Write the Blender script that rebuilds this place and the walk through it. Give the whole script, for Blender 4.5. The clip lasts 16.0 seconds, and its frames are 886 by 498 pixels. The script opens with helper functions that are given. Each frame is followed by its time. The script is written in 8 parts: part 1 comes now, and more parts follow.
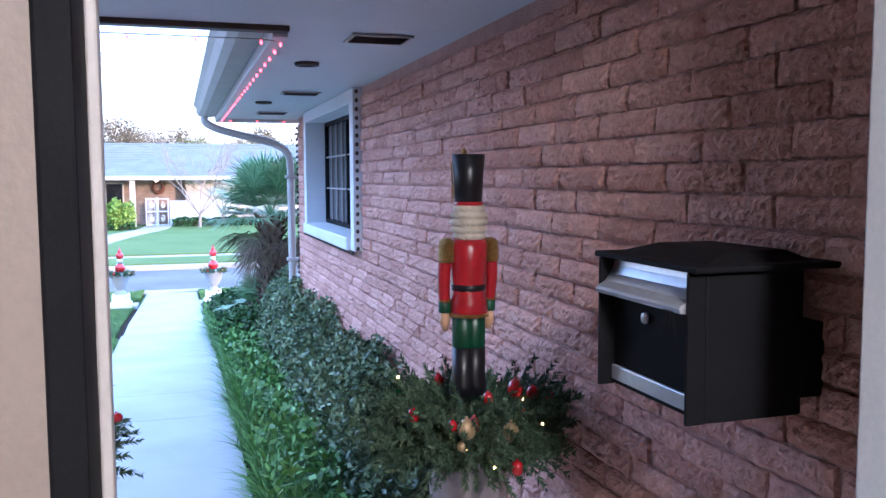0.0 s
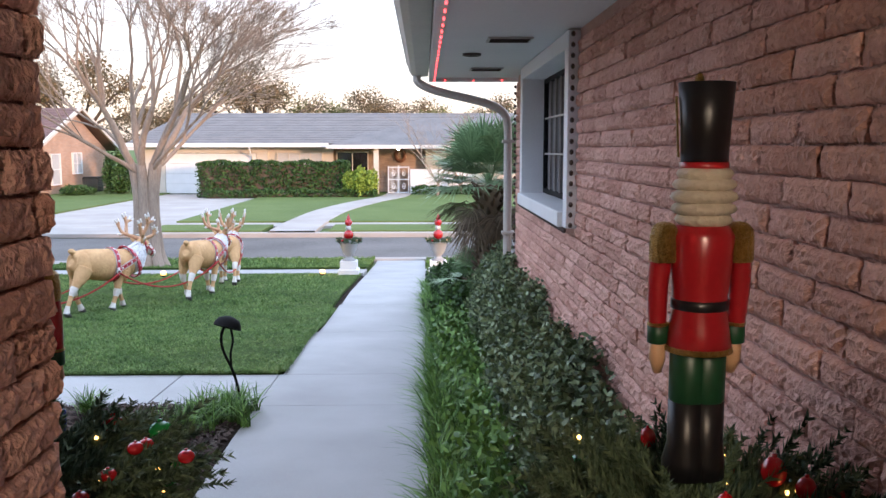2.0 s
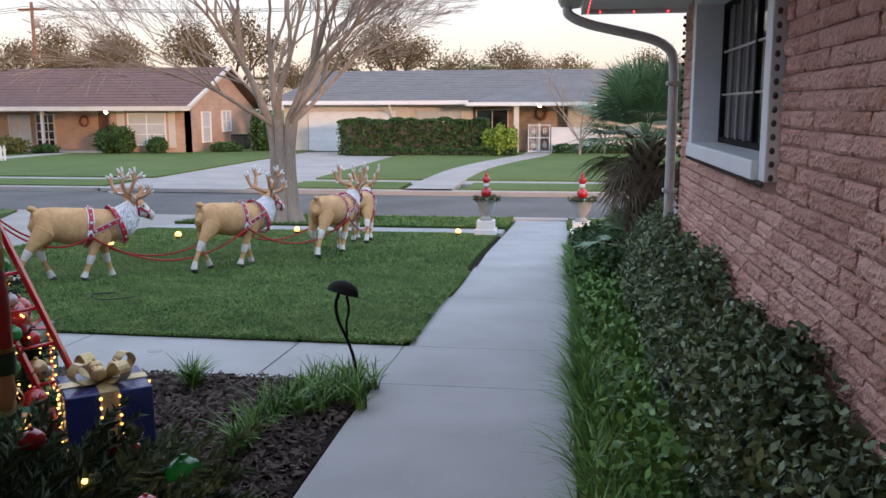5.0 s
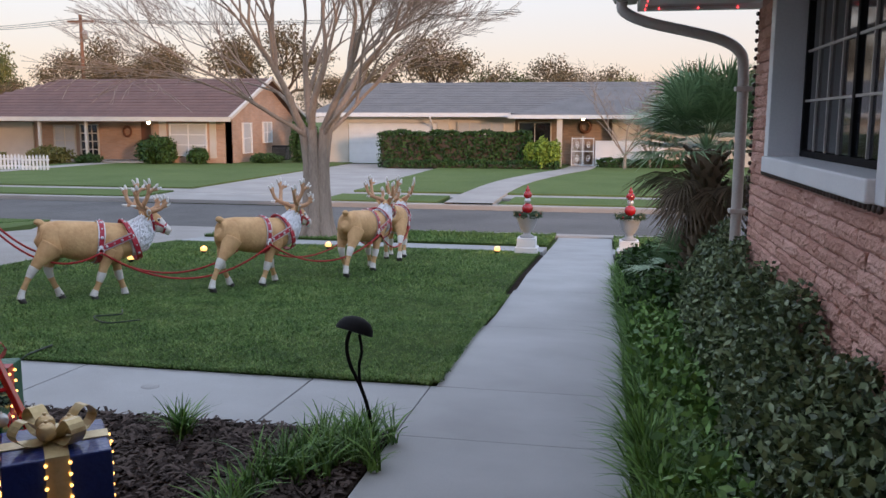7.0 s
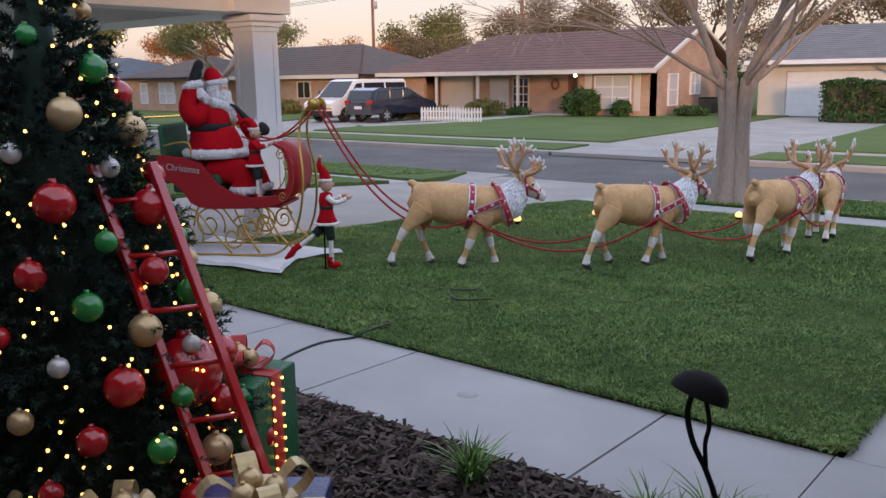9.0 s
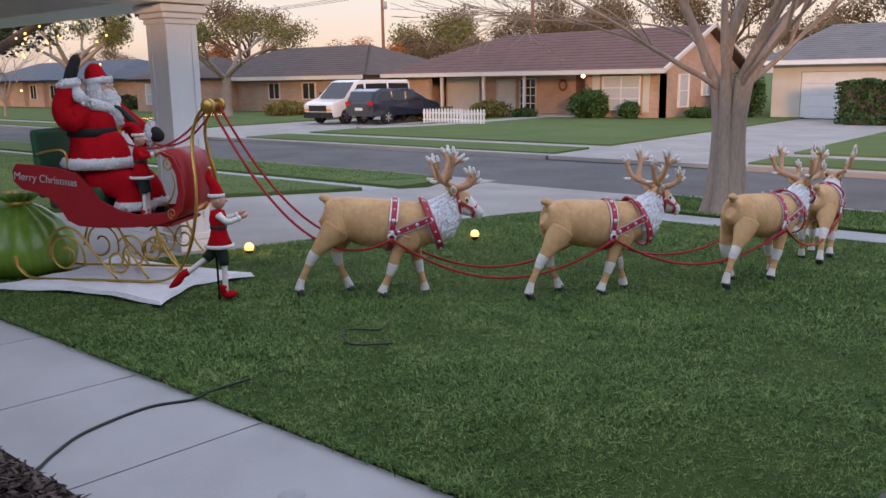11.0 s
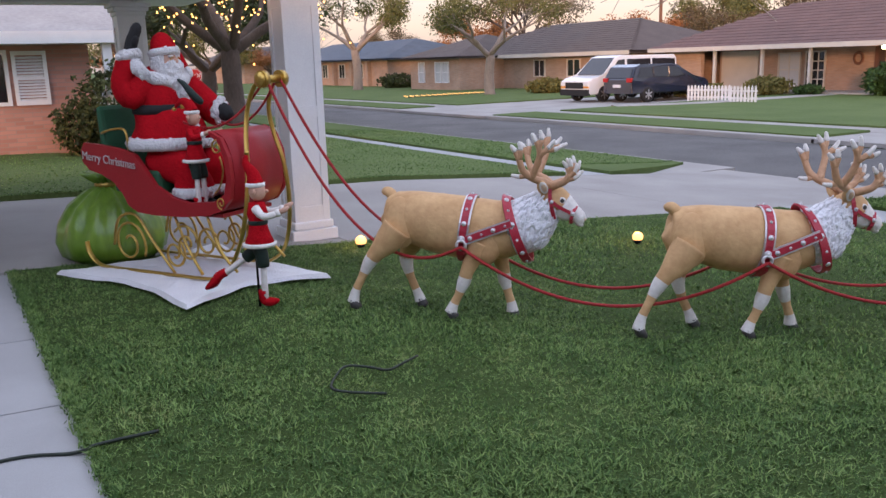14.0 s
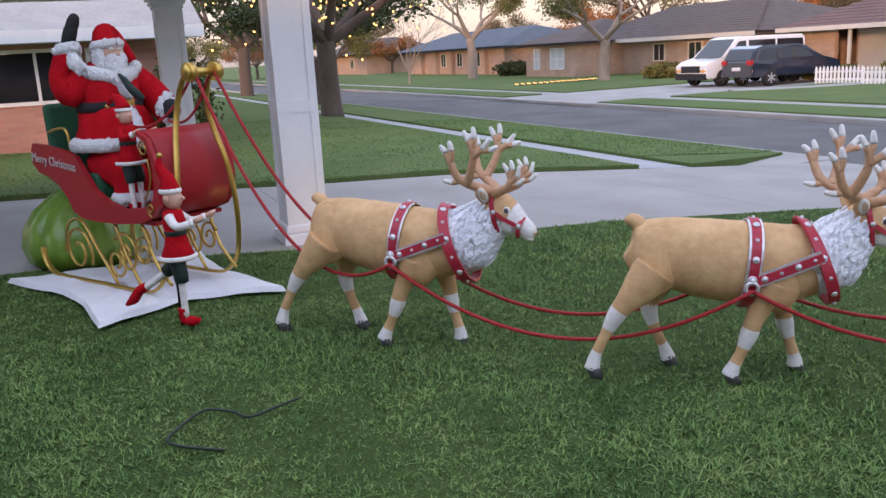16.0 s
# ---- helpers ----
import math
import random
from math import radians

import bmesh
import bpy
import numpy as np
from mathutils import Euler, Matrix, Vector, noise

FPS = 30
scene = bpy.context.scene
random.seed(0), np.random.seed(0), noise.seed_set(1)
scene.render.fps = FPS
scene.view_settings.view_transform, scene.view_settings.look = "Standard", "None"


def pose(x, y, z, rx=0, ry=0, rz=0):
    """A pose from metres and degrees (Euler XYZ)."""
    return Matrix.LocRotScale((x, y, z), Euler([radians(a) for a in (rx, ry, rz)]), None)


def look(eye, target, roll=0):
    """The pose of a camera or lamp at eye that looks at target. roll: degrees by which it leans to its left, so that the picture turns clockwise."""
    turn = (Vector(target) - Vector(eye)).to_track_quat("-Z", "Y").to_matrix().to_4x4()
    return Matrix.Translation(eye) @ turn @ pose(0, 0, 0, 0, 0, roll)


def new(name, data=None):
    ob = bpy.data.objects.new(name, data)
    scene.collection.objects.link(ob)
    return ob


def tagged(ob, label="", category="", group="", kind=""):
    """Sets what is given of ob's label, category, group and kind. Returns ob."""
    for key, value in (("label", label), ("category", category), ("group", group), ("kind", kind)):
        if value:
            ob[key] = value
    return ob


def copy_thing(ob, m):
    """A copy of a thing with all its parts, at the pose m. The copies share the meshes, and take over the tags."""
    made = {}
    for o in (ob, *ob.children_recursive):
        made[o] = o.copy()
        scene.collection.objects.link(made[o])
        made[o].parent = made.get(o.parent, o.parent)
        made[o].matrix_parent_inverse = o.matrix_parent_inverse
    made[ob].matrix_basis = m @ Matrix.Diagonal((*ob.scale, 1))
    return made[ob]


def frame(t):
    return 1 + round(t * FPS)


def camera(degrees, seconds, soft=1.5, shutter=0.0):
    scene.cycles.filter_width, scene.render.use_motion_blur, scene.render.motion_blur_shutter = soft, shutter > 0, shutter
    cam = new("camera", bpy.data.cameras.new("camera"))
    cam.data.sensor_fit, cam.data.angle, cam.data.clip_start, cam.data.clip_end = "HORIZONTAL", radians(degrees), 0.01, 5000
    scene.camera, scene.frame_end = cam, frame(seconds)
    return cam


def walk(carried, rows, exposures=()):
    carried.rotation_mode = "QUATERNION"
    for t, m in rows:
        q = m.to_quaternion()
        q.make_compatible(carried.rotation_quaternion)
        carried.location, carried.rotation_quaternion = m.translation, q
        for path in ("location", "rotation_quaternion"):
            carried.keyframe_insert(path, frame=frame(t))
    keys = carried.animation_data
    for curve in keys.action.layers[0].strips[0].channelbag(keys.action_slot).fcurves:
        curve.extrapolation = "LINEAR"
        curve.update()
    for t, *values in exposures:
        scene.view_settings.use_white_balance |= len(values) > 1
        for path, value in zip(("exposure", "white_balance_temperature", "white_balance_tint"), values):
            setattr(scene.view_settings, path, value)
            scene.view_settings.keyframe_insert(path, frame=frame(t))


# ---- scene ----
cam = camera(55.1, 16.0)
METRES, EYE, TILT, LEAN, TURN = 8.2, 1.398, 0.0, 0.0, -17.3
ROWS = [
    (0.0, 0.0, 0.0, 0.0, -0.02, -4.79, 0.24),
    (0.5, -0.0028, 0.0194, -0.0021, 2.89, -5.67, 0.52),
    (1.0, -0.0041, 0.0484, -0.0037, 7.36, -5.83, 0.6),
    (1.5, 0.0062, 0.0829, -0.0038, 13.89, -5.97, 0.29),
    (2.0, 0.0057, 0.1108, -0.0055, 16.02, -6.74, 0.04),
    (2.5, -0.003, 0.1269, -0.0074, 15.4, -8.2, -0.06),
    (3.0, -0.0107, 0.158, -0.0138, 20.56, -7.36, 0.44),
    (3.5, -0.0125, 0.1822, -0.0142, 23.58, -7.2, 0.38),
    (4.0, -0.0208, 0.1863, -0.0171, 24.86, -8.68, 0.37),
    (4.5, -0.0267, 0.1951, -0.0188, 25.23, -9.48, 0.24),
    (7.0, -0.0651, 0.2875, -0.0245, 28.19, -8.53, -0.2),
    (7.5, -0.0768, 0.3217, -0.0244, 35.44, -9.3, 0.34),
    (8.0, -0.1016, 0.3536, -0.0234, 45.82, -10.1, 1.14),
    (10.5, -0.1701, 0.5367, -0.0283, 59.39, -12.33, 1.06),
    (11.0, -0.1896, 0.5716, -0.0298, 57.59, -11.45, 0.94),
    (11.5, -0.2055, 0.606, -0.0324, 59.08, -11.28, 1.32),
    (12.0, -0.2159, 0.6447, -0.0329, 61.14, -11.81, 1.21),
    (12.5, -0.2344, 0.6805, -0.0367, 63.73, -12.08, 1.6),
    (13.0, -0.2492, 0.7142, -0.0388, 70.15, -11.95, 2.46),
    (13.5, -0.2577, 0.7475, -0.0393, 75.69, -12.27, 2.37),
    (14.0, -0.2746, 0.7779, -0.0422, 76.28, -12.47, 1.71),
    (14.5, -0.2925, 0.8104, -0.0439, 76.25, -13.15, 1.89),
    (15.0, -0.3052, 0.8506, -0.045, 77.49, -14.0, 2.34),
    (15.5, -0.3227, 0.8851, -0.0481, 77.82, -13.56, 2.27),
    (16.0, -0.3403, 0.9153, -0.0488, 84.74, -12.9, 3.07),
]
walk(cam, [(t, pose(0, 0, EYE, TILT, LEAN, TURN) @ pose(METRES * x, METRES * y, METRES * z, 90 + pitch, roll, yaw)) for t, x, y, z, yaw, pitch, roll in ROWS],
     exposures=[(0.0, 1.85, 4250, 12), (1.0, 1.35, 5500, 12), (2.0, 1.02, 5700, 12), (3.5, 0.52, 5800, 12), (4.5, 0.38, 5750, 12), (7.0, 0.05, 5850, 13), (8.0, 0.05, 5900, 16), (11.0, 0.0, 6000, 18), (12.5, 0.12, 6000, 20), (14.5, 0.3, 5950, 20), (16.0, 0.4, 5850, 18)])

# ---- world and sun ----
world = bpy.data.worlds.new("dusk_sky")
scene.world = world
world.use_nodes = True
wn, wl = world.node_tree.nodes, world.node_tree.links
wn.clear()
w_out = wn.new("ShaderNodeOutputWorld")
w_bg = wn.new("ShaderNodeBackground")
w_sky = wn.new("ShaderNodeTexSky")
w_sky.sky_type = "NISHITA"
w_sky.sun_disc = False
w_sky.sun_elevation = radians(6)
w_sky.sun_rotation = radians(140)
w_gain = wn.new("ShaderNodeMix")
w_gain.data_type, w_gain.blend_type = "RGBA", "MULTIPLY"
w_gain.inputs[0].default_value = 1.0
w_gain.inputs[7].default_value = (0.045, 0.05, 0.06, 1)
w_co = wn.new("ShaderNodeTexCoord")
w_sep = wn.new("ShaderNodeSeparateXYZ")
w_ramp = wn.new("ShaderNodeValToRGB")
for pos, col in ((0.0, (0.55, 0.44, 0.40, 1)), (0.04, (0.90, 0.66, 0.50, 1)), (0.13, (0.88, 0.77, 0.68, 1)), (0.24, (0.84, 0.86, 0.94, 1)), (0.45, (1.25, 1.38, 1.65, 1)), (1.0, (1.15, 1.38, 1.85, 1))):
    e = w_ramp.color_ramp.elements[0] if pos == 0.0 else w_ramp.color_ramp.elements.new(pos)
    e.position, e.color = pos, col
w_mix = wn.new("ShaderNodeMix")
w_mix.data_type, w_mix.blend_type = "RGBA", "ADD"
w_mix.inputs[0].default_value = 1.0
wl.new(w_co.outputs["Generated"], w_sep.inputs[0])
wl.new(w_sep.outputs[2], w_ramp.inputs[0])
wl.new(w_sky.outputs[0], w_gain.inputs[6])
wl.new(w_gain.outputs[2], w_mix.inputs[6])
wl.new(w_ramp.outputs[0], w_mix.inputs[7])
wl.new(w_mix.outputs[2], w_bg.inputs[0])
w_bg.inputs[1].default_value = 0.9
wl.new(w_bg.outputs[0], w_out.inputs[0])

sun = new("sun", bpy.data.lights.new("sun", "SUN"))
sun.data.energy, sun.data.angle, sun.data.color = 2.2, radians(5), (1.0, 0.55, 0.28)
sun.matrix_world = look((40, -45, 6.5), (0, 0, 0))


# ---- materials ----
def material(name, c1, c2=None, scale=6.0, rough=0.7, bump=0.0, bump_scale=60.0, metal=0.0, fine=0.5, per_object=0.0, spec=0.5, island=0.0, stretch=(1, 1, 1), coat=0.0):
    """Two tones mixed by coarse and fine noise, with fine relief."""
    m = bpy.data.materials.new(name)
    m.use_nodes = True
    n, l = m.node_tree.nodes, m.node_tree.links
    b = n["Principled BSDF"]
    b.inputs["Roughness"].default_value = rough
    b.inputs["Metallic"].default_value = metal
    b.inputs["Specular IOR Level"].default_value = spec
    b.inputs["Coat Weight"].default_value = coat
    if c2 is None:
        c2 = tuple(v * 0.85 for v in c1)
    co = n.new("ShaderNodeTexCoord")
    mp = n.new("ShaderNodeMapping")
    mp.inputs["Scale"].default_value = stretch
    l.new(co.outputs["Object"], mp.inputs[0])
    n1, n2 = n.new("ShaderNodeTexNoise"), n.new("ShaderNodeTexNoise")
    n1.inputs["Scale"].default_value, n1.inputs["Detail"].default_value = scale, 4
    n2.inputs["Scale"].default_value, n2.inputs["Detail"].default_value = bump_scale, 3
    l.new(mp.outputs[0], n1.inputs["Vector"])
    l.new(mp.outputs[0], n2.inputs["Vector"])
    mx = n.new("ShaderNodeMix")
    mx.data_type = "FLOAT"
    mx.inputs[0].default_value = fine
    l.new(n1.outputs[0], mx.inputs[2])
    l.new(n2.outputs[0], mx.inputs[3])
    value = mx.outputs[0]
    if per_object or island:
        src = n.new("ShaderNodeObjectInfo") if per_object else n.new("ShaderNodeNewGeometry")
        ma = n.new("ShaderNodeMath")
        ma.operation = "MULTIPLY_ADD"
        ma.inputs[1].default_value = per_object or island
        l.new(src.outputs["Random" if per_object else "Random Per Island"], ma.inputs[0])
        sub = n.new("ShaderNodeMath")
        sub.operation = "SUBTRACT"
        sub.inputs[1].default_value = (per_object or island) / 2
        l.new(value, ma.inputs[2])
        l.new(ma.outputs[0], sub.inputs[0])
        value = sub.outputs[0]
    rp = n.new("ShaderNodeValToRGB")
    rp.color_ramp.elements[0].position, rp.color_ramp.elements[1].position = 0.32, 0.68
    rp.color_ramp.elements[0].color, rp.color_ramp.elements[1].color = (*c2, 1), (*c1, 1)
    l.new(value, rp.inputs[0])
    l.new(rp.outputs[0], b.inputs["Base Color"])
    if bump:
        bp = n.new("ShaderNodeBump")
        bp.inputs["Strength"].default_value, bp.inputs["Distance"].default_value = min(1.0, bump), 0.02
        l.new(n2.outputs[0], bp.inputs["Height"])
        l.new(bp.outputs[0], b.inputs["Normal"])
    return m


def glow(name, color, strength):
    m = bpy.data.materials.new(name)
    m.use_nodes = True
    b = m.node_tree.nodes["Principled BSDF"]
    b.inputs["Base Color"].default_value = (*color, 1)
    b.inputs["Emission Color"].default_value = (*color, 1)
    b.inputs["Emission Strength"].default_value = strength
    return m


M = {}
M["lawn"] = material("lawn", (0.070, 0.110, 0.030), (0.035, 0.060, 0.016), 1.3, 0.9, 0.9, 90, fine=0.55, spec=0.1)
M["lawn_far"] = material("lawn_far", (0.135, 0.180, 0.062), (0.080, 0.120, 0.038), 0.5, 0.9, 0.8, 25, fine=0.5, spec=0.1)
M["soil"] = material("soil", (0.045, 0.033, 0.026), (0.016, 0.012, 0.010), 8, 0.95, 1.0, 70, spec=0.1)
M["mulch"] = material("mulch", (0.125, 0.098, 0.088), (0.040, 0.030, 0.027), 20, 0.9, 0.4, 120, island=0.7, spec=0.2)
M["concrete"] = material("concrete", (0.425, 0.435, 0.445), (0.32, 0.325, 0.33), 1.6, 0.85, 0.25, 220, fine=0.35, spec=0.3)
M["concrete_drive"] = material("concrete_drive", (0.40, 0.38, 0.36), (0.29, 0.275, 0.26), 0.8, 0.85, 0.3, 160, fine=0.3, spec=0.3)
M["asphalt"] = material("asphalt", (0.16, 0.155, 0.15), (0.095, 0.092, 0.09), 0.6, 0.85, 0.5, 180, fine=0.3, spec=0.3)
M["tar"] = material("tar", (0.05, 0.05, 0.05), (0.03, 0.03, 0.03), 2, 0.7)
M["brick"] = material("brick", (0.72, 0.45, 0.37), (0.53, 0.30, 0.235), 9, 0.9, 1.0, 65, per_object=0.35, spec=0.2)
M["brick_rest"] = material("brick_rest", (0.72, 0.45, 0.37), (0.53, 0.30, 0.235), 9, 0.9, 1.0, 65, island=0.35, spec=0.2)
M["mortar"] = material("mortar", (0.64, 0.43, 0.37), (0.49, 0.31, 0.26), 12, 0.95, 0.8, 150, spec=0.1)
M["white_paint"] = material("white_paint", (0.76, 0.77, 0.78), (0.66, 0.67, 0.69), 3, 0.45, 0.05, 90)
M["soffit_paint"] = material("soffit_paint", (0.68, 0.69, 0.70), (0.60, 0.61, 0.63), 2, 0.6, 0.05, 60)
M["gutter_paint"] = material("gutter_paint", (0.46, 0.43, 0.40), (0.36, 0.34, 0.32), 4, 0.45, 0.03, 60)
M["dark_trim"] = material("dark_trim", (0.060, 0.035, 0.025), (0.035, 0.022, 0.016), 6, 0.5, 0.2, 60, stretch=(1, 1, 6))
M["black_metal"] = material("black_metal", (0.012, 0.012, 0.013), (0.007, 0.007, 0.008), 8, 0.6, 0.05, 200, spec=0.06)
M["beige_wall"] = material("beige_wall", (0.24, 0.195, 0.16), (0.20, 0.165, 0.135), 2, 0.6, 0.05, 90)
M["roof_grey"] = material("roof_grey", (0.19, 0.188, 0.19), (0.115, 0.114, 0.118), 1.2, 0.9, 0.6, 14, fine=0.5)
M["roof_red"] = material("roof_red", (0.165, 0.098, 0.088), (0.10, 0.060, 0.055), 1.2, 0.9, 0.6, 14, fine=0.5)
M["roof_dark"] = material("roof_dark", (0.11, 0.085, 0.075), (0.07, 0.055, 0.05), 1.2, 0.9, 0.6, 14, fine=0.5)
M["roof_blue"] = material("roof_blue", (0.10, 0.12, 0.15), (0.07, 0.08, 0.10), 1.2, 0.9, 0.6, 14, fine=0.5)
M["roof_white"] = material("roof_white", (0.38, 0.37, 0.365), (0.28, 0.275, 0.27), 2.0, 0.9, 0.6, 14, fine=0.5)
M["glass_dark"] = material("glass_dark", (0.020, 0.022, 0.026), (0.012, 0.013, 0.016), 1, 0.06, spec=0.6)
M["blind"] = material("blind", (0.55, 0.56, 0.57), (0.42, 0.43, 0.45), 2, 0.35, stretch=(1, 1, 12))


def brick_pattern(name, c1, c2, mortar, bump=0.6):
    """Far brickwork: courses too small to build."""
    m = bpy.data.materials.new(name)
    m.use_nodes = True
    n, l = m.node_tree.nodes, m.node_tree.links
    b = n["Principled BSDF"]
    b.inputs["Roughness"].default_value = 0.9
    geo = n.new("ShaderNodeTexCoord")
    sp, cb, ad = n.new("ShaderNodeSeparateXYZ"), n.new("ShaderNodeCombineXYZ"), n.new("ShaderNodeMath")
    l.new(geo.outputs["Object"], sp.inputs[0])
    l.new(sp.outputs[0], ad.inputs[0])
    l.new(sp.outputs[1], ad.inputs[1])
    l.new(ad.outputs[0], cb.inputs[0])
    l.new(sp.outputs[2], cb.inputs[1])
    t = n.new("ShaderNodeTexBrick")
    t.inputs["Color1"].default_value, t.inputs["Color2"].default_value, t.inputs["Mortar"].default_value = (*c1, 1), (*c2, 1), (*mortar, 1)
    t.inputs["Scale"].default_value = 1.0
    t.inputs["Brick Width"].default_value, t.inputs["Row Height"].default_value, t.inputs["Mortar Size"].default_value = 0.29, 0.07, 0.008
    nz = n.new("ShaderNodeTexNoise")
    nz.inputs["Scale"].default_value = 0.9
    mx = n.new("ShaderNodeMix")
    mx.data_type, mx.blend_type = "RGBA", "MULTIPLY"
    mx.inputs[0].default_value = 0.5
    l.new(cb.outputs[0], t.inputs["Vector"])
    l.new(geo.outputs["Object"], nz.inputs["Vector"])
    l.new(t.outputs[0], mx.inputs[6])
    rp = n.new("ShaderNodeValToRGB")
    rp.color_ramp.elements[0].color, rp.color_ramp.elements[0].position = (0.6, 0.6, 0.6, 1), 0.3
    rp.color_ramp.elements[1].position = 0.7
    l.new(nz.outputs[0], rp.inputs[0])
    l.new(rp.outputs[0], mx.inputs[7])
    l.new(mx.outputs[2], b.inputs["Base Color"])
    return m


M["brick_peach"] = brick_pattern("brick_peach", (0.52, 0.34, 0.24), (0.44, 0.27, 0.185), (0.42, 0.33, 0.27))
M["brick_tan"] = brick_pattern("brick_tan", (0.42, 0.30, 0.22), (0.34, 0.23, 0.165), (0.34, 0.28, 0.24))
M["brick_neighbor"] = brick_pattern("brick_neighbor", (0.50, 0.265, 0.21), (0.40, 0.20, 0.155), (0.36, 0.25, 0.215))


# ---- mesh helpers ----
def box(bm, x0, x1, y0, y1, z0, z1, m=None):
    vs = [bm.verts.new((x, y, z)) for z in (z0, z1) for y in (y0, y1) for x in (x0, x1)]
    for f in ((0, 2, 3, 1), (4, 5, 7, 6), (0, 1, 5, 4), (2, 6, 7, 3), (0, 4, 6, 2), (1, 3, 7, 5)):
        bm.faces.new([vs[i] for i in f])
    if m is not None:
        bmesh.ops.transform(bm, matrix=m, verts=vs)
    return vs


def bevel_box(bm, x0, x1, y0, y1, z0, z1, r, m=None, seg=2):
    b2 = bmesh.new()
    box(b2, x0, x1, y0, y1, z0, z1)
    bmesh.ops.bevel(b2, geom=b2.edges[:], offset=r, segments=seg, affect="EDGES", profile=0.5)
    merge(bm, b2, m)


def merge(bm, b2, m=None):
    if m is not None:
        bmesh.ops.transform(b2, matrix=m, verts=b2.verts[:])
    me = bpy.data.meshes.new("tmp")
    b2.to_mesh(me)
    b2.free()
    bm.from_mesh(me)
    bpy.data.meshes.remove(me)


def tube(bm, pts, radii, n=8, up=(0, 0, 1), caps=True, squash=None):
    """A tapered tube along points. radii: a number or pairs (across, upward)."""
    pts = [Vector(p) for p in pts]
    rings = []
    side_old = None
    for i, p in enumerate(pts):
        d = (pts[min(i + 1, len(pts) - 1)] - pts[max(i - 1, 0)])
        d = d.normalized() if d.length > 1e-9 else Vector((0, 0, 1))
        side = d.cross(Vector(up))
        if side.length < 0.05:
            side = side_old if side_old is not None else d.cross(Vector((0, 1, 0.1)))
        side.normalize()
        if side_old is not None and side.dot(side_old) < 0:
            side = -side
        side_old = side
        v = side.cross(d).normalized()
        r = radii[i] if hasattr(radii, "__len__") else radii
        a, b = r if hasattr(r, "__len__") else (r, r)
        rings.append([bm.verts.new(p + side * a * math.cos(k * math.tau / n) + v * b * math.sin(k * math.tau / n)) for k in range(n)])
    for q, r in zip(rings, rings[1:]):
        for k in range(n):
            f = bm.faces.new((q[k], q[(k + 1) % n], r[(k + 1) % n], r[k]))
            f.smooth = True
    if caps:
        bm.faces.new(rings[0][::-1])
        bm.faces.new(rings[-1])
    return rings


def smooth_pts(pts, n=4):
    """Points of a soft curve through the given ones."""
    pts = [Vector(p) for p in pts]
    out = []
    for i in range(len(pts) - 1):
        a, b, c, d = pts[max(i - 1, 0)], pts[i], pts[i + 1], pts[min(i + 2, len(pts) - 1)]
        for k in range(n):
            t = k / n
            out.append(0.5 * ((2 * b) + (c - a) * t + (2 * a - 5 * b + 4 * c - d) * t * t + (3 * b - a - 3 * c + d) * t ** 3))
    out.append(pts[-1])
    return out


def lathe(bm, profile, n=24, c=(0, 0, 0), caps=True):
    rings = [[bm.verts.new((c[0] + r * math.cos(k * math.tau / n), c[1] + r * math.sin(k * math.tau / n), c[2] + z)) for k in range(n)] for r, z in profile]
    for q, r in zip(rings, rings[1:]):
        for k in range(n):
            f = bm.faces.new((q[k], q[(k + 1) % n], r[(k + 1) % n], r[k]))
            f.smooth = True
    if caps:
        bm.faces.new(rings[0][::-1])
        bm.faces.new(rings[-1])


def ball(bm, c, r, u=12, v=8, m=None):
    rr = r if hasattr(r, "__len__") else (r, r, r)
    mat4 = Matrix.Translation(c) @ (m or Matrix()) @ Matrix.Diagonal((*rr, 1))
    poles = [bm.verts.new(mat4 @ Vector((0, 0, z))) for z in (-1, 1)]
    rings = []
    for j in range(1, v):
        a = math.pi * (j / v - 0.5)
        rings.append([bm.verts.new(mat4 @ Vector((math.cos(a) * math.cos(k * math.tau / u), math.cos(a) * math.sin(k * math.tau / u), math.sin(a)))) for k in range(u)])
    for k in range(u):
        j = (k + 1) % u
        fs = [bm.faces.new((poles[0], rings[0][j], rings[0][k])), bm.faces.new((poles[1], rings[-1][k], rings[-1][j]))]
        fs += [bm.faces.new((q[k], q[j], w[j], w[k])) for q, w in zip(rings, rings[1:])]
        for f in fs:
            f.smooth = True


def poly_prism(bm, pts, z0, z1, m=None):
    """A flat outline drawn in x, y and raised from z0 to z1."""
    a = [bm.verts.new((x, y, z0)) for x, y in pts]
    b = [bm.verts.new((x, y, z1)) for x, y in pts]
    bm.faces.new(a[::-1])
    bm.faces.new(b)
    for i in range(len(pts)):
        j = (i + 1) % len(pts)
        bm.faces.new((a[i], a[j], b[j], b[i]))
    if m is not None:
        bmesh.ops.transform(bm, matrix=m, verts=a + b)
    return a + b


def finish(name, bm, mat, normals=True):
    me = bpy.data.meshes.new(name)
    if normals:
        bmesh.ops.recalc_face_normals(bm, faces=bm.faces[:])
    bm.to_mesh(me)
    bm.free()
    me.materials.append(mat)
    return me


def part(name, bm, mat, parent, label="", m=None):
    """One mesh object under a thing or a part."""
    ob = new(name, finish(name, bm, mat))
    ob.parent = parent
    if m is not None:
        ob.matrix_basis = m
    if label:
        tagged(ob, label)
    return ob


def thing(name, m, label, category, group="", kind=""):
    ob = new(name)
    ob.matrix_basis = m
    ob.empty_display_size = 0.1
    return tagged(ob, label, category, group, kind)


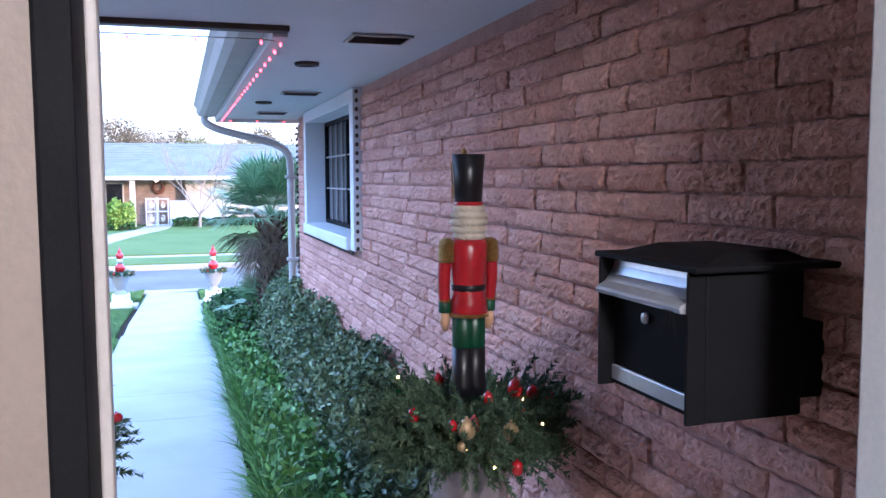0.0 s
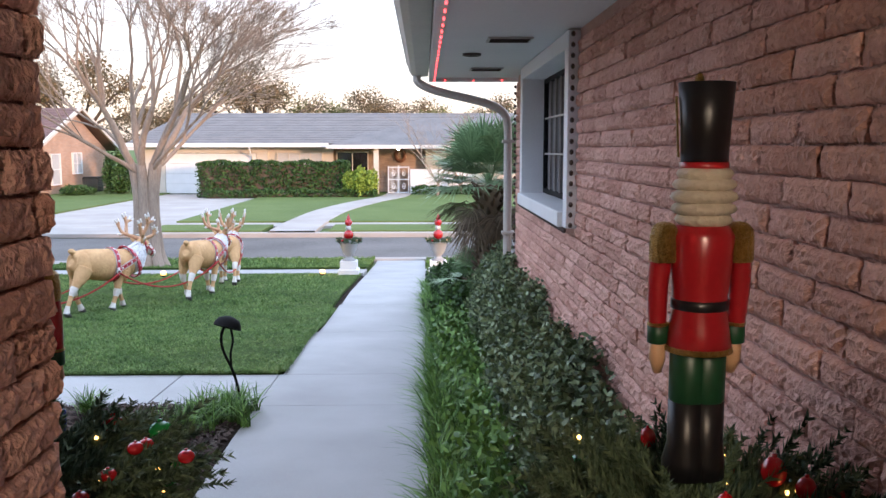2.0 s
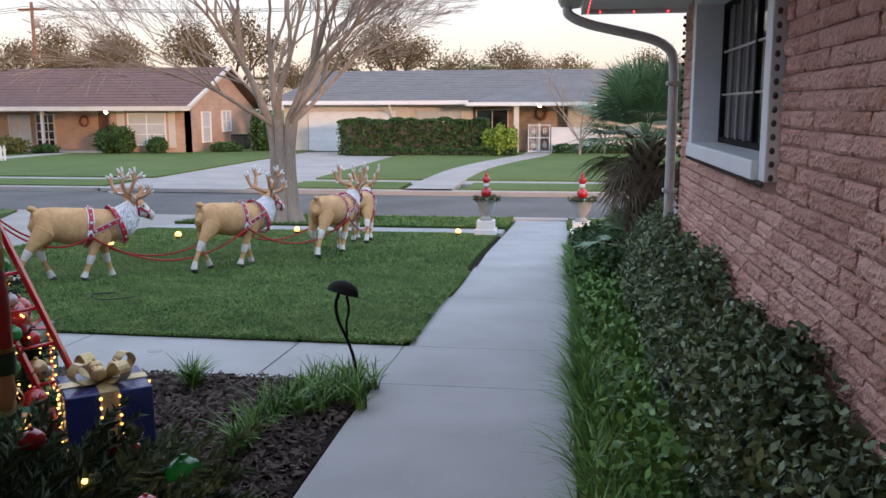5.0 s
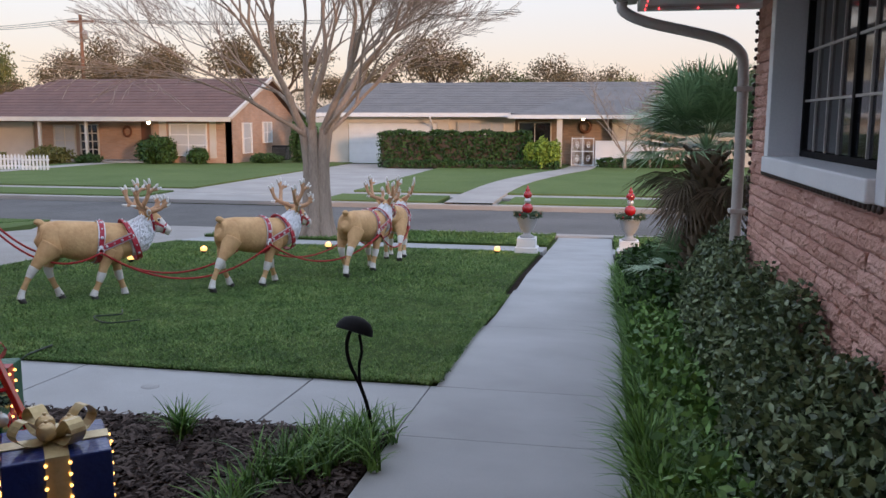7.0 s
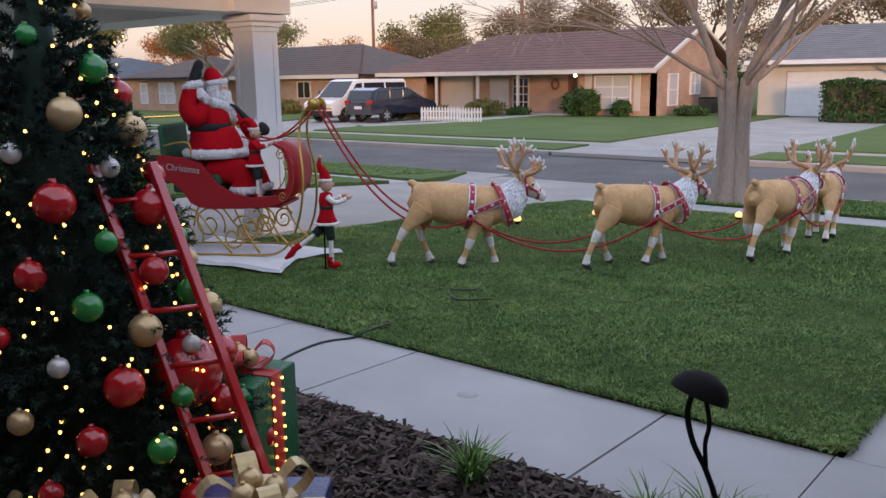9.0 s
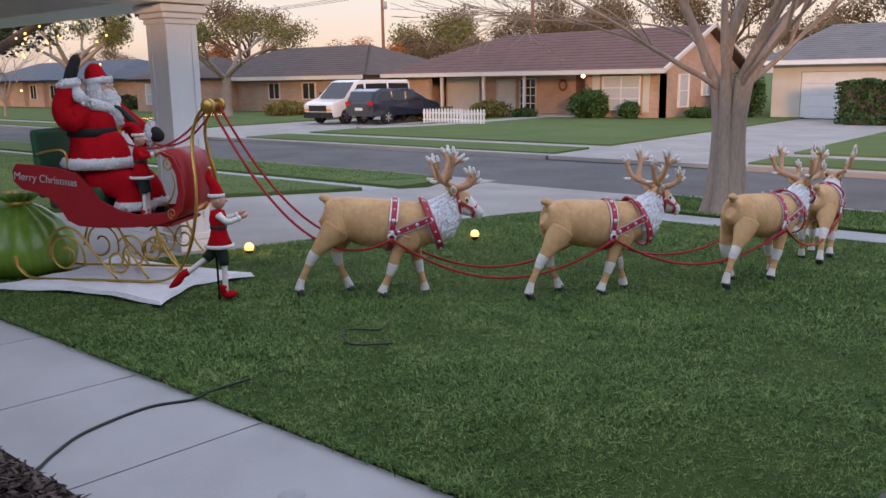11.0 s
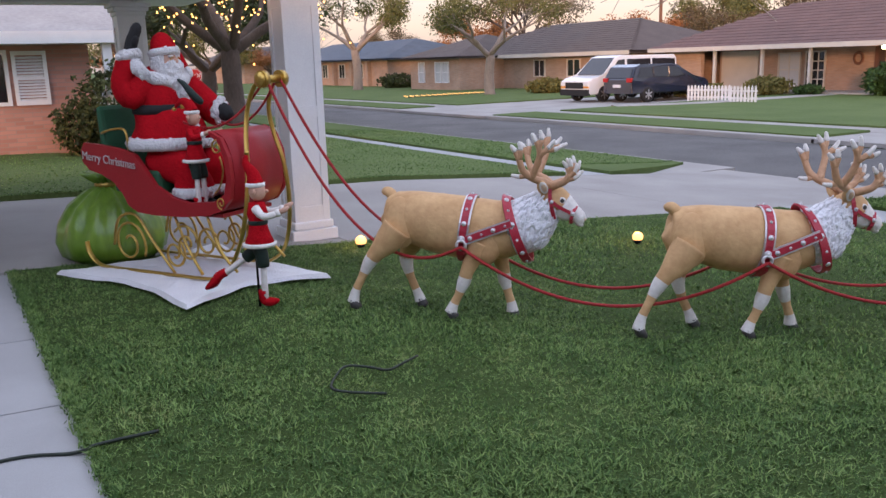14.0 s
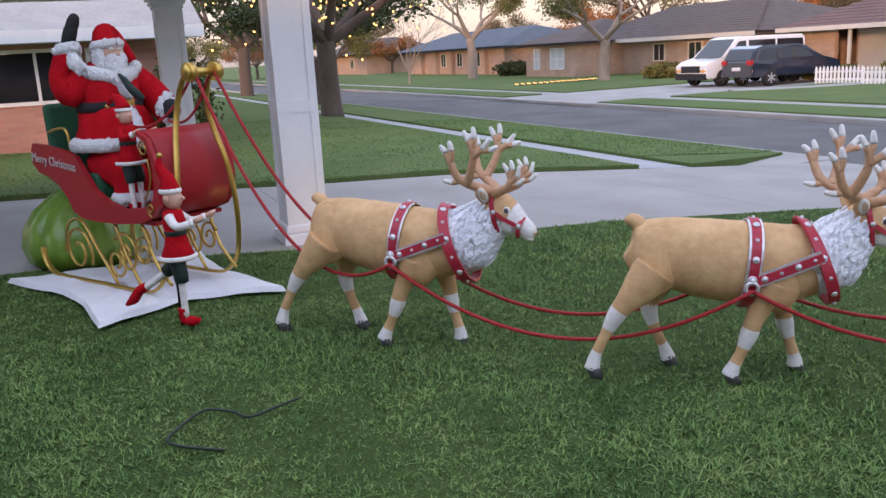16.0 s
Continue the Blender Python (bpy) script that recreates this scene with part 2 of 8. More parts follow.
def solid(name, bm, mat, label, category, kind="", group=""):
    return tagged(new(name, finish(name, bm, mat)), label, category, group, kind)


def bulk_mesh(name, verts, faces, mat):
    """A mesh from arrays of vertices and of triangles."""
    me = bpy.data.meshes.new(name)
    verts, faces = np.asarray(verts, np.float32), np.asarray(faces, np.int32)
    me.vertices.add(len(verts))
    me.vertices.foreach_set("co", verts.ravel())
    k = faces.shape[1]
    me.loops.add(faces.size)
    me.loops.foreach_set("vertex_index", faces.ravel())
    me.polygons.add(len(faces))
    me.polygons.foreach_set("loop_start", np.arange(0, faces.size, k, dtype=np.int32))
    me.update(calc_edges=True)
    me.materials.append(mat)
    return me


rng = np.random.default_rng(7)


# ---- the lie of the land ----
SLOPE_Y = (-60, 3.3, 5.5, 8.4, 9.6, 10.8, 12.2, 16.6, 18.5, 900)
SLOPE_Z = (-0.25, -0.25, -0.25, -0.35, -0.44, -0.495, -0.545, -0.87, -1.0, -1.0)


def land(y):
    return float(np.interp(y, SLOPE_Y, SLOPE_Z))


def cuts(y0, y1):
    return [y0] + [y for y in SLOPE_Y if y0 + 1e-6 < y < y1 - 1e-6] + [y1]


def strip(bm, outline_at, ys, lift, thick):
    """A slab that follows the land; outline_at(y) gives its two x limits."""
    top, low = [], []
    for y in ys:
        xa, xb = outline_at(y)
        z = land(y) + lift
        top.append((bm.verts.new((xa, y, z)), bm.verts.new((xb, y, z))))
        low.append((bm.verts.new((xa, y, z - thick)), bm.verts.new((xb, y, z - thick))))
    for i in range(len(ys) - 1):
        bm.faces.new((top[i][0], top[i][1], top[i + 1][1], top[i + 1][0]))
        bm.faces.new((low[i][0], low[i + 1][0], low[i + 1][1], low[i][1]))
        for k in (0, 1):
            bm.faces.new((top[i][k], top[i + 1][k], low[i + 1][k], low[i][k]))
    for i in (0, -1):
        bm.faces.new((top[i][0], top[i][1], low[i][1], low[i][0]))


def slab(name, x0, x1, y0, y1, lift, thick, mat, label, category, outline=None, extra=()):
    bm = bmesh.new()
    ys = sorted(set(cuts(y0, y1) + list(extra)))
    strip(bm, outline or (lambda y: (x0, x1)), ys, lift, thick)
    return solid(name, bm, mat, label, category, "structure")


bm = bmesh.new()
rows_y = [(-800, -0.33), (3.3, -0.33), (5.5, -0.33), (8.4, -0.43), (12.2, -0.61), (16.6, -0.95), (18.9, -1.08), (18.95, -1.3), (24.85, -1.3), (24.9, -1.08), (60, -1.08), (1500, -1.08)]
vr = [[bm.verts.new((x, y, z)) for x in (-1500, -60, 40, 1500)] for y, z in rows_y]
for a, b in zip(vr, vr[1:]):
    for k in range(3):
        bm.faces.new((a[k], a[k + 1], b[k + 1], b[k]))
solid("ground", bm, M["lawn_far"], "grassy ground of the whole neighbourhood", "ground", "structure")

# street and kerbs
slab("road", -220, 160, 19.2, 24.6, -0.12, 0.1, M["asphalt"], "worn grey asphalt residential street with patches", "road")
KERB = M["concrete_drive"]
for nm, y0, y1 in (("kerb_near", 18.9, 19.2), ("kerb_far", 24.6, 24.9)):
    for k, (x0, x1) in enumerate(((-220, -11.6), (-6.6, 160)) if nm == "kerb_near" else ((-220, -34.5), (-27.0, -13.0), (-7.6, 160))):
        bm = bmesh.new()
        bevel_box(bm, x0, x1, y0, y1, -1.2, -0.985, 0.03)
        solid(nm, bm, KERB, "weathered concrete street kerb", "kerb", "structure")

# footpath to the front door, with joints between its slabs
def flags(name, edges_y, xs, lift, label):
    root = thing(name, Matrix(), label, "path", kind="structure")
    for a, b in zip(edges_y, edges_y[1:]):
        bm = bmesh.new()
        strip(bm, lambda y: xs((a + b) / 2), [a + 0.0025] + cuts(a, b)[1:-1] + [b - 0.0025], lift, 0.12)
        part("concrete_slab", bm, M["concrete"], root)
    return root


def path_sides(y):
    return (-0.774 if y < 7.1 else -0.745 if y < 9.0 else -0.715 if y < 11.1 else -0.69, 0.33)


flags("pavement", [3.1, 6.22, 7.1, 9.0, 11.05, 13.2, 15.35, 16.45, 18.9], path_sides, -0.025, "pale concrete front path laid in slabs")
root = thing("pavement", Matrix(), "pale concrete side path along the flower bed", "path", kind="structure")
for a, b in zip([-7.0, -5.1, -4.02, -3.0, -1.5], [-5.1, -4.02, -3.0, -1.5, -0.775]):
    bm = bmesh.new()
    strip(bm, lambda y: (a + 0.006, b - 0.006), cuts(6.22, 7.1), -0.025, 0.12)
    part("concrete_slab", bm, M["concrete"], root)
root = thing("driveway", Matrix(), "grey concrete driveway in large panels", "driveway", kind="structure")
for k, y0 in enumerate(np.arange(-4, 18.9, 4.58)):
    bm = bmesh.new()
    strip(bm, lambda y: (-10.75, -7.0 if y0 < 3 else -6.85), cuts(y0 + 0.004, min(y0 + 4.576, 19.2)), -0.005, 0.12)
    part("concrete_slab", bm, M["concrete_drive"], root)
bm = bmesh.new()
poly_prism(bm, [(-11.7, 18.9), (-10.75, 16.3), (-10.75, 19.2), (-11.7, 19.2)], -1.15, -0.99)
poly_prism(bm, [(-6.85, 17.0), (-6.2, 18.9), (-6.2, 19.2), (-6.85, 19.2)], -1.15, -0.99)
solid("driveway_apron", bm, M["concrete_drive"], "flared concrete driveway apron at the kerb", "driveway", "structure")
slab("sidewalk_near", -6.85, -0.74, 15.4, 16.4, 0.0, 0.1, M["concrete"], "pale concrete public sidewalk", "sidewalk")
slab("sidewalk_right", 0.33, 60, 15.4, 16.4, 0.0, 0.1, M["concrete"], "pale concrete public sidewalk", "sidewalk")
slab("sidewalk_left", -60, -10.75, 15.3, 16.2, 0.0, 0.1, M["concrete"], "pale concrete public sidewalk", "sidewalk")
slab("sidewalk_far", -120, 100, 26.9, 28.1, 0.0, 0.1, M["concrete_drive"], "pale concrete public sidewalk", "sidewalk")

# lawns, a little higher than the paths
slab("soil_edge", -0.80, -0.655, 7.11, 15.4, -0.050, 0.1, M["soil"], "strip of cut dark soil beside the path", "soil")
slab("soil_edge", -6.86, -0.80, 7.08, 7.17, -0.046, 0.1, M["soil"], "strip of cut dark soil beside the path", "soil")
slab("lawn_front", -6.85, -0.775, 7.145, 15.4, -0.002, 0.12, M["lawn"], "mown green front lawn with a cut soil edge", "lawn")
slab("lawn_verge", -6.85, -0.76, 16.42, 18.9, 0.04, 0.12, M["lawn"], "grass verge beside the street", "lawn")
slab("lawn_verge_right", 0.36, 60, 16.42, 18.9, 0.04, 0.12, M["lawn"], "grass verge beside the street", "lawn")
slab("lawn_right", 0.36, 60, 8.6, 15.4, 0.04, 0.12, M["lawn"], "green lawn beside the house", "lawn")
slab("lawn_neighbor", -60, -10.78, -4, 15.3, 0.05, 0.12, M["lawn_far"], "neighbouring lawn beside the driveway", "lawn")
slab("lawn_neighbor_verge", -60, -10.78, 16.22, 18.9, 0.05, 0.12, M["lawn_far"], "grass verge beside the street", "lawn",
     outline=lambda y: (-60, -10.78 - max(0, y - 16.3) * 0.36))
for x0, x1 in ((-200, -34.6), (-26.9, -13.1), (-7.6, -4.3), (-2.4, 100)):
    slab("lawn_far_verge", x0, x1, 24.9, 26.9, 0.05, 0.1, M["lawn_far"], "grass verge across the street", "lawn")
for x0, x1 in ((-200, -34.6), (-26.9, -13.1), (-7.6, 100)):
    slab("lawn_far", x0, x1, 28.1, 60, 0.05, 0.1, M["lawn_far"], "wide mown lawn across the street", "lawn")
slab("driveway_far", -13.1, -7.6, 24.6, 45.6, -0.005, 0.1, M["concrete_drive"], "concrete driveway to the garage", "driveway")
slab("driveway_far_left", -34.6, -26.9, 24.6, 40, -0.005, 0.1, M["concrete_drive"], "concrete driveway with parked cars", "driveway")


def curve_path(name, pts, width, label):
    bm = bmesh.new()
    p = smooth_pts([(x, y, 0) for x, y in pts], 6)
    quad = []
    for i, q in enumerate(p):
        d = (p[min(i + 1, len(p) - 1)] - p[max(i - 1, 0)]).normalized()
        s = Vector((-d.y, d.x, 0)) * width / 2
        quad.append([bm.verts.new((*(q + k * s).xy, z)) for k, z in ((1, -0.94), (-1, -0.94), (-1, -1.1), (1, -1.1))])
    for a, b in zip(quad, quad[1:]):
        for k in range(4):
            bm.faces.new((a[k], a[(k + 1) % 4], b[(k + 1) % 4], b[k]))
    return solid(name, bm, M["concrete_drive"], label, "path", "structure")


curve_path("path_far", [(-3.4, 24.7), (-3.4, 28), (-3.1, 33), (-2.2, 38), (-1.2, 42), (-0.9, 46)], 1.3, "curving concrete garden path to a gate")
curve_path("path_far_left", [(-27.0, 31.0), (-25.5, 34), (-25.2, 38), (-25.0, 42.0)], 1.2, "concrete path to a front porch")

# ---- the house at hand ----
WALL_X, SOFFIT = 1.11, 1.97
WIN = (5.40, 7.45, 1.00, 1.93)


def brick_mesh(name, length, mat, seed, h=0.0625, proud=0.050):
    """One rock-faced brick; it looks along +y of its own, its length runs along x."""
    r = random.Random(seed)
    nx, nz = 15, 5
    bm = bmesh.new()
    swell = [r.uniform(-0.004, 0.004) for _ in range(5)]
    front = []
    for k in range(nz + 1):
        row = []
        for i in range(nx + 1):
            rim = k in (0, nz) or i in (0, nx)
            bulge = float(np.interp(i / nx * 4, range(5), swell)) + r.uniform(-0.0048, 0.0042) * (0.6 if rim else 1)
            row.append(bm.verts.new(((i / nx - 0.5) * length + r.uniform(-1, 1) * (0.003 if 0 < i < nx else 0.0025), proud + bulge - (0.009 if rim else 0), (k / nz - 0.5) * h + r.uniform(-1, 1) * 0.0022)))
        front.append(row)
    for k in range(nz):
        for i in range(nx):
            bm.faces.new((front[k][i], front[k][i + 1], front[k + 1][i + 1], front[k + 1][i]))
    rim = front[0] + [row[-1] for row in front[1:]] + front[-1][-2::-1] + [row[0] for row in front[-2:0:-1]]
    back = [bm.verts.new((v.co.x, 0, v.co.z)) for v in rim]
    for i in range(len(rim)):
        j = (i + 1) % len(rim)
        bm.faces.new((rim[i], back[i], back[j], rim[j]))
    return finish(name, bm, mat)


BRICK_L, COURSE = 0.293, 0.0692
BRICKS = [brick_mesh("brick", BRICK_L - 0.011, M["brick"], s) for s in range(9)]
HALVES = [brick_mesh("brick", BRICK_L / 2 - 0.011, M["brick"], 40 + s) for s in range(3)]


def brick_face(root, place, length, z0, z1, single, holes=()):
    """Courses on a wall. place: pose whose x runs along the wall and y out of it. single(u): whether the bricks there are objects of their own."""
    r = random.Random(int(length * 100))
    rest = bmesh.new()
    rows = int((z1 - z0) / COURSE)
    for k in range(rows):
        z = z0 + (k + 0.5) * COURSE
        shift = (0, 0.5, 0.18, 0.66)[k % 4] * BRICK_L
        u = -shift
        while u < length - 0.02:
            a, b = max(u, 0), min(u + BRICK_L, length)
            u += BRICK_L
            for h0, h1, hz0, hz1 in holes:
                if hz0 - 0.02 < z < hz1 + 0.02:
                    if a < h0 < b:
                        b = h0
                    if a < h1 < b:
                        a = h1
                    if a >= h0 - 1e-6 and b <= h1 + 1e-6:
                        a = b
            if b - a < 0.03:
                continue
            full = b - a > BRICK_L - 0.02
            me = r.choice(BRICKS if full or b - a > 0.2 else HALVES)
            base = BRICK_L if me in BRICKS else BRICK_L / 2
            m = place @ Matrix.Translation(((a + b) / 2, r.uniform(-0.005, 0.004), z + r.uniform(-0.0015, 0.0015))) @ Matrix.Rotation(r.uniform(-0.006, 0.006), 4, "Y") @ Matrix.Diagonal(((b - a) / base, 1, 1, 1))
            if single((a + b) / 2, z):
                ob = new("brick", me)
                ob.parent = root
                ob.matrix_basis = m
            else:
                b2 = bmesh.new()
                b2.from_mesh(me)
                b2.transform(m)
                tmp = bpy.data.meshes.new("tmp")
                b2.to_mesh(tmp)
                b2.free()
                rest.from_mesh(tmp)
                bpy.data.meshes.remove(tmp)
    ob = part("brickwork", rest, M["brick_rest"], root)
    tagged(ob, kind="stuff")


# wall along the path, with the window's opening
bm = bmesh.new()
for y0, y1, z0, z1 in ((0.92, WIN[0], -0.4, 2.3), (WIN[1], 8.24, -0.4, 2.3), (WIN[0], WIN[1], -0.4, WIN[2]), (WIN[0], WIN[1], WIN[3], 2.3)):
    box(bm, WALL_X + 0.019, WALL_X + 0.25, y0, y1, z0, z1)
wall_east = solid("wall_east", bm, M["mortar"], "rough pink-red brick house wall with raked joints", "wall", "structure")
bm = bmesh.new()
box(bm, WALL_X + 0.25, 6.0, 8.02, 8.24, -0.9, 2.3)
wall_end = solid("wall_end", bm, M["mortar"], "brick end wall of the house", "wall", "structure")

# recess wall beside the door and the house front
bm = bmesh.new()
box(bm, -0.56, -0.314, 0.92, 2.22, -0.4, 2.3)
wall_west = solid("wall_west", bm, M["mortar"], "brick wall of the entry recess", "wall", "structure")
bm = bmesh.new()
box(bm, -6.9, -0.56, 2.0, 2.22, -0.4, 2.3)
wall_front = solid("wall_front", bm, M["mortar"], "brick front wall of the house", "wall", "structure")

# room behind the door
bm = bmesh.new()
box(bm, -2.5, -0.115, 0.80, 0.915, 0, 2.3)
box(bm, 0.945, 1.30, 0.80, 0.915, -0.1, 2.3)
box(bm, -0.115, 0.945, 0.80, 0.915, 1.96, 2.3)
solid("wall_door", bm, M["beige_wall"], "beige painted wall round the front door", "wall", "structure")
bm = bmesh.new()
box(bm, -2.6, -2.5, -2.6, 0.92, 0, 2.3)
box(bm, 2.2, 2.3, -2.6, 0.80, 0, 2.3)
box(bm, -2.6, 2.3, -2.7, -2.6, 0, 2.3)
solid("wall_room", bm, M["beige_wall"], "beige painted walls of the entry hall", "wall", "structure")
bm = bmesh.new()
box(bm, -2.6, 2.3, -2.7, 0.86, -0.1, 0.0)
solid("floor", bm, M["dark_trim"], "dark wooden floor of the entry hall", "floor", "structure")
bm = bmesh.new()
box(bm, -2.6, 2.3, -2.7, 0.92, 2.3, 2.4)
solid("ceiling_hall", bm, M["soffit_paint"], "pale ceiling of the entry hall", "ceiling", "structure")
frame_1 = thing("door_1", Matrix(), "black door frame with a white jamb, standing open", "door frame", kind="structure")
bm = bmesh.new()
bevel_box(bm, -0.115, -0.082, 0.795, 0.93, 0, 1.96, 0.004)
part("door_frame", bm, M["black_metal"], frame_1, "black door frame upright")
bm = bmesh.new()
bevel_box(bm, -0.082, -0.070, 0.90, 0.935, 0.0, 1.96, 0.003)
part("weather_strip", bm, M["gutter_paint"], frame_1, "pale grey weather strip")
bm = bmesh.new()
bevel_box(bm, 0.888, 0.945, 0.78, 0.93, 0, 1.96, 0.006)
part("door_jamb", bm, M["white_paint"], frame_1, "white painted jamb")
bm = bmesh.new()
bevel_box(bm, -0.082, 0.888, 0.79, 0.93, -0.02, 0.012, 0.005)
part("threshold", bm, M["gutter_paint"], frame_1)

bm = bmesh.new()
box(bm, -6.9, 1.14, 0.92, 3.1, -0.3, -0.05)
solid("porch_floor", bm, M["concrete"], "pale concrete porch floor with a step", "floor", "structure")

# porch ceiling, eaves, gutter
bm = bmesh.new()
box(bm, -6.9, 1.14, 0.92, 3.27, SOFFIT, SOFFIT + 0.06)
box(bm, 0.42, 1.14, 3.27, 8.40, SOFFIT, SOFFIT + 0.06)
solid("ceiling_porch", bm, M["soffit_paint"], "grey-white painted porch ceiling and soffit", "ceiling", "structure")
bm = bmesh.new()
bevel_box(bm, -6.9, 0.42, 3.27, 3.33, SOFFIT - 0.022, SOFFIT + 0.12, 0.005)
solid("trim_porch", bm, M["dark_trim"], "dark brown wooden porch edge beam", "trim", "structure")
bm = bmesh.new()
bevel_box(bm, 0.36, 0.42, 3.33, 8.46, SOFFIT - 0.035, SOFFIT + 0.14, 0.005)
bevel_box(bm, 0.42, 1.6, 8.40, 8.46, SOFFIT - 0.035, SOFFIT + 0.14, 0.005)
solid("trim_eave", bm, M["soffit_paint"], "pale eave fascia board", "trim", "structure")
bm = bmesh.new()
box(bm, 0.30, 7.0, 3.27, 8.5, SOFFIT + 0.15, SOFFIT + 0.20, Matrix.Translation((0.3, 0, SOFFIT + 0.15)) @ Matrix.Rotation(-0.33, 4, "Y") @ Matrix.Translation((-0.3, 0, -SOFFIT - 0.15)))
box(bm, -7.4, 7.0, -3.0, 3.33, SOFFIT + 0.45, SOFFIT + 0.5)
solid("roof", bm, M["roof_grey"], "grey shingle roof over the eaves", "roof", "structure")
gutter = thing("rain_gutter", Matrix(), "beige-grey metal rain gutter with a curved downspout", "gutter")
bm = bmesh.new()
prof = [(0.355, 2.09), (0.355, 1.985), (0.25, 1.975), (0.21, 1.99), (0.185, 2.03), (0.20, 2.05), (0.165, 2.085), (0.165, 2.10), (0.18, 2.10), (0.18, 2.088), (0.215, 2.05), (0.20, 2.03), (0.222, 2.0), (0.25, 1.988), (0.345, 1.998), (0.345, 2.09)]
ends = []
for y in (3.34, 8.46):
    ends.append([bm.verts.new((x, y, z)) for x, z in prof])
for i in range(len(prof)):
    j = (i + 1) % len(prof)
    bm.faces.new((ends[0][i], ends[0][j], ends[1][j], ends[1][i]))
bm.faces.new(ends[0])
bm.faces.new(ends[1][::-1])
part("gutter_channel", bm, M["gutter_paint"], gutter)
bm = bmesh.new()
run = smooth_pts([(0.26, 8.30, 1.99), (0.27, 8.30, 1.92), (0.42, 8.31, 1.85), (0.72, 8.32, 1.78), (0.90, 8.32, 1.73), (1.01, 8.32, 1.66), (1.045, 8.32, 1.55), (1.05, 8.32, 1.2), (1.05, 8.32, 0.5), (1.05, 8.32, -0.22)], 5)
tube(bm, run, [(0.036, 0.042)] * len(run), 10, up=(0, 1, 0))
part("downspout", bm, M["gutter_paint"], gutter, "rounded metal downspout")
for z in (0.6, 1.4):
    bm = bmesh.new()
    bevel_box(bm, 1.0, 1.11, 8.27, 8.37, z, z + 0.03, 0.004)
    part("bracket", bm, M["gutter_paint"], gutter)

# soffit fittings
def soffit_vent(y, x=0.80):
    v = thing("soffit_vent", pose(x, y, SOFFIT - 0.004), "bronze metal louvred vent set in the soffit", "vent", "soffit vents")
    bm = bmesh.new()
    for a in ((-0.125, 0.125, -0.1, -0.085), (-0.125, 0.125, 0.085, 0.1), (-0.125, -0.11, -0.085, 0.085), (0.11, 0.125, -0.085, 0.085)):
        box(bm, *a, -0.008, 0.0)
    part("frame", bm, M["gutter_paint"], v)
    for i in range(5):
        bm = bmesh.new()
        box(bm, -0.11, 0.11, -0.016, 0.016, -0.001, 0.001, pose(0, -0.066 + i * 0.033, -0.004, 30))
        part("slat", bm, M["dark_trim"], v)


for y in (3.45, 5.75, 7.55):
    soffit_vent(y)
for y in (4.28, 6.5):
    lamp = thing("recessed_light", pose(0.63, y, SOFFIT - 0.002), "small dark recessed ceiling light, unlit", "ceiling light", "recessed lights")
    bm = bmesh.new()
    lathe(bm, [(0.062, 0.0), (0.060, -0.014), (0.045, -0.016), (0.043, -0.004)], 20)
    part("ring", bm, M["dark_trim"], lamp)

# window in the brick wall
win = thing("window_1", Matrix(), "white framed window with dark divided panes", "window", kind="structure")
X0 = WALL_X
bm = bmesh.new()
for y0, y1, z0, z1 in ((5.33, 5.44, 0.93, 1.965), (7.41, 7.52, 0.93, 1.965)):
    bevel_box(bm, X0 - 0.045, X0 + 0.14, y0, y1, z0, z1, 0.006)
bevel_box(bm, X0 - 0.045, X0 + 0.14, 5.44, 7.41, 1.875, 1.965, 0.006)
part("window_frame", bm, M["white_paint"], win, "white painted outer frame")
bm = bmesh.new()
bevel_box(bm, X0 - 0.075, X0 + 0.14, 5.44, 7.41, 0.93, 1.015, 0.008)
part("window_sill", bm, M["white_paint"], win, "white painted sill")
GX = X0 + 0.135
bm = bmesh.new()
for y0, y1, z0, z1 in ((5.44, 5.48, 1.015, 1.875), (7.37, 7.41, 1.015, 1.875), (5.48, 7.37, 1.015, 1.05), (5.48, 7.37, 1.84, 1.875), (6.405, 6.445, 1.05, 1.84)):
    bevel_box(bm, GX - 0.012, GX + 0.03, y0, y1, z0, z1, 0.003)
part("sash", bm, M["black_metal"], win, "dark sash")
for c in range(8):
    ya, yb = 5.48 + c * 0.2363, 5.48 + (c + 1) * 0.2363
    for rr in range(3):
        za = 1.05 + rr * 0.2633
        bm = bmesh.new()
        box(bm, GX + 0.004, GX + 0.009, ya + 0.004, yb - 0.004, za + 0.004, za + 0.259)
        part("pane", bm, M["glass_dark"], win)
bm = bmesh.new()
for c in range(1, 8):
    if c != 4:
        box(bm, GX - 0.008, GX + 0.003, 5.476 + c * 0.2363, 5.488 + c * 0.2363, 1.05, 1.84)
for rr in (1, 2):
    box(bm, GX - 0.0075, GX + 0.0035, 5.48, 7.37, 1.045 + rr * 0.2633, 1.057 + rr * 0.2633)
part("glazing_bars", bm, M["gutter_paint"], win)
bm = bmesh.new()
box(bm, GX + 0.05, GX + 0.06, 5.4, 7.45, 1.0, 1.93)
part("blind", bm, M["black_metal"], win)

# ---- houses across the street and next door ----
M["cream"] = material("cream", (0.60, 0.56, 0.50), (0.52, 0.48, 0.43), 2, 0.6)
M["door_brown"] = material("door_brown", (0.20, 0.085, 0.045), (0.13, 0.055, 0.03), 3, 0.5, stretch=(1, 1, 0.2))
M["porch_lamp"] = glow("porch_lamp", (1.0, 0.72, 0.35), 14)


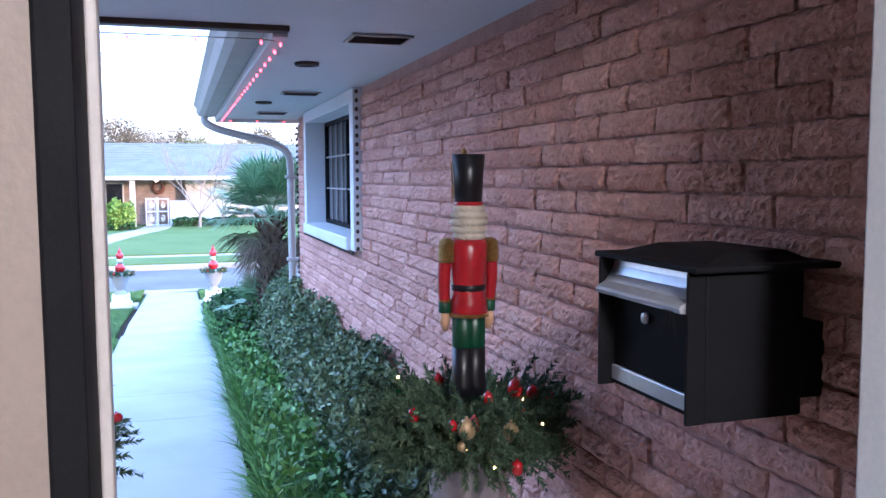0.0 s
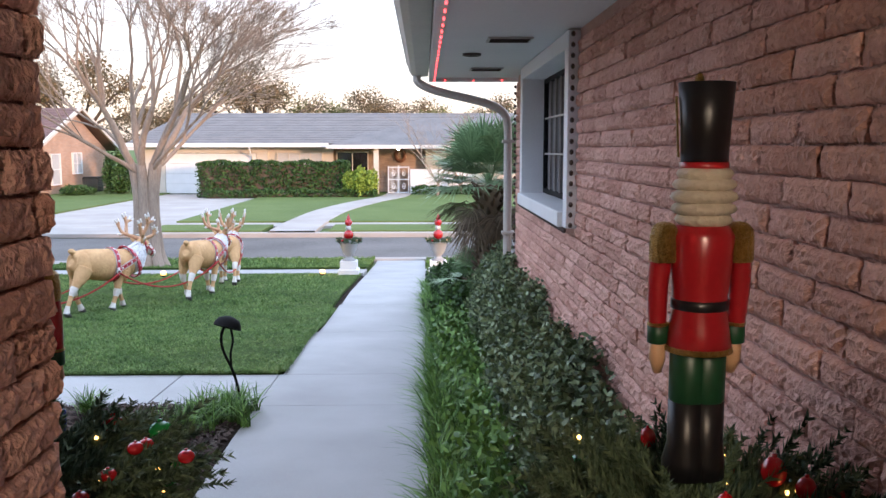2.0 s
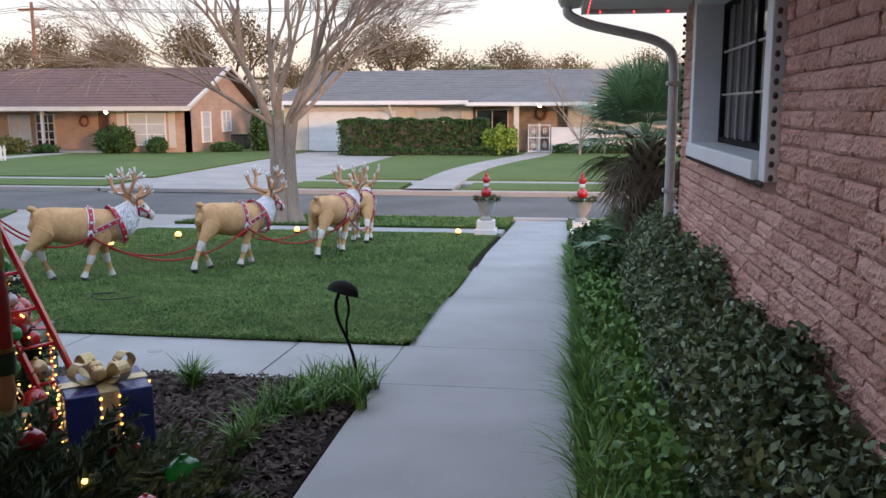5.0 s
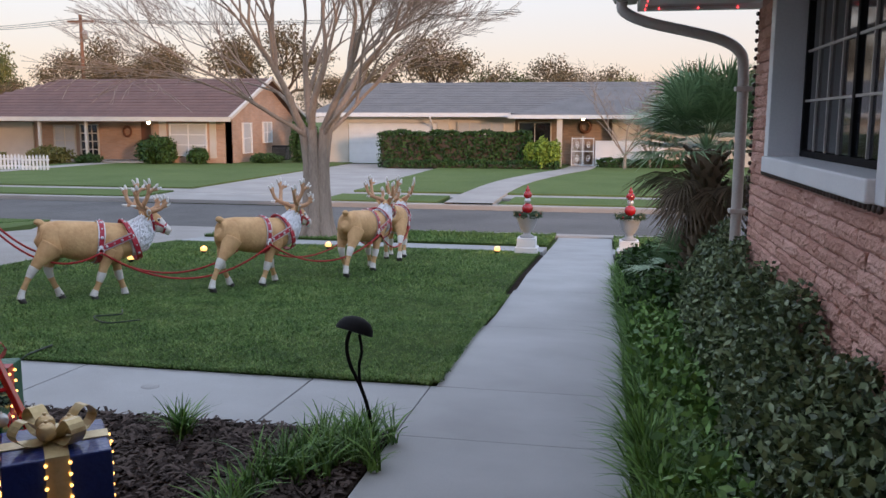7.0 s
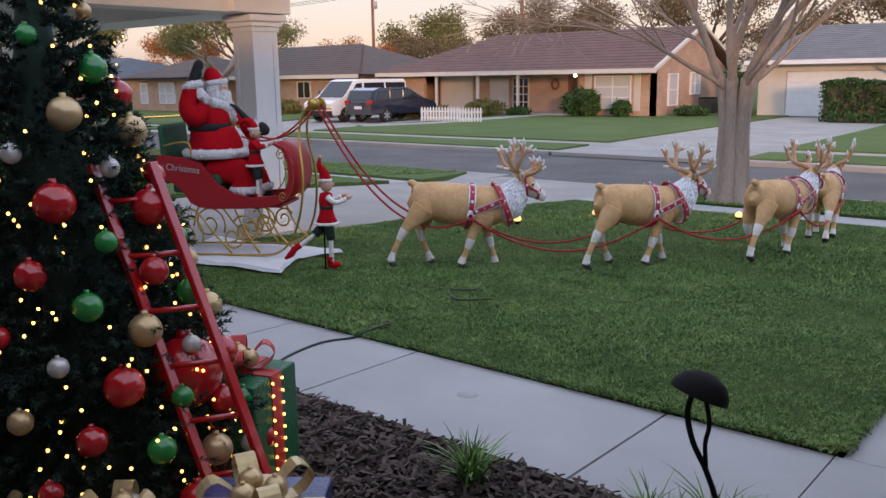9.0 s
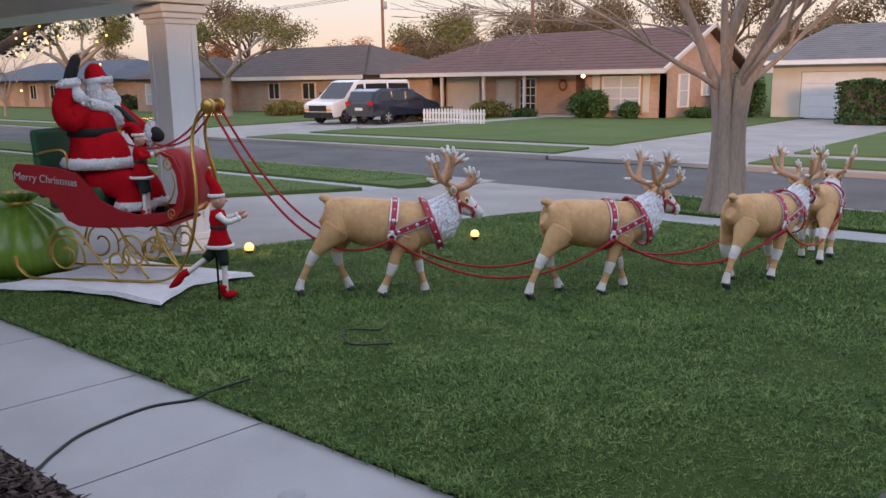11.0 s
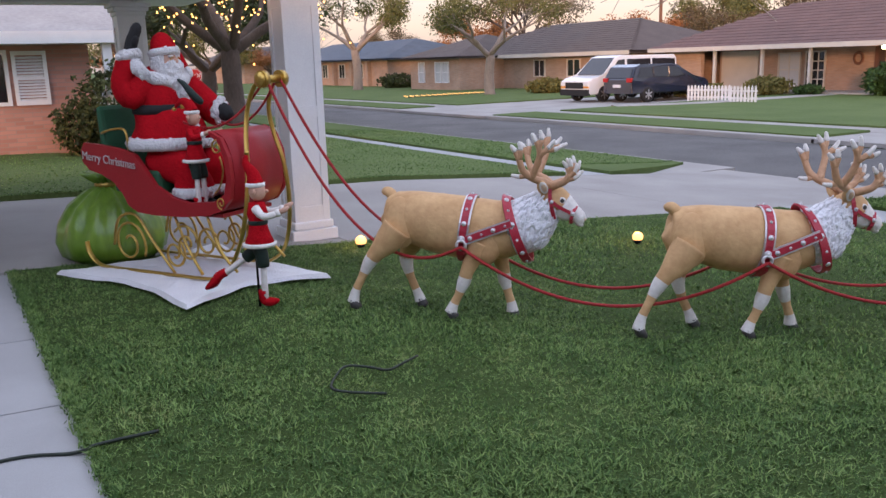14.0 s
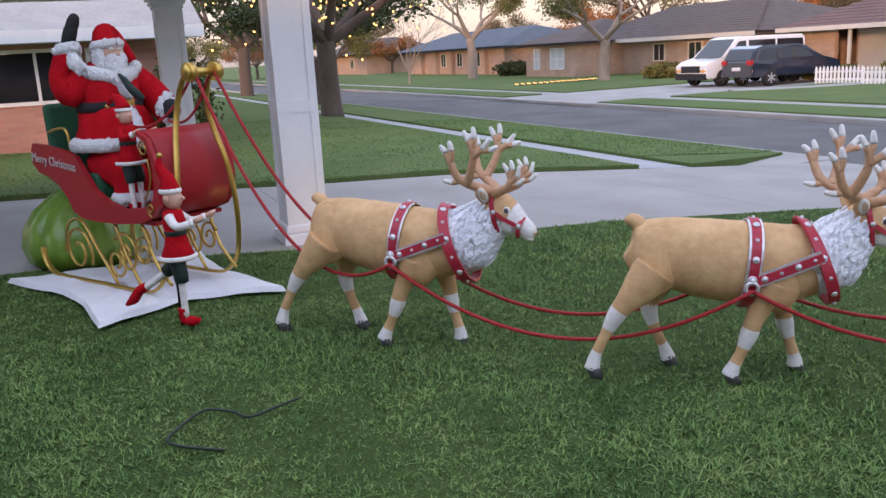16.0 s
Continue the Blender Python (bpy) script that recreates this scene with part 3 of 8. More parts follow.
def gable_roof(root, x0, x1, y_eave, y_ridge, z_eave, z_ridge, mat, hip_l=0.0, hip_r=0.0, t=0.14):
    bm = bmesh.new()
    yb = 2 * y_ridge - y_eave
    lo = [(x0, y_eave), (x1, y_eave), (x1, yb), (x0, yb)]
    top = [(x0 + hip_l, y_ridge), (x1 - hip_r, y_ridge)]
    for dz in (0.0, -t):
        e = [bm.verts.new((*p, z_eave + dz)) for p in lo]
        r = [bm.verts.new((*p, z_ridge + dz)) for p in top]
        bm.faces.new((e[0], e[1], r[1], r[0]))
        bm.faces.new((e[2], e[3], r[0], r[1]))
        if hip_r:
            bm.faces.new((e[1], e[2], r[1]))
        if hip_l:
            bm.faces.new((e[3], e[0], r[0]))
    return part("roof", bm, mat, root)


def shingle_lines(root, x0, x1, y_eave, y_ridge, z_eave, z_ridge, mat, hip_l=0.0, hip_r=0.0, step=0.4):
    """Shingle courses, each a thin lip across the front slope."""
    bm = bmesh.new()
    n = int(math.hypot(y_ridge - y_eave, z_ridge - z_eave) / step)
    sl = math.atan2(z_ridge - z_eave, y_ridge - y_eave)
    for i in range(n):
        f = i / n
        y, z = y_eave + f * (y_ridge - y_eave), z_eave + f * (z_ridge - z_eave)
        box(bm, x0 + f * hip_l, x1 - f * hip_r, -0.002, step * 0.96, 0.004, 0.022, pose(0, y, z, math.degrees(sl) - 1.6))
    return tagged(part("shingle_layer", bm, mat, root), kind="stuff")


def house_window(root, m, w, h, cols, rows, pane_mat, frame_mat, bar=0.05):
    """A window that looks along -y of m, its lower corner at m."""
    win_ob = new("window")
    win_ob.parent = root
    win_ob.matrix_basis = m
    bm = bmesh.new()
    for a in ((-0.06, 0.0, -0.06, h + 0.06), (w, w + 0.06, -0.06, h + 0.06), (0, w, -0.06, 0), (0, w, h, h + 0.06)):
        box(bm, a[0], a[1], -0.06, 0.05, a[2], a[3])
    for i in range(1, cols):
        box(bm, i * w / cols - bar / 2, i * w / cols + bar / 2, -0.03, 0.04, 0, h)
    for i in range(1, rows):
        box(bm, 0, w, -0.028, 0.042, i * h / rows - bar / 2, i * h / rows + bar / 2)
    part("frame", bm, frame_mat, win_ob)
    for i in range(cols):
        bm = bmesh.new()
        box(bm, i * w / cols + 0.01, (i + 1) * w / cols - 0.01, 0.0, 0.02, 0.005, h - 0.005)
        part("pane", bm, pane_mat, win_ob)
    return win_ob


def walls(root, boxes, mat, name="wall", label=""):
    for b in boxes:
        bm = bmesh.new()
        box(bm, *b)
        part(name, bm, mat, root, label)


# brown-roofed house with a porch
red = thing("house", Matrix(), "peach brick ranch house with a reddish brown roof and porch", "house")
E_Z, R_Z = 1.36, 3.55
gable_roof(red, -36.5, -18.2, 42.2, 47.7, E_Z, R_Z, M["roof_red"], hip_l=5.5)
shingle_lines(red, -36.5, -18.2, 42.2, 47.7, E_Z, R_Z, M["roof_red"], hip_l=5.5)
walls(red, [(-22.9, -18.65, 43.1, 43.35, -1, 1.28), (-33.5, -22.9, 44.6, 44.85, -1, 1.3), (-23.15, -22.9, 43.35, 44.6, -1, 1.28), (-36.0, -33.5, 43.1, 43.35, -1, 1.28)], M["brick_peach"])
bm = bmesh.new()
pts = [(43.1, -1), (52.3, -1), (52.3, 1.3), (47.7, 3.35), (43.1, 1.3)]
a = [bm.verts.new((-18.65, y, z)) for y, z in pts]
b = [bm.verts.new((-18.9, y, z)) for y, z in pts]
bm.faces.new(a)
bm.faces.new(b[::-1])
for i in range(5):
    bm.faces.new((a[i], b[i], b[(i + 1) % 5], a[(i + 1) % 5]))
part("gable_wall", bm, M["brick_peach"], red, "peach brick gable wall")
walls(red, [(-36.0, -35.75, 43.35, 52, -1, 1.28), (-36, -18.9, 52, 52.3, -1, 1.28)], M["brick_peach"], "back_wall")
walls(red, [(-36.55, -18.15, 42.1, 42.2, E_Z - 0.2, E_Z + 0.02)], M["cream"], "fascia", "cream painted fascia")
bm = bmesh.new()
for s in (-1, 1):
    box(bm, -18.28, -18.12, -0.1, 6.0, -0.09, 0.06, Matrix.Translation((0, 47.7, R_Z)) @ Matrix.Rotation(s * 0.379 - (math.pi if s > 0 else 0), 4, "X") if s < 0 else Matrix.Translation((0, 47.7, R_Z)) @ Matrix.Rotation(math.pi, 4, "Z") @ Matrix.Translation((36.4, 0, 0)) @ Matrix.Rotation(-0.379, 4, "X"))
part("barge_board", bm, M["cream"], red)
walls(red, [(-36.4, -18.7, 42.25, 44.7, E_Z - 0.16, E_Z - 0.11)], M["cream"], "soffit")
for x in (-32.0, -29.0, -26.3):
    bm = bmesh.new()
    bevel_box(bm, x - 0.07, x + 0.07, 42.4, 42.54, -1, E_Z - 0.15, 0.012)
    part("porch_post", bm, M["cream"], red)
walls(red, [(-33.5, -22.9, 42.3, 44.6, -1.05, -0.88)], M["concrete_drive"], "porch_slab")
house_window(red, pose(-21.9, 43.05, -0.55), 1.95, 1.55, 2, 3, M["blind"], M["white_paint"])
walls(red, [(-22.55, -22.15, 43.06, 43.1, -0.7, 1.25), (-19.75, -19.4, 43.06, 43.1, -0.7, 1.25)], M["cream"], "panel")
house_window(red, pose(-28.0, 44.55, -0.8), 1.0, 1.75, 3, 4, M["glass_dark"], M["cream"])
house_window(red, pose(-29.6, 44.55, -0.7), 1.2, 1.6, 2, 2, M["blind"], M["cream"])
house_window(red, pose(-18.6, 44.6, -0.45, 0, 0, 90), 1.0, 1.5, 1, 2, M["blind"], M["white_paint"])
house_window(red, pose(-18.6, 47.3, 0.05, 0, 0, 90), 1.1, 1.05, 2, 2, M["blind"], M["white_paint"])
walls(red, [(-24.4, -23.4, 44.52, 44.6, -0.88, 1.15)], M["door_brown"], "door", "dark brown front door")
walls(red, [(-33.3, -30.9, 44.5, 44.6, -0.95, 1.1)], M["cream"], "garage_panel", "cream panelled wall")
bm = bmesh.new()
ball(bm, (-23.6, 43.9, 1.08), 0.09)
part("lamp", bm, M["porch_lamp"], red, "lit warm porch lamp")
bm = bmesh.new()
for k in range(20):
    t = k * math.tau / 20
    ball(bm, (-25.2 + 0.22 * math.cos(t), 44.5, 0.62 + 0.26 * math.sin(t)), 0.07, 6, 5)
part("wreath", bm, M["door_brown"], red, "round brown wreath")

# grey-roofed house with a garage
grey = thing("house", Matrix(), "low ranch house with a weathered grey roof and white garage door", "house")
gable_roof(grey, -15.0, 12.0, 45.2, 52.2, 1.62, 3.45, M["roof_grey"], hip_l=1.2, hip_r=3)
shingle_lines(grey, -15.0, 12.0, 45.2, 52.2, 1.62, 3.45, M["roof_grey"], hip_l=1.2, hip_r=3)
bm = bmesh.new()
for dz in (0, -0.12):
    v = [bm.verts.new(p) for p in ((-4.6, 44.4, 1.52 + dz), (9, 44.4, 1.52 + dz), (9, 50, 3.05 + dz), (0.2, 50, 3.05 + dz))]
    bm.faces.new(v)
part("porch_roof", bm, M["roof_grey"], grey)
walls(grey, [(-15.05, -4.6, 45.1, 45.2, 1.44, 1.64), (-4.65, 9, 44.3, 44.4, 1.36, 1.54)], M["white_paint"], "fascia", "white painted fascia and gutter")
walls(grey, [(-14.6, -13.3, 46, 46.25, -1, 1.5), (-8.5, -7.9, 46, 46.25, -1, 1.5), (-13.3, -8.5, 46, 46.25, 1.12, 1.5), (-7.9, -4.5, 46.2, 46.4, -1, 1.5), (-14.6, -14.35, 46.25, 56, -1, 1.5), (0.4, 9, 46, 46.25, -1, 1.5), (8.75, 9, 46.25, 56, -1, 1.5), (-14.6, 9, 58, 58.2, -1, 1.5)], M["cream"])
walls(grey, [(-4.5, 0.4, 46.6, 46.8, -1, 1.5)], M["brick_tan"], "entry_wall", "tan brick entry wall")
walls(grey, [(-14.9, 9, 45.2, 46.8, 1.42, 1.46)], M["cream"], "soffit")
door = new("garage_door")
door.parent = grey
for k in range(4):
    bm = bmesh.new()
    bevel_box(bm, -13.28, -8.52, 46.04, 46.1, -0.99 + k * 0.525, -0.995 + (k + 1) * 0.525, 0.015)
    part("panel", bm, M["white_paint"], door)
tagged(door, "white sectional garage door")
house_window(grey, pose(-7.4, 46.15, 0.1), 2.3, 1.05, 4, 1, M["blind"], M["cream"])
house_window(grey, pose(-4.3, 46.55, 0.1), 1.6, 1.05, 2, 1, M["glass_dark"], M["cream"])
walls(grey, [(-2.25, -2.0, 44.5, 44.75, -1, 1.4)], M["cream"], "porch_post")
bm = bmesh.new()
for k in range(24):
    t = k * math.tau / 24
    ball(bm, (-0.95 + 0.24 * math.cos(t), 46.5, 0.98 + 0.28 * math.sin(t)), 0.10, 6, 5)
part("wreath", bm, M["door_brown"], grey, "round dark autumn wreath")
bm = bmesh.new()
ball(bm, (-1.0, 45.0, 1.36), 0.085)
part("lamp", bm, M["porch_lamp"], grey, "lit warm porch lamp")
bm = bmesh.new()
tube(bm, [(-8.7, 45.1, 1.45), (-8.7, 45.4, 1.2), (-8.7, 45.9, 0.95), (-8.7, 45.95, -0.9)], 0.05, 6)
part("downspout", bm, M["white_paint"], grey)
screen = thing("garden_wall", Matrix(), "low white garden wall beside a gate", "wall")
bm = bmesh.new()
bevel_box(bm, -0.4, 2.9, 44.9, 45.1, -1, 0.3, 0.02)
part("wall", bm, M["white_paint"], screen)
gate = thing("garden_gate", pose(-1.55, 45.0, -1), "ornate pale grey iron garden gate with scrolls", "gate")
bm = bmesh.new()
for a in ((0, 0.05, 0, 1.45), (1.05, 1.1, 0, 1.45), (0.52, 0.58, 0, 1.5)):
    box(bm, a[0], a[1], -0.02, 0.02, a[2], a[3])
for z in (0.08, 0.75, 1.38):
    box(bm, 0.05, 1.05, -0.018, 0.018, z, z + 0.05)
part("gate_frame", bm, M["white_paint"], gate)
for i in range(8):
    bm = bmesh.new()
    x = 0.11 + i * 0.063 + (0.06 if i > 3 else 0)
    box(bm, x - 0.009, x + 0.009, -0.009, 0.009, 0.12, 1.4)
    part("bar", bm, M["white_paint"], gate)
for cx in (0.29, 0.82):
    for cz in (0.4, 1.08):
        bm = bmesh.new()
        for s in (-1, 1):
            tube(bm, [(cx + s * (0.10 - 0.09 * k / 14) * math.sin(k * 0.55), 0, cz + (0.2 - 0.013 * k) * math.cos(k * 0.55) * 0.9) for k in range(15)], 0.014, 5, up=(0, 1, 0))
        part("scroll", bm, M["white_paint"], gate)

# dark-roofed house and its neighbour further along
dark = thing("house", Matrix(), "tan brick ranch house with a dark brown hip roof", "house")
gable_roof(dark, -57.5, -37.5, 41.6, 47.6, 1.35, 3.45, M["roof_dark"], hip_l=5.5, hip_r=5.5)
shingle_lines(dark, -57.5, -37.5, 41.6, 47.6, 1.35, 3.45, M["roof_dark"], hip_l=5.5, hip_r=5.5)
walls(dark, [(-57, -38, 42.3, 42.5, -1, 1.3), (-38.2, -38, 42.5, 53, -1, 1.3), (-57, -56.8, 42.5, 53, -1, 1.3), (-57, -38, 53, 53.2, -1, 1.3)], M["brick_tan"])
walls(dark, [(-57.5, -37.5, 41.5, 41.6, 1.12, 1.36)], M["cream"], "fascia")
for x, w in ((-43.8, 1.2), (-47.3, 1.1), (-40.6, 1.2)):
    house_window(dark, pose(x, 42.25, -0.1), w, 1.0, 2, 1, M["glass_dark"], M["cream"])
gable_roof(dark, -58.5, -50.5, 38.0, 43.0, 1.35, 2.9, M["roof_dark"], hip_l=3.5, hip_r=3.5)
walls(dark, [(-58, -51, 38.6, 38.8, -1, 1.3), (-51.2, -51, 38.8, 42.3, -1, 1.3), (-58, -57.8, 38.8, 42.3, -1, 1.3)], M["brick_peach"], "wing_wall", "peach brick wing")
for x in (-56.6, -54.2, -53.2):
    house_window(dark, pose(x, 38.55, -0.4), 0.75, 1.35, 1, 2, M["blind"], M["white_paint"])
blue = thing("house", Matrix(), "long low brick house with a slate blue roof", "house")
gable_roof(blue, -92, -66, 40.5, 46.5, 1.45, 3.2, M["roof_blue"], hip_l=2, hip_r=5)
walls(blue, [(-91, -67, 41.3, 41.5, -1, 1.4), (-67.2, -67, 41.5, 52, -1, 1.4), (-91, -90.8, 41.5, 52, -1, 1.4), (-91, -67, 52, 52.2, -1, 1.4)], M["brick_peach"])
for x in (-70.5, -74, -78, -82, -86):
    bm = bmesh.new()
    box(bm, x, x + 0.35, 40.9, 41.3, -1, 1.4)
    part("pilaster", bm, M["brick_tan"], blue)
for x in (-73, -77, -81):
    house_window(blue, pose(x, 41.25, -0.2), 1.2, 1.2, 2, 1, M["glass_dark"], M["cream"])
last = thing("house", Matrix(), "distant low house with a brown roof", "house")
gable_roof(last, -128, -104, 40, 46, 1.6, 3.6, M["roof_dark"], hip_l=4, hip_r=4)
walls(last, [(-127, -105, 41, 41.2, -1, 1.5), (-105.2, -105, 41.2, 51, -1, 1.5)], M["brick_peach"])
house_window(last, pose(-112, 40.95, -0.2), 1.6, 1.2, 2, 1, M["glass_dark"], M["cream"])

# house next door, beyond the driveway
nxt = thing("house", pose(0, 0.35, -0.09), "red brick neighbouring house with pale roof and white shutter", "house")
bm = bmesh.new()
for dz in (0, -0.12):
    v = [bm.verts.new(p) for p in ((-15.95, -12, 1.80 + dz), (-15.95, 9.65, 1.80 + dz), (-22.0, 9.65, 4.0 + dz), (-22.0, -12, 4.0 + dz))]
    bm.faces.new(v)
v = [bm.verts.new(p) for p in ((-28, -12, 1.8), (-28, 9.65, 1.8), (-22.0, 9.65, 4.0), (-22.0, -12, 4.0))]
bm.faces.new(v)
part("roof", bm, M["roof_white"], nxt)
bm = bmesh.new()
for i in range(22):
    f = i / 22
    box(bm, -0.29, 0.002, -12, 9.65, 0.004, 0.020, Matrix.Translation((-15.95 - 6.05 * f, 0, 1.8 + 2.2 * f)) @ Matrix.Rotation(0.365, 4, "Y"))
tagged(part("shingle_layer", bm, M["roof_white"], nxt), kind="stuff")
walls(nxt, [(-16.75, -16.5, -11, 6.2, -0.4, 1.66), (-16.75, -16.5, 7.65, 8.75, -0.4, 1.66), (-16.75, -16.5, 6.2, 7.65, -0.4, 0.62), (-16.75, -16.5, 6.2, 7.65, 1.52, 1.66), (-27, -16.5, 8.75, 8.95, -0.4, 1.66), (-27, -26.8, -11, 8.75, -0.4, 1.66), (-27, -16.5, -11.2, -11, -0.4, 1.66)], M["brick_neighbor"])
walls(nxt, [(-15.95, -15.85, -12, 9.65, 1.62, 1.82), (-16.0, -16.45, -12, 9.6, 1.62, 1.65)], M["white_paint"], "fascia", "white painted fascia and soffit")
house_window(nxt, pose(-16.52, 6.25, 0.68, 0, 0, 90), 1.35, 0.8, 2, 1, M["glass_dark"], M["white_paint"])
sh = new("shutter")
sh.parent = nxt
bm = bmesh.new()
for a in ((7.72, 7.78, 0.62, 1.52), (8.20, 8.26, 0.62, 1.52), (7.78, 8.20, 0.62, 0.69), (7.78, 8.20, 1.45, 1.52), (7.78, 8.20, 1.04, 1.09)):
    box(bm, -16.5, -16.44, *a)
part("shutter_frame", bm, M["white_paint"], sh)
for i in range(15):
    bm = bmesh.new()
    box(bm, -0.025, 0.025, 7.78, 8.20, -0.004, 0.004, Matrix.Translation((-16.47, 0, 0.71 + i * 0.05)) @ Matrix.Rotation(0.7, 4, "Y"))
    part("slat", bm, M["white_paint"], sh)
tagged(sh, "white louvred shutter")
walls(nxt, [(-16.1, -15.97, 9.1, 9.25, -0.4, 1.62)], M["white_paint"], "porch_post")

# carport with square white columns over the driveway
car = thing("carport", Matrix(), "white painted carport with square panelled columns", "carport")


def column(x, y):
    z = land(y) - 0.03
    col = new("column")
    col.parent = car
    col.matrix_basis = pose(x, y, z)
    bm = bmesh.new()
    bevel_box(bm, -0.21, 0.21, -0.21, 0.21, 0.02, 0.12, 0.008)
    bevel_box(bm, -0.185, 0.185, -0.185, 0.185, 0.12, 0.19, 0.015)
    part("base", bm, M["white_paint"], col)
    bm = bmesh.new()
    bevel_box(bm, -0.15, 0.15, -0.15, 0.15, 0.19, 2.15, 0.006)
    part("shaft", bm, M["white_paint"], col)
    bm = bmesh.new()
    for k in range(4):
        r = Matrix.Rotation(k * math.pi / 2, 4, "Z")
        for a in ((-0.16, -0.10, 0.19, 2.13), (0.10, 0.16, 0.19, 2.13)):
            box(bm, a[0], a[1], -0.163, -0.149, a[2], a[3], r)
        for a in ((0.19, 0.32), (1.08, 1.18), (1.99, 2.13)):
            box(bm, -0.10, 0.10, -0.161, -0.149, *a, r)
    part("panel_trim", bm, M["white_paint"], col)
    bm = bmesh.new()
    bevel_box(bm, -0.18, 0.18, -0.18, 0.18, 2.13, 2.18, 0.01)
    bevel_box(bm, -0.205, 0.205, -0.205, 0.205, 2.18, 2.23, 0.012)
    bevel_box(bm, -0.235, 0.235, -0.235, 0.235, 2.23, 2.30, 0.012)
    part("capital", bm, M["white_paint"], col)


column(-7.26, 9.51)
column(-11.45, 9.02)
CZ = land(9.4) - 0.03 + 2.30
for b in ((-11.75, -6.99, 9.05, 9.78), (-7.44, -7.08, 2.3, 9.05), (-11.7, -11.3, -1.0, 9.05)):
    bm = bmesh.new()
    bevel_box(bm, *b, CZ, CZ + 0.36, 0.01)
    part("beam", bm, M["white_paint"], car)
bm = bmesh.new()
box(bm, -11.3, -7.44, -1.0, 9.05, CZ + 0.2, CZ + 0.26)
part("ceiling_panel", bm, M["soffit_paint"], car)
bm = bmesh.new()
box(bm, -12.2, -6.2, -1.0, 9.95, CZ + 0.36, CZ + 0.5)
part("roof", bm, M["roof_grey"], car)
for y in (5.0, 7.2):
    bm = bmesh.new()
    lathe(bm, [(0.09, CZ + 0.199), (0.09, CZ + 0.185), (0.06, CZ + 0.185)], 16, (-8.4, y, 0))
    part("recessed_lamp", bm, M["black_metal"], car)

# ---- trees, hedges and the far distance ----
M["bark_pale"] = material("bark_pale", (0.36, 0.29, 0.235), (0.22, 0.17, 0.135), 5, 0.85, 0.6, 40, stretch=(1, 1, 0.25))
M["bark_dark"] = material("bark_dark", (0.13, 0.095, 0.075), (0.07, 0.05, 0.04), 5, 0.9, 0.8, 30, stretch=(1, 1, 0.25))
M["leaf_oak"] = material("leaf_oak", (0.085, 0.10, 0.035), (0.030, 0.040, 0.016), 1.2, 0.7, island=0.7, spec=0.2)
M["leaf_olive"] = material("leaf_olive", (0.20, 0.19, 0.06), (0.095, 0.10, 0.035), 1.2, 0.7, island=0.7, spec=0.2)
# orange of the low sun put into the leaf colour
M["leaf_sunset"] = material("leaf_sunset", (0.46, 0.19, 0.06), (0.24, 0.10, 0.04), 1.2, 0.7, island=0.7, spec=0.2)
M["leaf_brown"] = material("leaf_brown", (0.21, 0.15, 0.085), (0.10, 0.082, 0.045), 1.2, 0.7, island=0.7, spec=0.2)
M["leaf_hedge"] = material("leaf_hedge", (0.060, 0.125, 0.030), (0.018, 0.045, 0.012), 3, 0.55, island=0.6, spec=0.3)
M["leaf_lime"] = material("leaf_lime", (0.27, 0.36, 0.045), (0.12, 0.19, 0.03), 3, 0.6, island=0.6, spec=0.3)


def grow(bm, r, p, d, rad, length, level, deep, spread, droop=0.0, tips=None, kids=(2, 3), bend=0.18, shrink=0.74):
    """A limb and all that grows from it."""
    n = 4 if level < 3 else 2
    pts, rads = [Vector(p)], [rad]
    d = Vector(d).normalized()
    for i in range(n):
        d = (d + Vector((r.uniform(-1, 1), r.uniform(-1, 1), r.uniform(-0.7, 0.8))) * bend - Vector((0, 0, droop * level * 0.1))).normalized()
        pts.append(pts[-1] + d * length / n)
        rads.append(max(0.0035, rad * (1 - 0.30 * (i + 1) / n)))
    tube(bm, pts, rads, 8 if level == 0 else 6 if level < 3 else 4 if level < 5 else 3, up=(0.3, 0.2, 1), caps=False)
    if tips is not None and level >= deep - 1:
        tips.append(pts[-1])
    if level >= deep:
        return
    for k in range(r.randint(*kids)):
        q = pts[-1] if k < 2 else pts[r.randint(max(1, n - 2), n - 1)]
        ax = Vector((r.uniform(-1, 1), r.uniform(-1, 1), r.uniform(-0.3, 0.3)))
        dd = (d + ax.normalized() * spread * r.uniform(0.6, 1.2)).normalized()
        grow(bm, r, q, dd, rads[-1] * r.uniform(0.70, 0.95), length * shrink * r.uniform(0.8, 1.15), level + 1, deep, spread, droop, tips, kids, bend, shrink)


def leaves(centers, per, reach, size, seed, flat=0.6):
    """Many small leaf blades scattered round the centres; returns vertices and faces."""
    g = np.random.default_rng(seed)
    c = np.repeat(np.asarray(centers, float), per, 0)
    off = g.normal(size=c.shape)
    off *= (reach * g.random((len(c), 1)) ** 0.45) / np.linalg.norm(off, axis=1, keepdims=True)
    off[:, 2] *= flat
    c = c + off
    a = g.normal(size=c.shape)
    a /= np.linalg.norm(a, axis=1, keepdims=True)
    b = np.cross(a, g.normal(size=c.shape))
    b /= np.linalg.norm(b, axis=1, keepdims=True)
    s = size * g.uniform(0.6, 1.3, (len(c), 1))
    v = np.stack([c - a * s, c + b * s * 0.5, c + a * s, c - b * s * 0.5], 1).reshape(-1, 3)
    f = np.arange(len(v)).reshape(-1, 4)
    return v, f


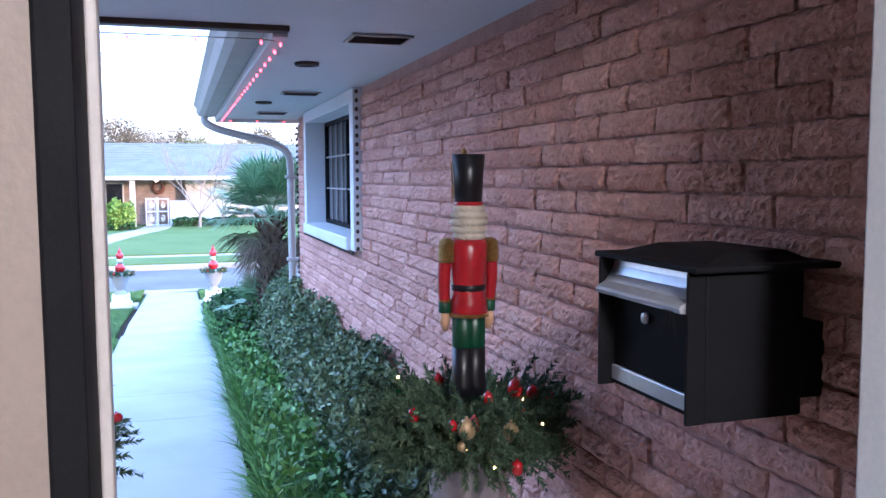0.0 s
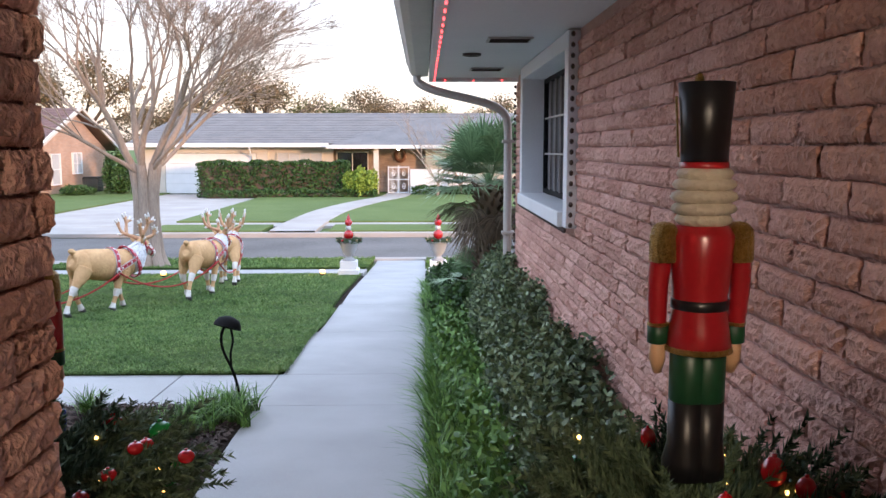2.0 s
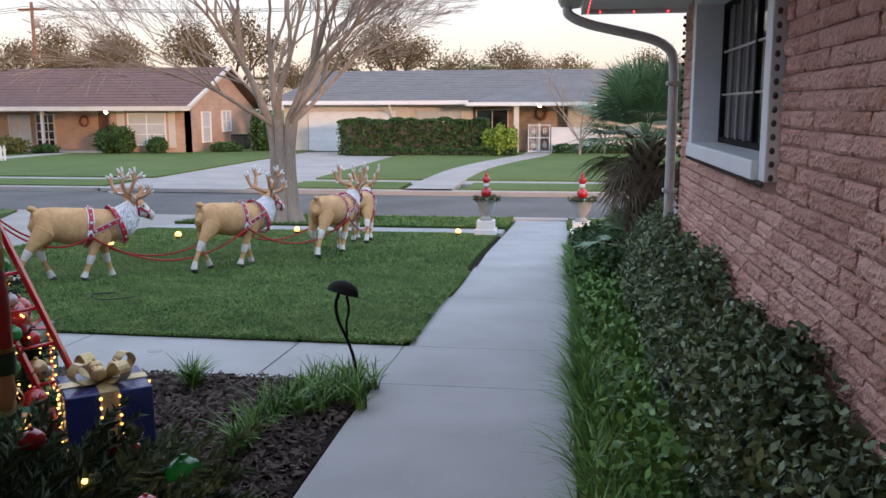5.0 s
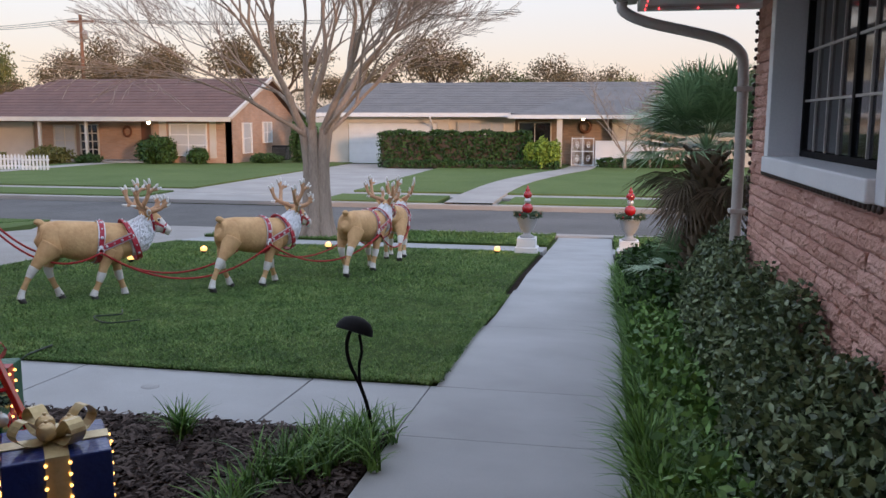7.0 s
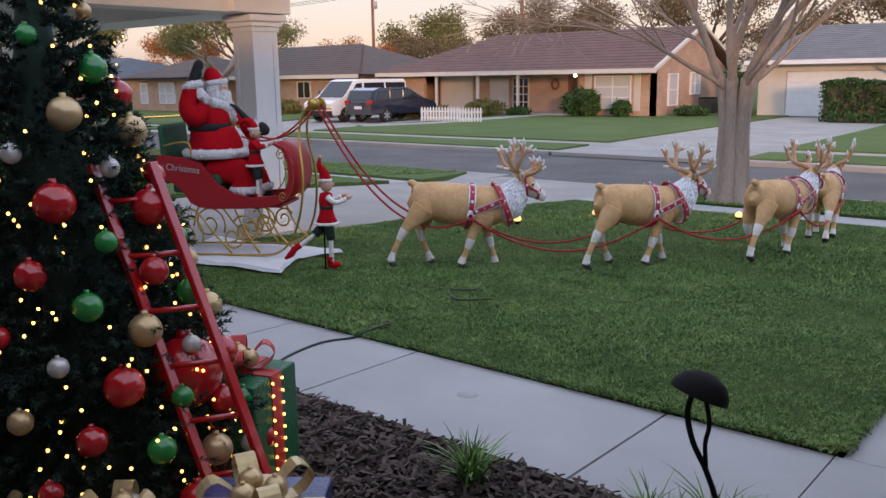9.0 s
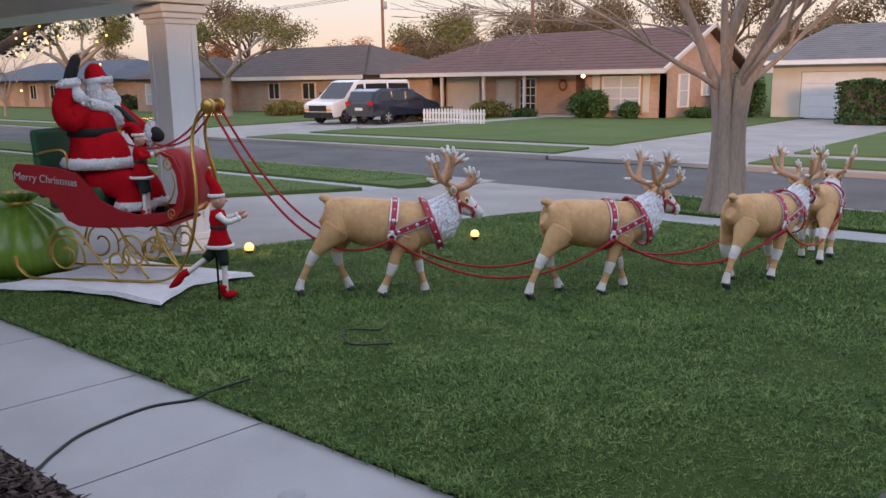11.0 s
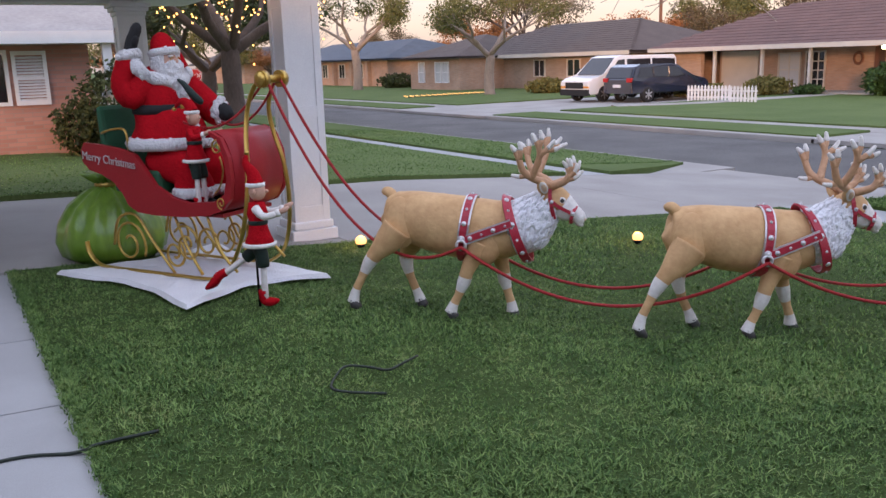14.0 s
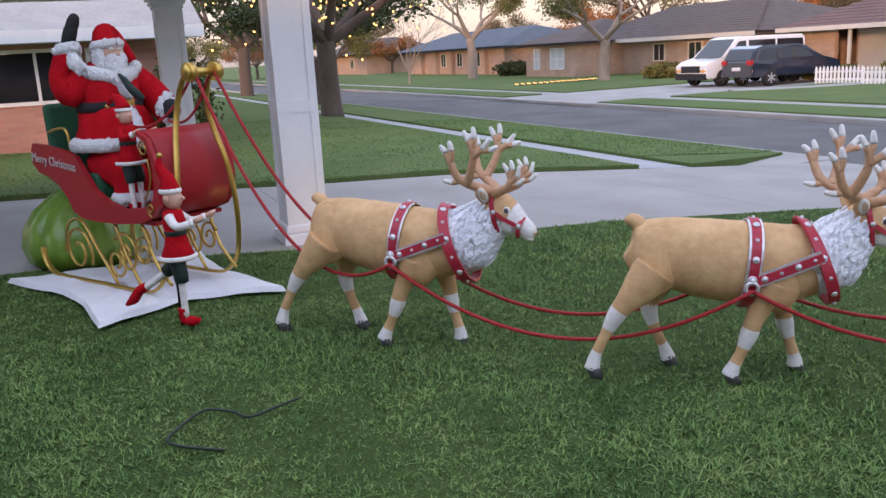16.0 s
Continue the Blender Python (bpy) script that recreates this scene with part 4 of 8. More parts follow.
def leaf_part(name, parent, centers, per, reach, size, mat, seed, flat=0.6):
    ob = new(name, bulk_mesh(name, *leaves(centers, per, reach, size, seed, flat), mat))
    ob.parent = parent
    return tagged(ob, kind="stuff")


# bare crape myrtle on the verge
r = random.Random(11)
myrtle = thing("tree", pose(-4.9, 16.9, -0.92), "bare multi-stemmed crape myrtle with smooth pale bark", "tree")
bm = bmesh.new()
stems = 7
for k in range(stems):
    a = k * math.tau / stems + 0.3
    c, s = math.cos(a), math.sin(a)
    p = smooth_pts([(0.30 * c, 0.30 * s, -0.05), (0.19 * c, 0.19 * s, 0.25), (0.145 * c, 0.145 * s, 0.8), (0.15 * c, 0.15 * s, 1.4), (0.24 * c, 0.24 * s, 2.0)], 3)
    tube(bm, p, [0.15 - 0.075 * i / (len(p) - 1) for i in range(len(p))], 9)
part("trunk", bm, M["bark_pale"], myrtle)
bm = bmesh.new()
for k in range(stems):
    a = k * math.tau / stems + 0.3
    c, s = math.cos(a), math.sin(a)
    lean = r.uniform(0.28, 0.72)
    grow(bm, r, (0.24 * c, 0.24 * s, 1.97), (lean * c, lean * s, 1.0), 0.07, 1.15, 0, 8, 0.42, kids=(2, 3), bend=0.13, shrink=0.79)
for k in range(4):
    a = k * math.tau / 4 + 1.0
    c, s = math.cos(a), math.sin(a)
    grow(bm, r, (0.20 * c, 0.20 * s, 1.85), (1.05 * c, 1.05 * s, 0.85), 0.045, 1.25, 1, 8, 0.46, kids=(2, 3), bend=0.14, shrink=0.79)
tagged(part("branch_work", bm, M["bark_pale"], myrtle), kind="stuff")


def leafy_tree(seed, h, spread_r, bark, leaf, per, size, deep=4, lean=0.9, label="", limbs=5, reach=0.9, trunk_r=0.22, fork=0.32, group="background trees"):
    rr = random.Random(seed)
    t = thing("tree", Matrix(), label, "tree", group)
    bm = bmesh.new()
    tips = []
    f = h * fork
    tube(bm, smooth_pts([(0, 0, -0.15), (rr.uniform(-0.1, 0.1), 0, f * 0.5), (rr.uniform(-0.2, 0.2), rr.uniform(-0.2, 0.2), f)], 3), [trunk_r * 1.35, trunk_r * 1.1, trunk_r, trunk_r * 0.95, trunk_r * 0.93, trunk_r * 0.9, trunk_r * 0.85], 10)
    part("trunk", bm, bark, t)
    bm = bmesh.new()
    for k in range(limbs):
        a = k * math.tau / limbs + rr.uniform(-0.3, 0.3)
        grow(bm, rr, (0, 0, f - 0.1), (lean * math.cos(a), lean * math.sin(a), rr.uniform(0.55, 1.0)), trunk_r * 0.55, spread_r * 0.5, 1, deep, 0.55, 0, tips, (2, 3), 0.16, 0.72)
    tagged(part("branch_work", bm, bark, t), kind="stuff")
    if per:
        leaf_part("crown", t, tips, per, reach, size, leaf, seed)
    return t


def place_tree(t, spots, first):
    t.matrix_basis = first
    for k, m in enumerate(spots):
        f = (0.92, 1.22, 0.80, 1.10, 1.32, 0.86, 1.0)[k % 7]
        copy_thing(t, m).scale = (f * (1.12, 0.96)[k % 2], f, f * (0.90, 1.08, 1.0)[k % 3])


def spot(x, y, rz=0, s=1.0):
    return pose(x, y, land(y) - 0.03, 0, 0, rz) @ Matrix.Diagonal((s, s, s, 1))


FLOOR_Z = -1.03
oak = leafy_tree(3, 7.5, 4.4, M["bark_dark"], M["leaf_oak"], 55, 0.13, 4, 1.2, "spreading live oak with dark green leaves", 6, 1.1, 0.33, 0.32, "street oaks")
place_tree(oak, [pose(-38.3, 17.6, FLOOR_Z, 0, 0, 70), pose(-55, 17.3, FLOOR_Z, 0, 0, 160), pose(-33.0, 6.5, -0.4, 0, 0, 220), pose(-72, 12, -0.7, 0, 0, 20)], pose(-26.9, 15.1, -0.78, 0, 0, 10))
amber = leafy_tree(21, 6.6, 3.6, M["bark_pale"], M["leaf_olive"], 40, 0.08, 5, 0.8, "forked street tree with thin yellowing leaves", 4, 0.8, 0.30, 0.36, "yellowing trees")
place_tree(amber, [pose(4.2, 62, FLOOR_Z, 0, 0, 80), pose(-62, 36, FLOOR_Z, 0, 0, 200)], pose(-42.9, 35.6, FLOOR_Z))
back_oak = leafy_tree(31, 7.6, 4.0, M["bark_dark"], M["leaf_brown"], 64, 0.095, 4, 1.0, "rounded oak with dull brown-green leaves behind the roofs", 6, 1.2, 0.25, 0.35)
place_tree(back_oak, [pose(-52, 66, FLOOR_Z, 0, 0, 50), pose(-27, 70, FLOOR_Z, 0, 0, 130), pose(-19, 64, FLOOR_Z, 0, 0, 250), pose(-2.5, 74, FLOOR_Z, 0, 0, 20), pose(-75, 62, FLOOR_Z, 0, 0, 90), pose(-98, 58, FLOOR_Z, 0, 0, 170), pose(8, 70, FLOOR_Z, 0, 0, 300), pose(-34, 62, FLOOR_Z, 0, 0, 210), pose(-13, 72, FLOOR_Z, 0, 0, 75), pose(-115, 66, FLOOR_Z, 0, 0, 10), pose(-135, 50, FLOOR_Z, 0, 0, 60), pose(-44, 75, FLOOR_Z, 0, 0, 330), pose(16, 60, FLOOR_Z, 0, 0, 110)], pose(-40, 64, FLOOR_Z))
# skyline trees whose leaf colour carries the orange evening light
sunset_tree = leafy_tree(41, 6.4, 3.4, M["bark_dark"], M["leaf_sunset"], 95, 0.105, 4, 0.9, "tree with low orange sunlight put into its leaf colour", 5, 1.1, 0.2, 0.3)
place_tree(sunset_tree, [pose(-66, 60, FLOOR_Z, 0, 0, 140), pose(-88, 64, FLOOR_Z, 0, 0, 40), pose(-104, 44, FLOOR_Z, 0, 0, 260), pose(-120, 30, FLOOR_Z, 0, 0, 300)], pose(-57, 62, FLOOR_Z))
far_oak = leafy_tree(51, 7.0, 3.6, M["bark_dark"], M["leaf_olive"], 85, 0.11, 4, 0.9, "far olive green tree on the skyline", 5, 1.2, 0.2, 0.3)
place_tree(far_oak, [pose(-110, 20, FLOOR_Z, 0, 0, 45), pose(-90, 26, FLOOR_Z, 0, 0, 145), pose(-130, 10, FLOOR_Z, 0, 0, 200), pose(-10, 78, FLOOR_Z, 0, 0, 300), pose(-60, 76, FLOOR_Z, 0, 0, 100), pose(-100, 4, -0.6, 0, 0, 100)], pose(-80, 30, FLOOR_Z))
bare = leafy_tree(61, 5.2, 3.0, M["bark_pale"], M["leaf_brown"], 0, 0.1, 6, 0.55, "slim bare crape myrtle beside the house", 5, 0.5, 0.07, 0.15, "bare trees")
place_tree(bare, [pose(2.2, 44.0, FLOOR_Z, 0, 0, 130), pose(-60, 30, FLOOR_Z, 0, 0, 30), pose(-85, 22, FLOOR_Z, 0, 0, 30)], pose(1.0, 42.8, FLOOR_Z))


# clipped hedges and round shrubs
def hedge(name, x0, x1, y0, y1, z0, z1, n, size, mat, label, seed, rough=0.10):
    g = np.random.default_rng(seed)
    root = thing(name, Matrix(), label, "hedge")
    bm = bmesh.new()
    bevel_box(bm, x0 + 0.12, x1 - 0.12, y0 + 0.12, y1 - 0.12, z0, z1 - 0.14, 0.1)
    tagged(part("twig_work", bm, M["bark_dark"], root), kind="stuff")
    c = np.stack([g.uniform(x0, x1, n), g.uniform(y0, y1, n), g.uniform(z0, z1, n)], 1)
    side = g.integers(0, 4, n)
    c[side == 0, 1] = y0 + rough * g.random((side == 0).sum())
    c[side == 1, 2] = z1 - rough * g.random((side == 1).sum())
    c[side == 2, 0] = x1 - rough * g.random((side == 2).sum())
    c[:, 2] += 0.05 * np.sin(c[:, 0] * 3.1) + 0.04 * np.sin(c[:, 0] * 7.7)
    leaf_part("foliage", root, c, 2, 0.07, size, mat, seed)
    return root


def shrub(x, y, z, rx, rz, n, size, mat, label, seed, group="shrubs"):
    g = np.random.default_rng(seed)
    root = thing("shrub", Matrix(), label, "shrub", group)
    bm = bmesh.new()
    for k in range(7):
        a = k * 0.9
        tube(bm, [(x, y, z - 0.05), (x + 0.25 * rx * math.cos(a), y + 0.25 * rx * math.sin(a), z + rz * 0.5), (x + 0.5 * rx * math.cos(a), y + 0.5 * rx * math.sin(a), z + rz)], [0.03, 0.02, 0.01], 4)
    part("stems", bm, M["bark_dark"], root)
    d = g.normal(size=(n, 3))
    d /= np.linalg.norm(d, axis=1, keepdims=True)
    d *= (1 + 0.16 * np.sin(d[:, :1] * 9 + seed) + 0.12 * np.sin(d[:, 1:2] * 13)) * g.uniform(0.72, 1.0, (n, 1))
    c = d * np.array([rx, rx, rz]) + np.array([x, y, z + rz * 0.92])
    c = c[c[:, 2] > z]
    leaf_part("foliage", root, c, 2, 0.06, size, mat, seed)
    return root


hedge("hedge", -10.7, -3.4, 42.3, 43.6, -1, 0.72, 9000, 0.075, M["leaf_hedge"], "dense dark green clipped hedge", 5)
hedge("hedge", -10.2, -2.0, 41.6, 42.2, -1, -0.62, 3000, 0.06, M["leaf_hedge"], "low green border hedge", 6)
hedge("hedge", -0.3, 6.0, 43.9, 44.6, -1, -0.55, 3000, 0.07, M["leaf_hedge"], "low dark green clipped hedge beside the gate", 7)
shrub(-2.75, 42.4, -1, 0.85, 0.72, 3200, 0.08, M["leaf_lime"], "bright yellow-green leafy shrub", 8)
shrub(-22.2, 42.2, -1, 0.9, 0.72, 3000, 0.08, M["leaf_hedge"], "round dark green shrub at the house front", 9)
shrub(-20.0, 42.3, -1, 0.5, 0.45, 1200, 0.07, M["leaf_hedge"], "small dark green shrub at the house front", 10)
shrub(-17.2, 44.2, -1, 0.8, 0.28, 1200, 0.07, M["leaf_hedge"], "low wide green shrub at the gable", 12)
shrub(-15.6, 45.5, -1, 0.75, 1.15, 2400, 0.08, M["leaf_hedge"], "tall dark green shrub between two houses", 13)
shrub(-27.6, 41.2, -1, 1.0, 0.45, 1800, 0.08, M["leaf_olive"], "loose olive green shrub beside the porch", 14)
shrub(-25.8, 41.8, -1, 0.6, 0.25, 900, 0.07, M["leaf_hedge"], "low green shrub under the window", 15)
hedge("hedge", -31.0, -28.4, 38.2, 39.0, -1, -0.38, 1500, 0.08, M["leaf_olive"], "low clipped olive hedge beside the driveway", 16)
shrub(-41.0, 38.5, -1, 1.2, 0.45, 1600, 0.10, M["leaf_olive"], "spreading pale green shrub under a tree", 17)
shrub(-63, 40.2, -1, 1.5, 0.6, 1500, 0.12, M["leaf_oak"], "round shrub before a far house", 18)
shrub(-15.6, 9.45, -0.35, 0.6, 0.80, 1300, 0.05, M["leaf_oak"], "feathery dark green shrub at the neighbour's corner", 19)
shrub(-15.9, 8.95, -0.33, 0.4, 0.50, 800, 0.05, M["leaf_oak"], "feathery dark green shrub by the brick wall", 23)
hedge("hedge", -140, -100, 14, 15, -0.9, 0.6, 3000, 0.25, M["leaf_oak"], "far row of bushes at the street's end", 20, 0.4)

# poles, wires, signs
M["pole_wood"] = material("pole_wood", (0.26, 0.13, 0.075), (0.17, 0.085, 0.05), 3, 0.9, 0.4, 40, stretch=(1, 1, 0.1))
for x, y in ((-39.5, 62.5), (-56, 62.5)):
    p = thing("utility_pole", pose(x, y, FLOOR_Z), "tall brown wooden utility pole with a crossarm", "utility pole", "utility poles")
    bm = bmesh.new()
    tube(bm, [(0, 0, -0.1), (0, 0, 5), (0, 0, 10.2)], [0.17, 0.145, 0.12], 8)
    part("pole", bm, M["pole_wood"], p)
    bm = bmesh.new()
    bevel_box(bm, -1.1, 1.1, -0.06, 0.06, 9.6, 9.75, 0.01)
    part("crossarm", bm, M["pole_wood"], p)
    bm = bmesh.new()
    lathe(bm, [(0.0, 8.3), (0.2, 8.32), (0.2, 8.95), (0.0, 9.0)], 10, (0.33, 0, 0), False)
    part("transformer", bm, M["gutter_paint"], p)
wires = thing("power_lines", Matrix(), "sagging black overhead power lines", "cable")
for dx in (-0.9, 0, 0.9):
    bm = bmesh.new()
    for xa, xb in ((-90, -56), (-56, -39.5), (-39.5, -6)):
        tube(bm, [(xa + (xb - xa) * k / 10, 62.5 + dx, 8.75 - 0.5 * math.sin(math.pi * k / 10)) for k in range(11)], 0.02, 3, caps=False)
    part("wire", bm, M["black_metal"], wires)

M["sign_red"] = material("sign_red", (0.52, 0.03, 0.03), (0.46, 0.025, 0.025), 4, 0.4)
sign = thing("stop_sign", pose(-43.6, 18.4, FLOOR_Z, 0, 0, 75), "red octagonal stop sign on a metal post", "road sign")
bm = bmesh.new()
poly_prism(bm, [(0.36 * math.cos((k + 0.5) * math.pi / 4), 0.36 * math.sin((k + 0.5) * math.pi / 4)) for k in range(8)], -0.01, 0.01, pose(0, -0.04, 1.75, 90))
part("plate", bm, M["sign_red"], sign)
bm = bmesh.new()
for k in range(8):
    a0, a1 = (k + 0.5) * math.pi / 4, (k + 1.5) * math.pi / 4
    poly_prism(bm, [(0.345 * math.cos(a0), 0.345 * math.sin(a0)), (0.345 * math.cos(a1), 0.345 * math.sin(a1)), (0.32 * math.cos(a1), 0.32 * math.sin(a1)), (0.32 * math.cos(a0), 0.32 * math.sin(a0))], 0.0105, 0.014, pose(0, -0.04, 1.75, 90))
part("border", bm, M["white_paint"], sign)
bm = bmesh.new()
box(bm, -0.025, 0.025, -0.028, 0.02, 0, 2.1)
part("post", bm, M["gutter_paint"], sign)


def lettering(name, text, size, parent, m, mat, label="", extrude=0.003, space=1.0):
    cu = bpy.data.curves.new(name, "FONT")
    cu.body, cu.size, cu.align_x, cu.align_y, cu.extrude, cu.space_character = text, size, "CENTER", "CENTER", extrude, space
    tmp = bpy.data.objects.new(name, cu)
    scene.collection.objects.link(tmp)
    me = bpy.data.meshes.new_from_object(tmp.evaluated_get(bpy.context.evaluated_depsgraph_get()))
    bpy.data.objects.remove(tmp)
    me.materials.clear()
    me.materials.append(mat)
    ob = new(name, me)
    ob.parent = parent
    ob.matrix_basis = m
    return tagged(ob, label) if label else ob


lettering("lettering", "STOP", 0.26, sign, pose(0, -0.056, 1.75, 90), M["white_paint"], "white letters reading STOP")

# cars
M["car_white"] = material("car_white", (0.74, 0.75, 0.76), (0.70, 0.71, 0.72), 1, 0.25, coat=0.6)
M["car_navy"] = material("car_navy", (0.016, 0.022, 0.045), (0.012, 0.017, 0.036), 1, 0.2, coat=0.8)
M["car_blue"] = material("car_blue", (0.05, 0.16, 0.42), (0.04, 0.13, 0.36), 1, 0.2, coat=0.8)
M["tyre"] = material("tyre", (0.018, 0.018, 0.018), (0.012, 0.012, 0.012), 8, 0.85)
M["alloy"] = material("alloy", (0.55, 0.56, 0.58), (0.45, 0.46, 0.48), 6, 0.3, metal=0.9)
M["tail_red"] = material("tail_red", (0.42, 0.02, 0.02), (0.36, 0.015, 0.015), 6, 0.2)
M["amber_lens"] = material("amber_lens", (0.75, 0.36, 0.08), (0.65, 0.30, 0.06), 6, 0.2)
M["lens"] = material("lens", (0.72, 0.73, 0.74), (0.6, 0.62, 0.64), 6, 0.12)


def vehicle(name, m, prof, width, paint, wheels, wheel_r, glass, rear, front, label, tuck=0.12, belt=1.0):
    """prof: side outline (length along x, height z), nose at x = 0. Upper half leans in by tuck."""
    v = thing(name, m, label, "car")
    bm = bmesh.new()
    top = max(z for _, z in prof)
    sides = []
    for s in (-1, 1):
        sides.append([bm.verts.new((x, s * (width / 2 - (tuck * (z - belt) / (top - belt) if z > belt else 0)), z)) for x, z in prof])
    bm.faces.new(sides[0])
    bm.faces.new(sides[1][::-1])
    n = len(prof)
    for i in range(n):
        bm.faces.new((sides[0][i], sides[1][i], sides[1][(i + 1) % n], sides[0][(i + 1) % n]))
    bmesh.ops.bevel(bm, geom=[e for e in bm.edges if abs(e.verts[0].co.y - e.verts[1].co.y) < 0.2], offset=0.05, segments=2, affect="EDGES")
    part("body", bm, paint, v)
    for x, s in ((a, s) for a in wheels for s in (-1, 1)):
        w = new("wheel")
        w.parent = v
        w.matrix_basis = pose(x, s * (width / 2 - 0.10), wheel_r, 90)
        bm = bmesh.new()
        lathe(bm, [(wheel_r * 0.62, -0.115), (wheel_r * 0.94, -0.115), (wheel_r, -0.08), (wheel_r, 0.08), (wheel_r * 0.94, 0.115), (wheel_r * 0.62, 0.115)], 24)
        part("tyre", bm, M["tyre"], w)
        bm = bmesh.new()
        for k in range(6):
            box(bm, -0.035, 0.035, 0.03, wheel_r * 0.64, -0.119, 0.119, Matrix.Rotation(k * math.tau / 6, 4, "Z"))
        lathe(bm, [(wheel_r * 0.18, -0.122), (wheel_r * 0.18, 0.122)], 12)
        part("rim", bm, M["alloy"], w)
    for s in (-1, 1):
        for pts in glass:
            bm = bmesh.new()
            q = [(x, s * (width / 2 - (tuck * (z - belt) / (top - belt) if z > belt else 0) + 0.008), z) for x, z in pts]
            a = [bm.verts.new(p) for p in q]
            b = [bm.verts.new((p[0], p[1] - s * 0.03, p[2])) for p in q]
            bm.faces.new(a)
            bm.faces.new(b[::-1])
            for i in range(len(q)):
                bm.faces.new((a[i], b[i], b[(i + 1) % len(q)], a[(i + 1) % len(q)]))
            part("side_window", bm, M["glass_dark"], v)
    for (xa, za), (xb, zb), nm in (front, rear):
        bm = bmesh.new()
        d = Vector((xb - xa, 0, zb - za)).normalized()
        nrm = Vector((d.z, 0, -d.x)) * (0.012 if nm == "windscreen" else -0.012)
        w0, w1 = width / 2 - 0.12, width / 2 - tuck - 0.09
        q = [Vector((xa, -w0, za)), Vector((xa, w0, za)), Vector((xb, w1, zb)), Vector((xb, -w1, zb))]
        a = [bm.verts.new(p - nrm) for p in q]
        b = [bm.verts.new(p + nrm) for p in q]
        bm.faces.new(a)
        bm.faces.new(b[::-1])
        for i in range(4):
            bm.faces.new((a[i], b[i], b[(i + 1) % 4], a[(i + 1) % 4]))
        part(nm, bm, M["glass_dark"], v)
    return v


def lamp_block(v, name, mat, boxes):
    for b in boxes:
        bm = bmesh.new()
        bevel_box(bm, *b, 0.015)
        part(name, bm, mat, v)


van = vehicle("van", pose(-31.6, 32.7, FLOOR_Z + 0.03, 0, 0, 90), [(0, 0.35), (0.02, 0.95), (0.25, 1.08), (0.95, 1.2), (1.75, 2.0), (2.1, 2.08), (5.5, 2.06), (5.65, 1.9), (5.7, 0.4)], 2.0, M["car_white"], (0.95, 4.45), 0.37,
              [[(1.25, 1.22), (1.85, 1.86), (2.25, 1.9), (2.25, 1.22)], [(2.4, 1.22), (2.4, 1.9), (3.9, 1.9), (3.9, 1.22)], [(4.0, 1.22), (4.0, 1.9), (5.5, 1.88), (5.5, 1.22)]],
              ((5.67, 1.3), (5.62, 1.85), "rear_window"), ((0.93, 1.22), (1.72, 1.97), "windscreen"), "white passenger van with dark windows parked on a driveway")
lamp_block(van, "bumper", M["tyre"], [(-0.06, 0.12, -0.98, 0.98, 0.3, 0.58)])
lamp_block(van, "grille", M["tyre"], [(-0.03, 0.05, -0.62, 0.62, 0.62, 0.9)])
lamp_block(van, "headlight", M["lens"], [(-0.04, 0.1, -0.95, -0.66, 0.74, 0.92), (-0.04, 0.1, 0.66, 0.95, 0.74, 0.92)])
lamp_block(van, "indicator", M["amber_lens"], [(-0.035, 0.1, -0.95, -0.66, 0.64, 0.73), (-0.035, 0.1, 0.66, 0.95, 0.64, 0.73)])
lamp_block(van, "mirror", M["tyre"], [(1.25, 1.4, -1.24, -1.0, 1.2, 1.5), (1.25, 1.4, 1.0, 1.24, 1.2, 1.5)])
suv = vehicle("minivan", pose(-29.3, 38.1, FLOOR_Z + 0.03, 0, 0, -90), [(0, 0.4), (0.05, 0.8), (0.3, 0.95), (1.1, 1.07), (1.9, 1.58), (2.3, 1.66), (4.2, 1.66), (4.55, 1.55), (4.85, 1.0), (4.88, 0.4)], 1.86, M["car_navy"], (0.95, 3.85), 0.34,
              [[(1.55, 1.1), (2.05, 1.5), (2.55, 1.54), (2.55, 1.1)], [(2.62, 1.1), (2.62, 1.54), (3.5, 1.54), (3.5, 1.1)], [(3.58, 1.1), (3.58, 1.54), (4.25, 1.5), (4.5, 1.1)]],
              ((4.83, 1.08), (4.6, 1.5), "rear_window"), ((1.12, 1.1), (1.86, 1.55), "windscreen"), "dark navy minivan parked on a driveway beside a van")
lamp_block(suv, "tail_light", M["tail_red"], [(4.7, 4.9, -0.9, -0.62, 0.9, 1.08), (4.7, 4.9, 0.62, 0.9, 0.9, 1.08)])
lamp_block(suv, "number_plate", M["lens"], [(4.87, 4.9, -0.25, 0.25, 0.66, 0.8)])
blue_car = vehicle("car", pose(-60.5, 20.6, FLOOR_Z - 0.09, 0, 0, 0), [(0, 0.4), (0.05, 0.75), (0.9, 0.92), (1.6, 1.42), (3.2, 1.45), (4.1, 0.95), (4.4, 0.9), (4.45, 0.4)], 1.8, M["car_blue"], (0.85, 3.5), 0.32,
                   [[(1.3, 0.98), (1.7, 1.35), (2.4, 1.37), (2.4, 0.98)], [(2.48, 0.98), (2.48, 1.37), (3.15, 1.36), (3.6, 0.98)]], ((4.08, 1.0), (3.3, 1.42), "rear_window"), ((0.95, 0.96), (1.55, 1.38), "windscreen"), "blue car parked along the street")


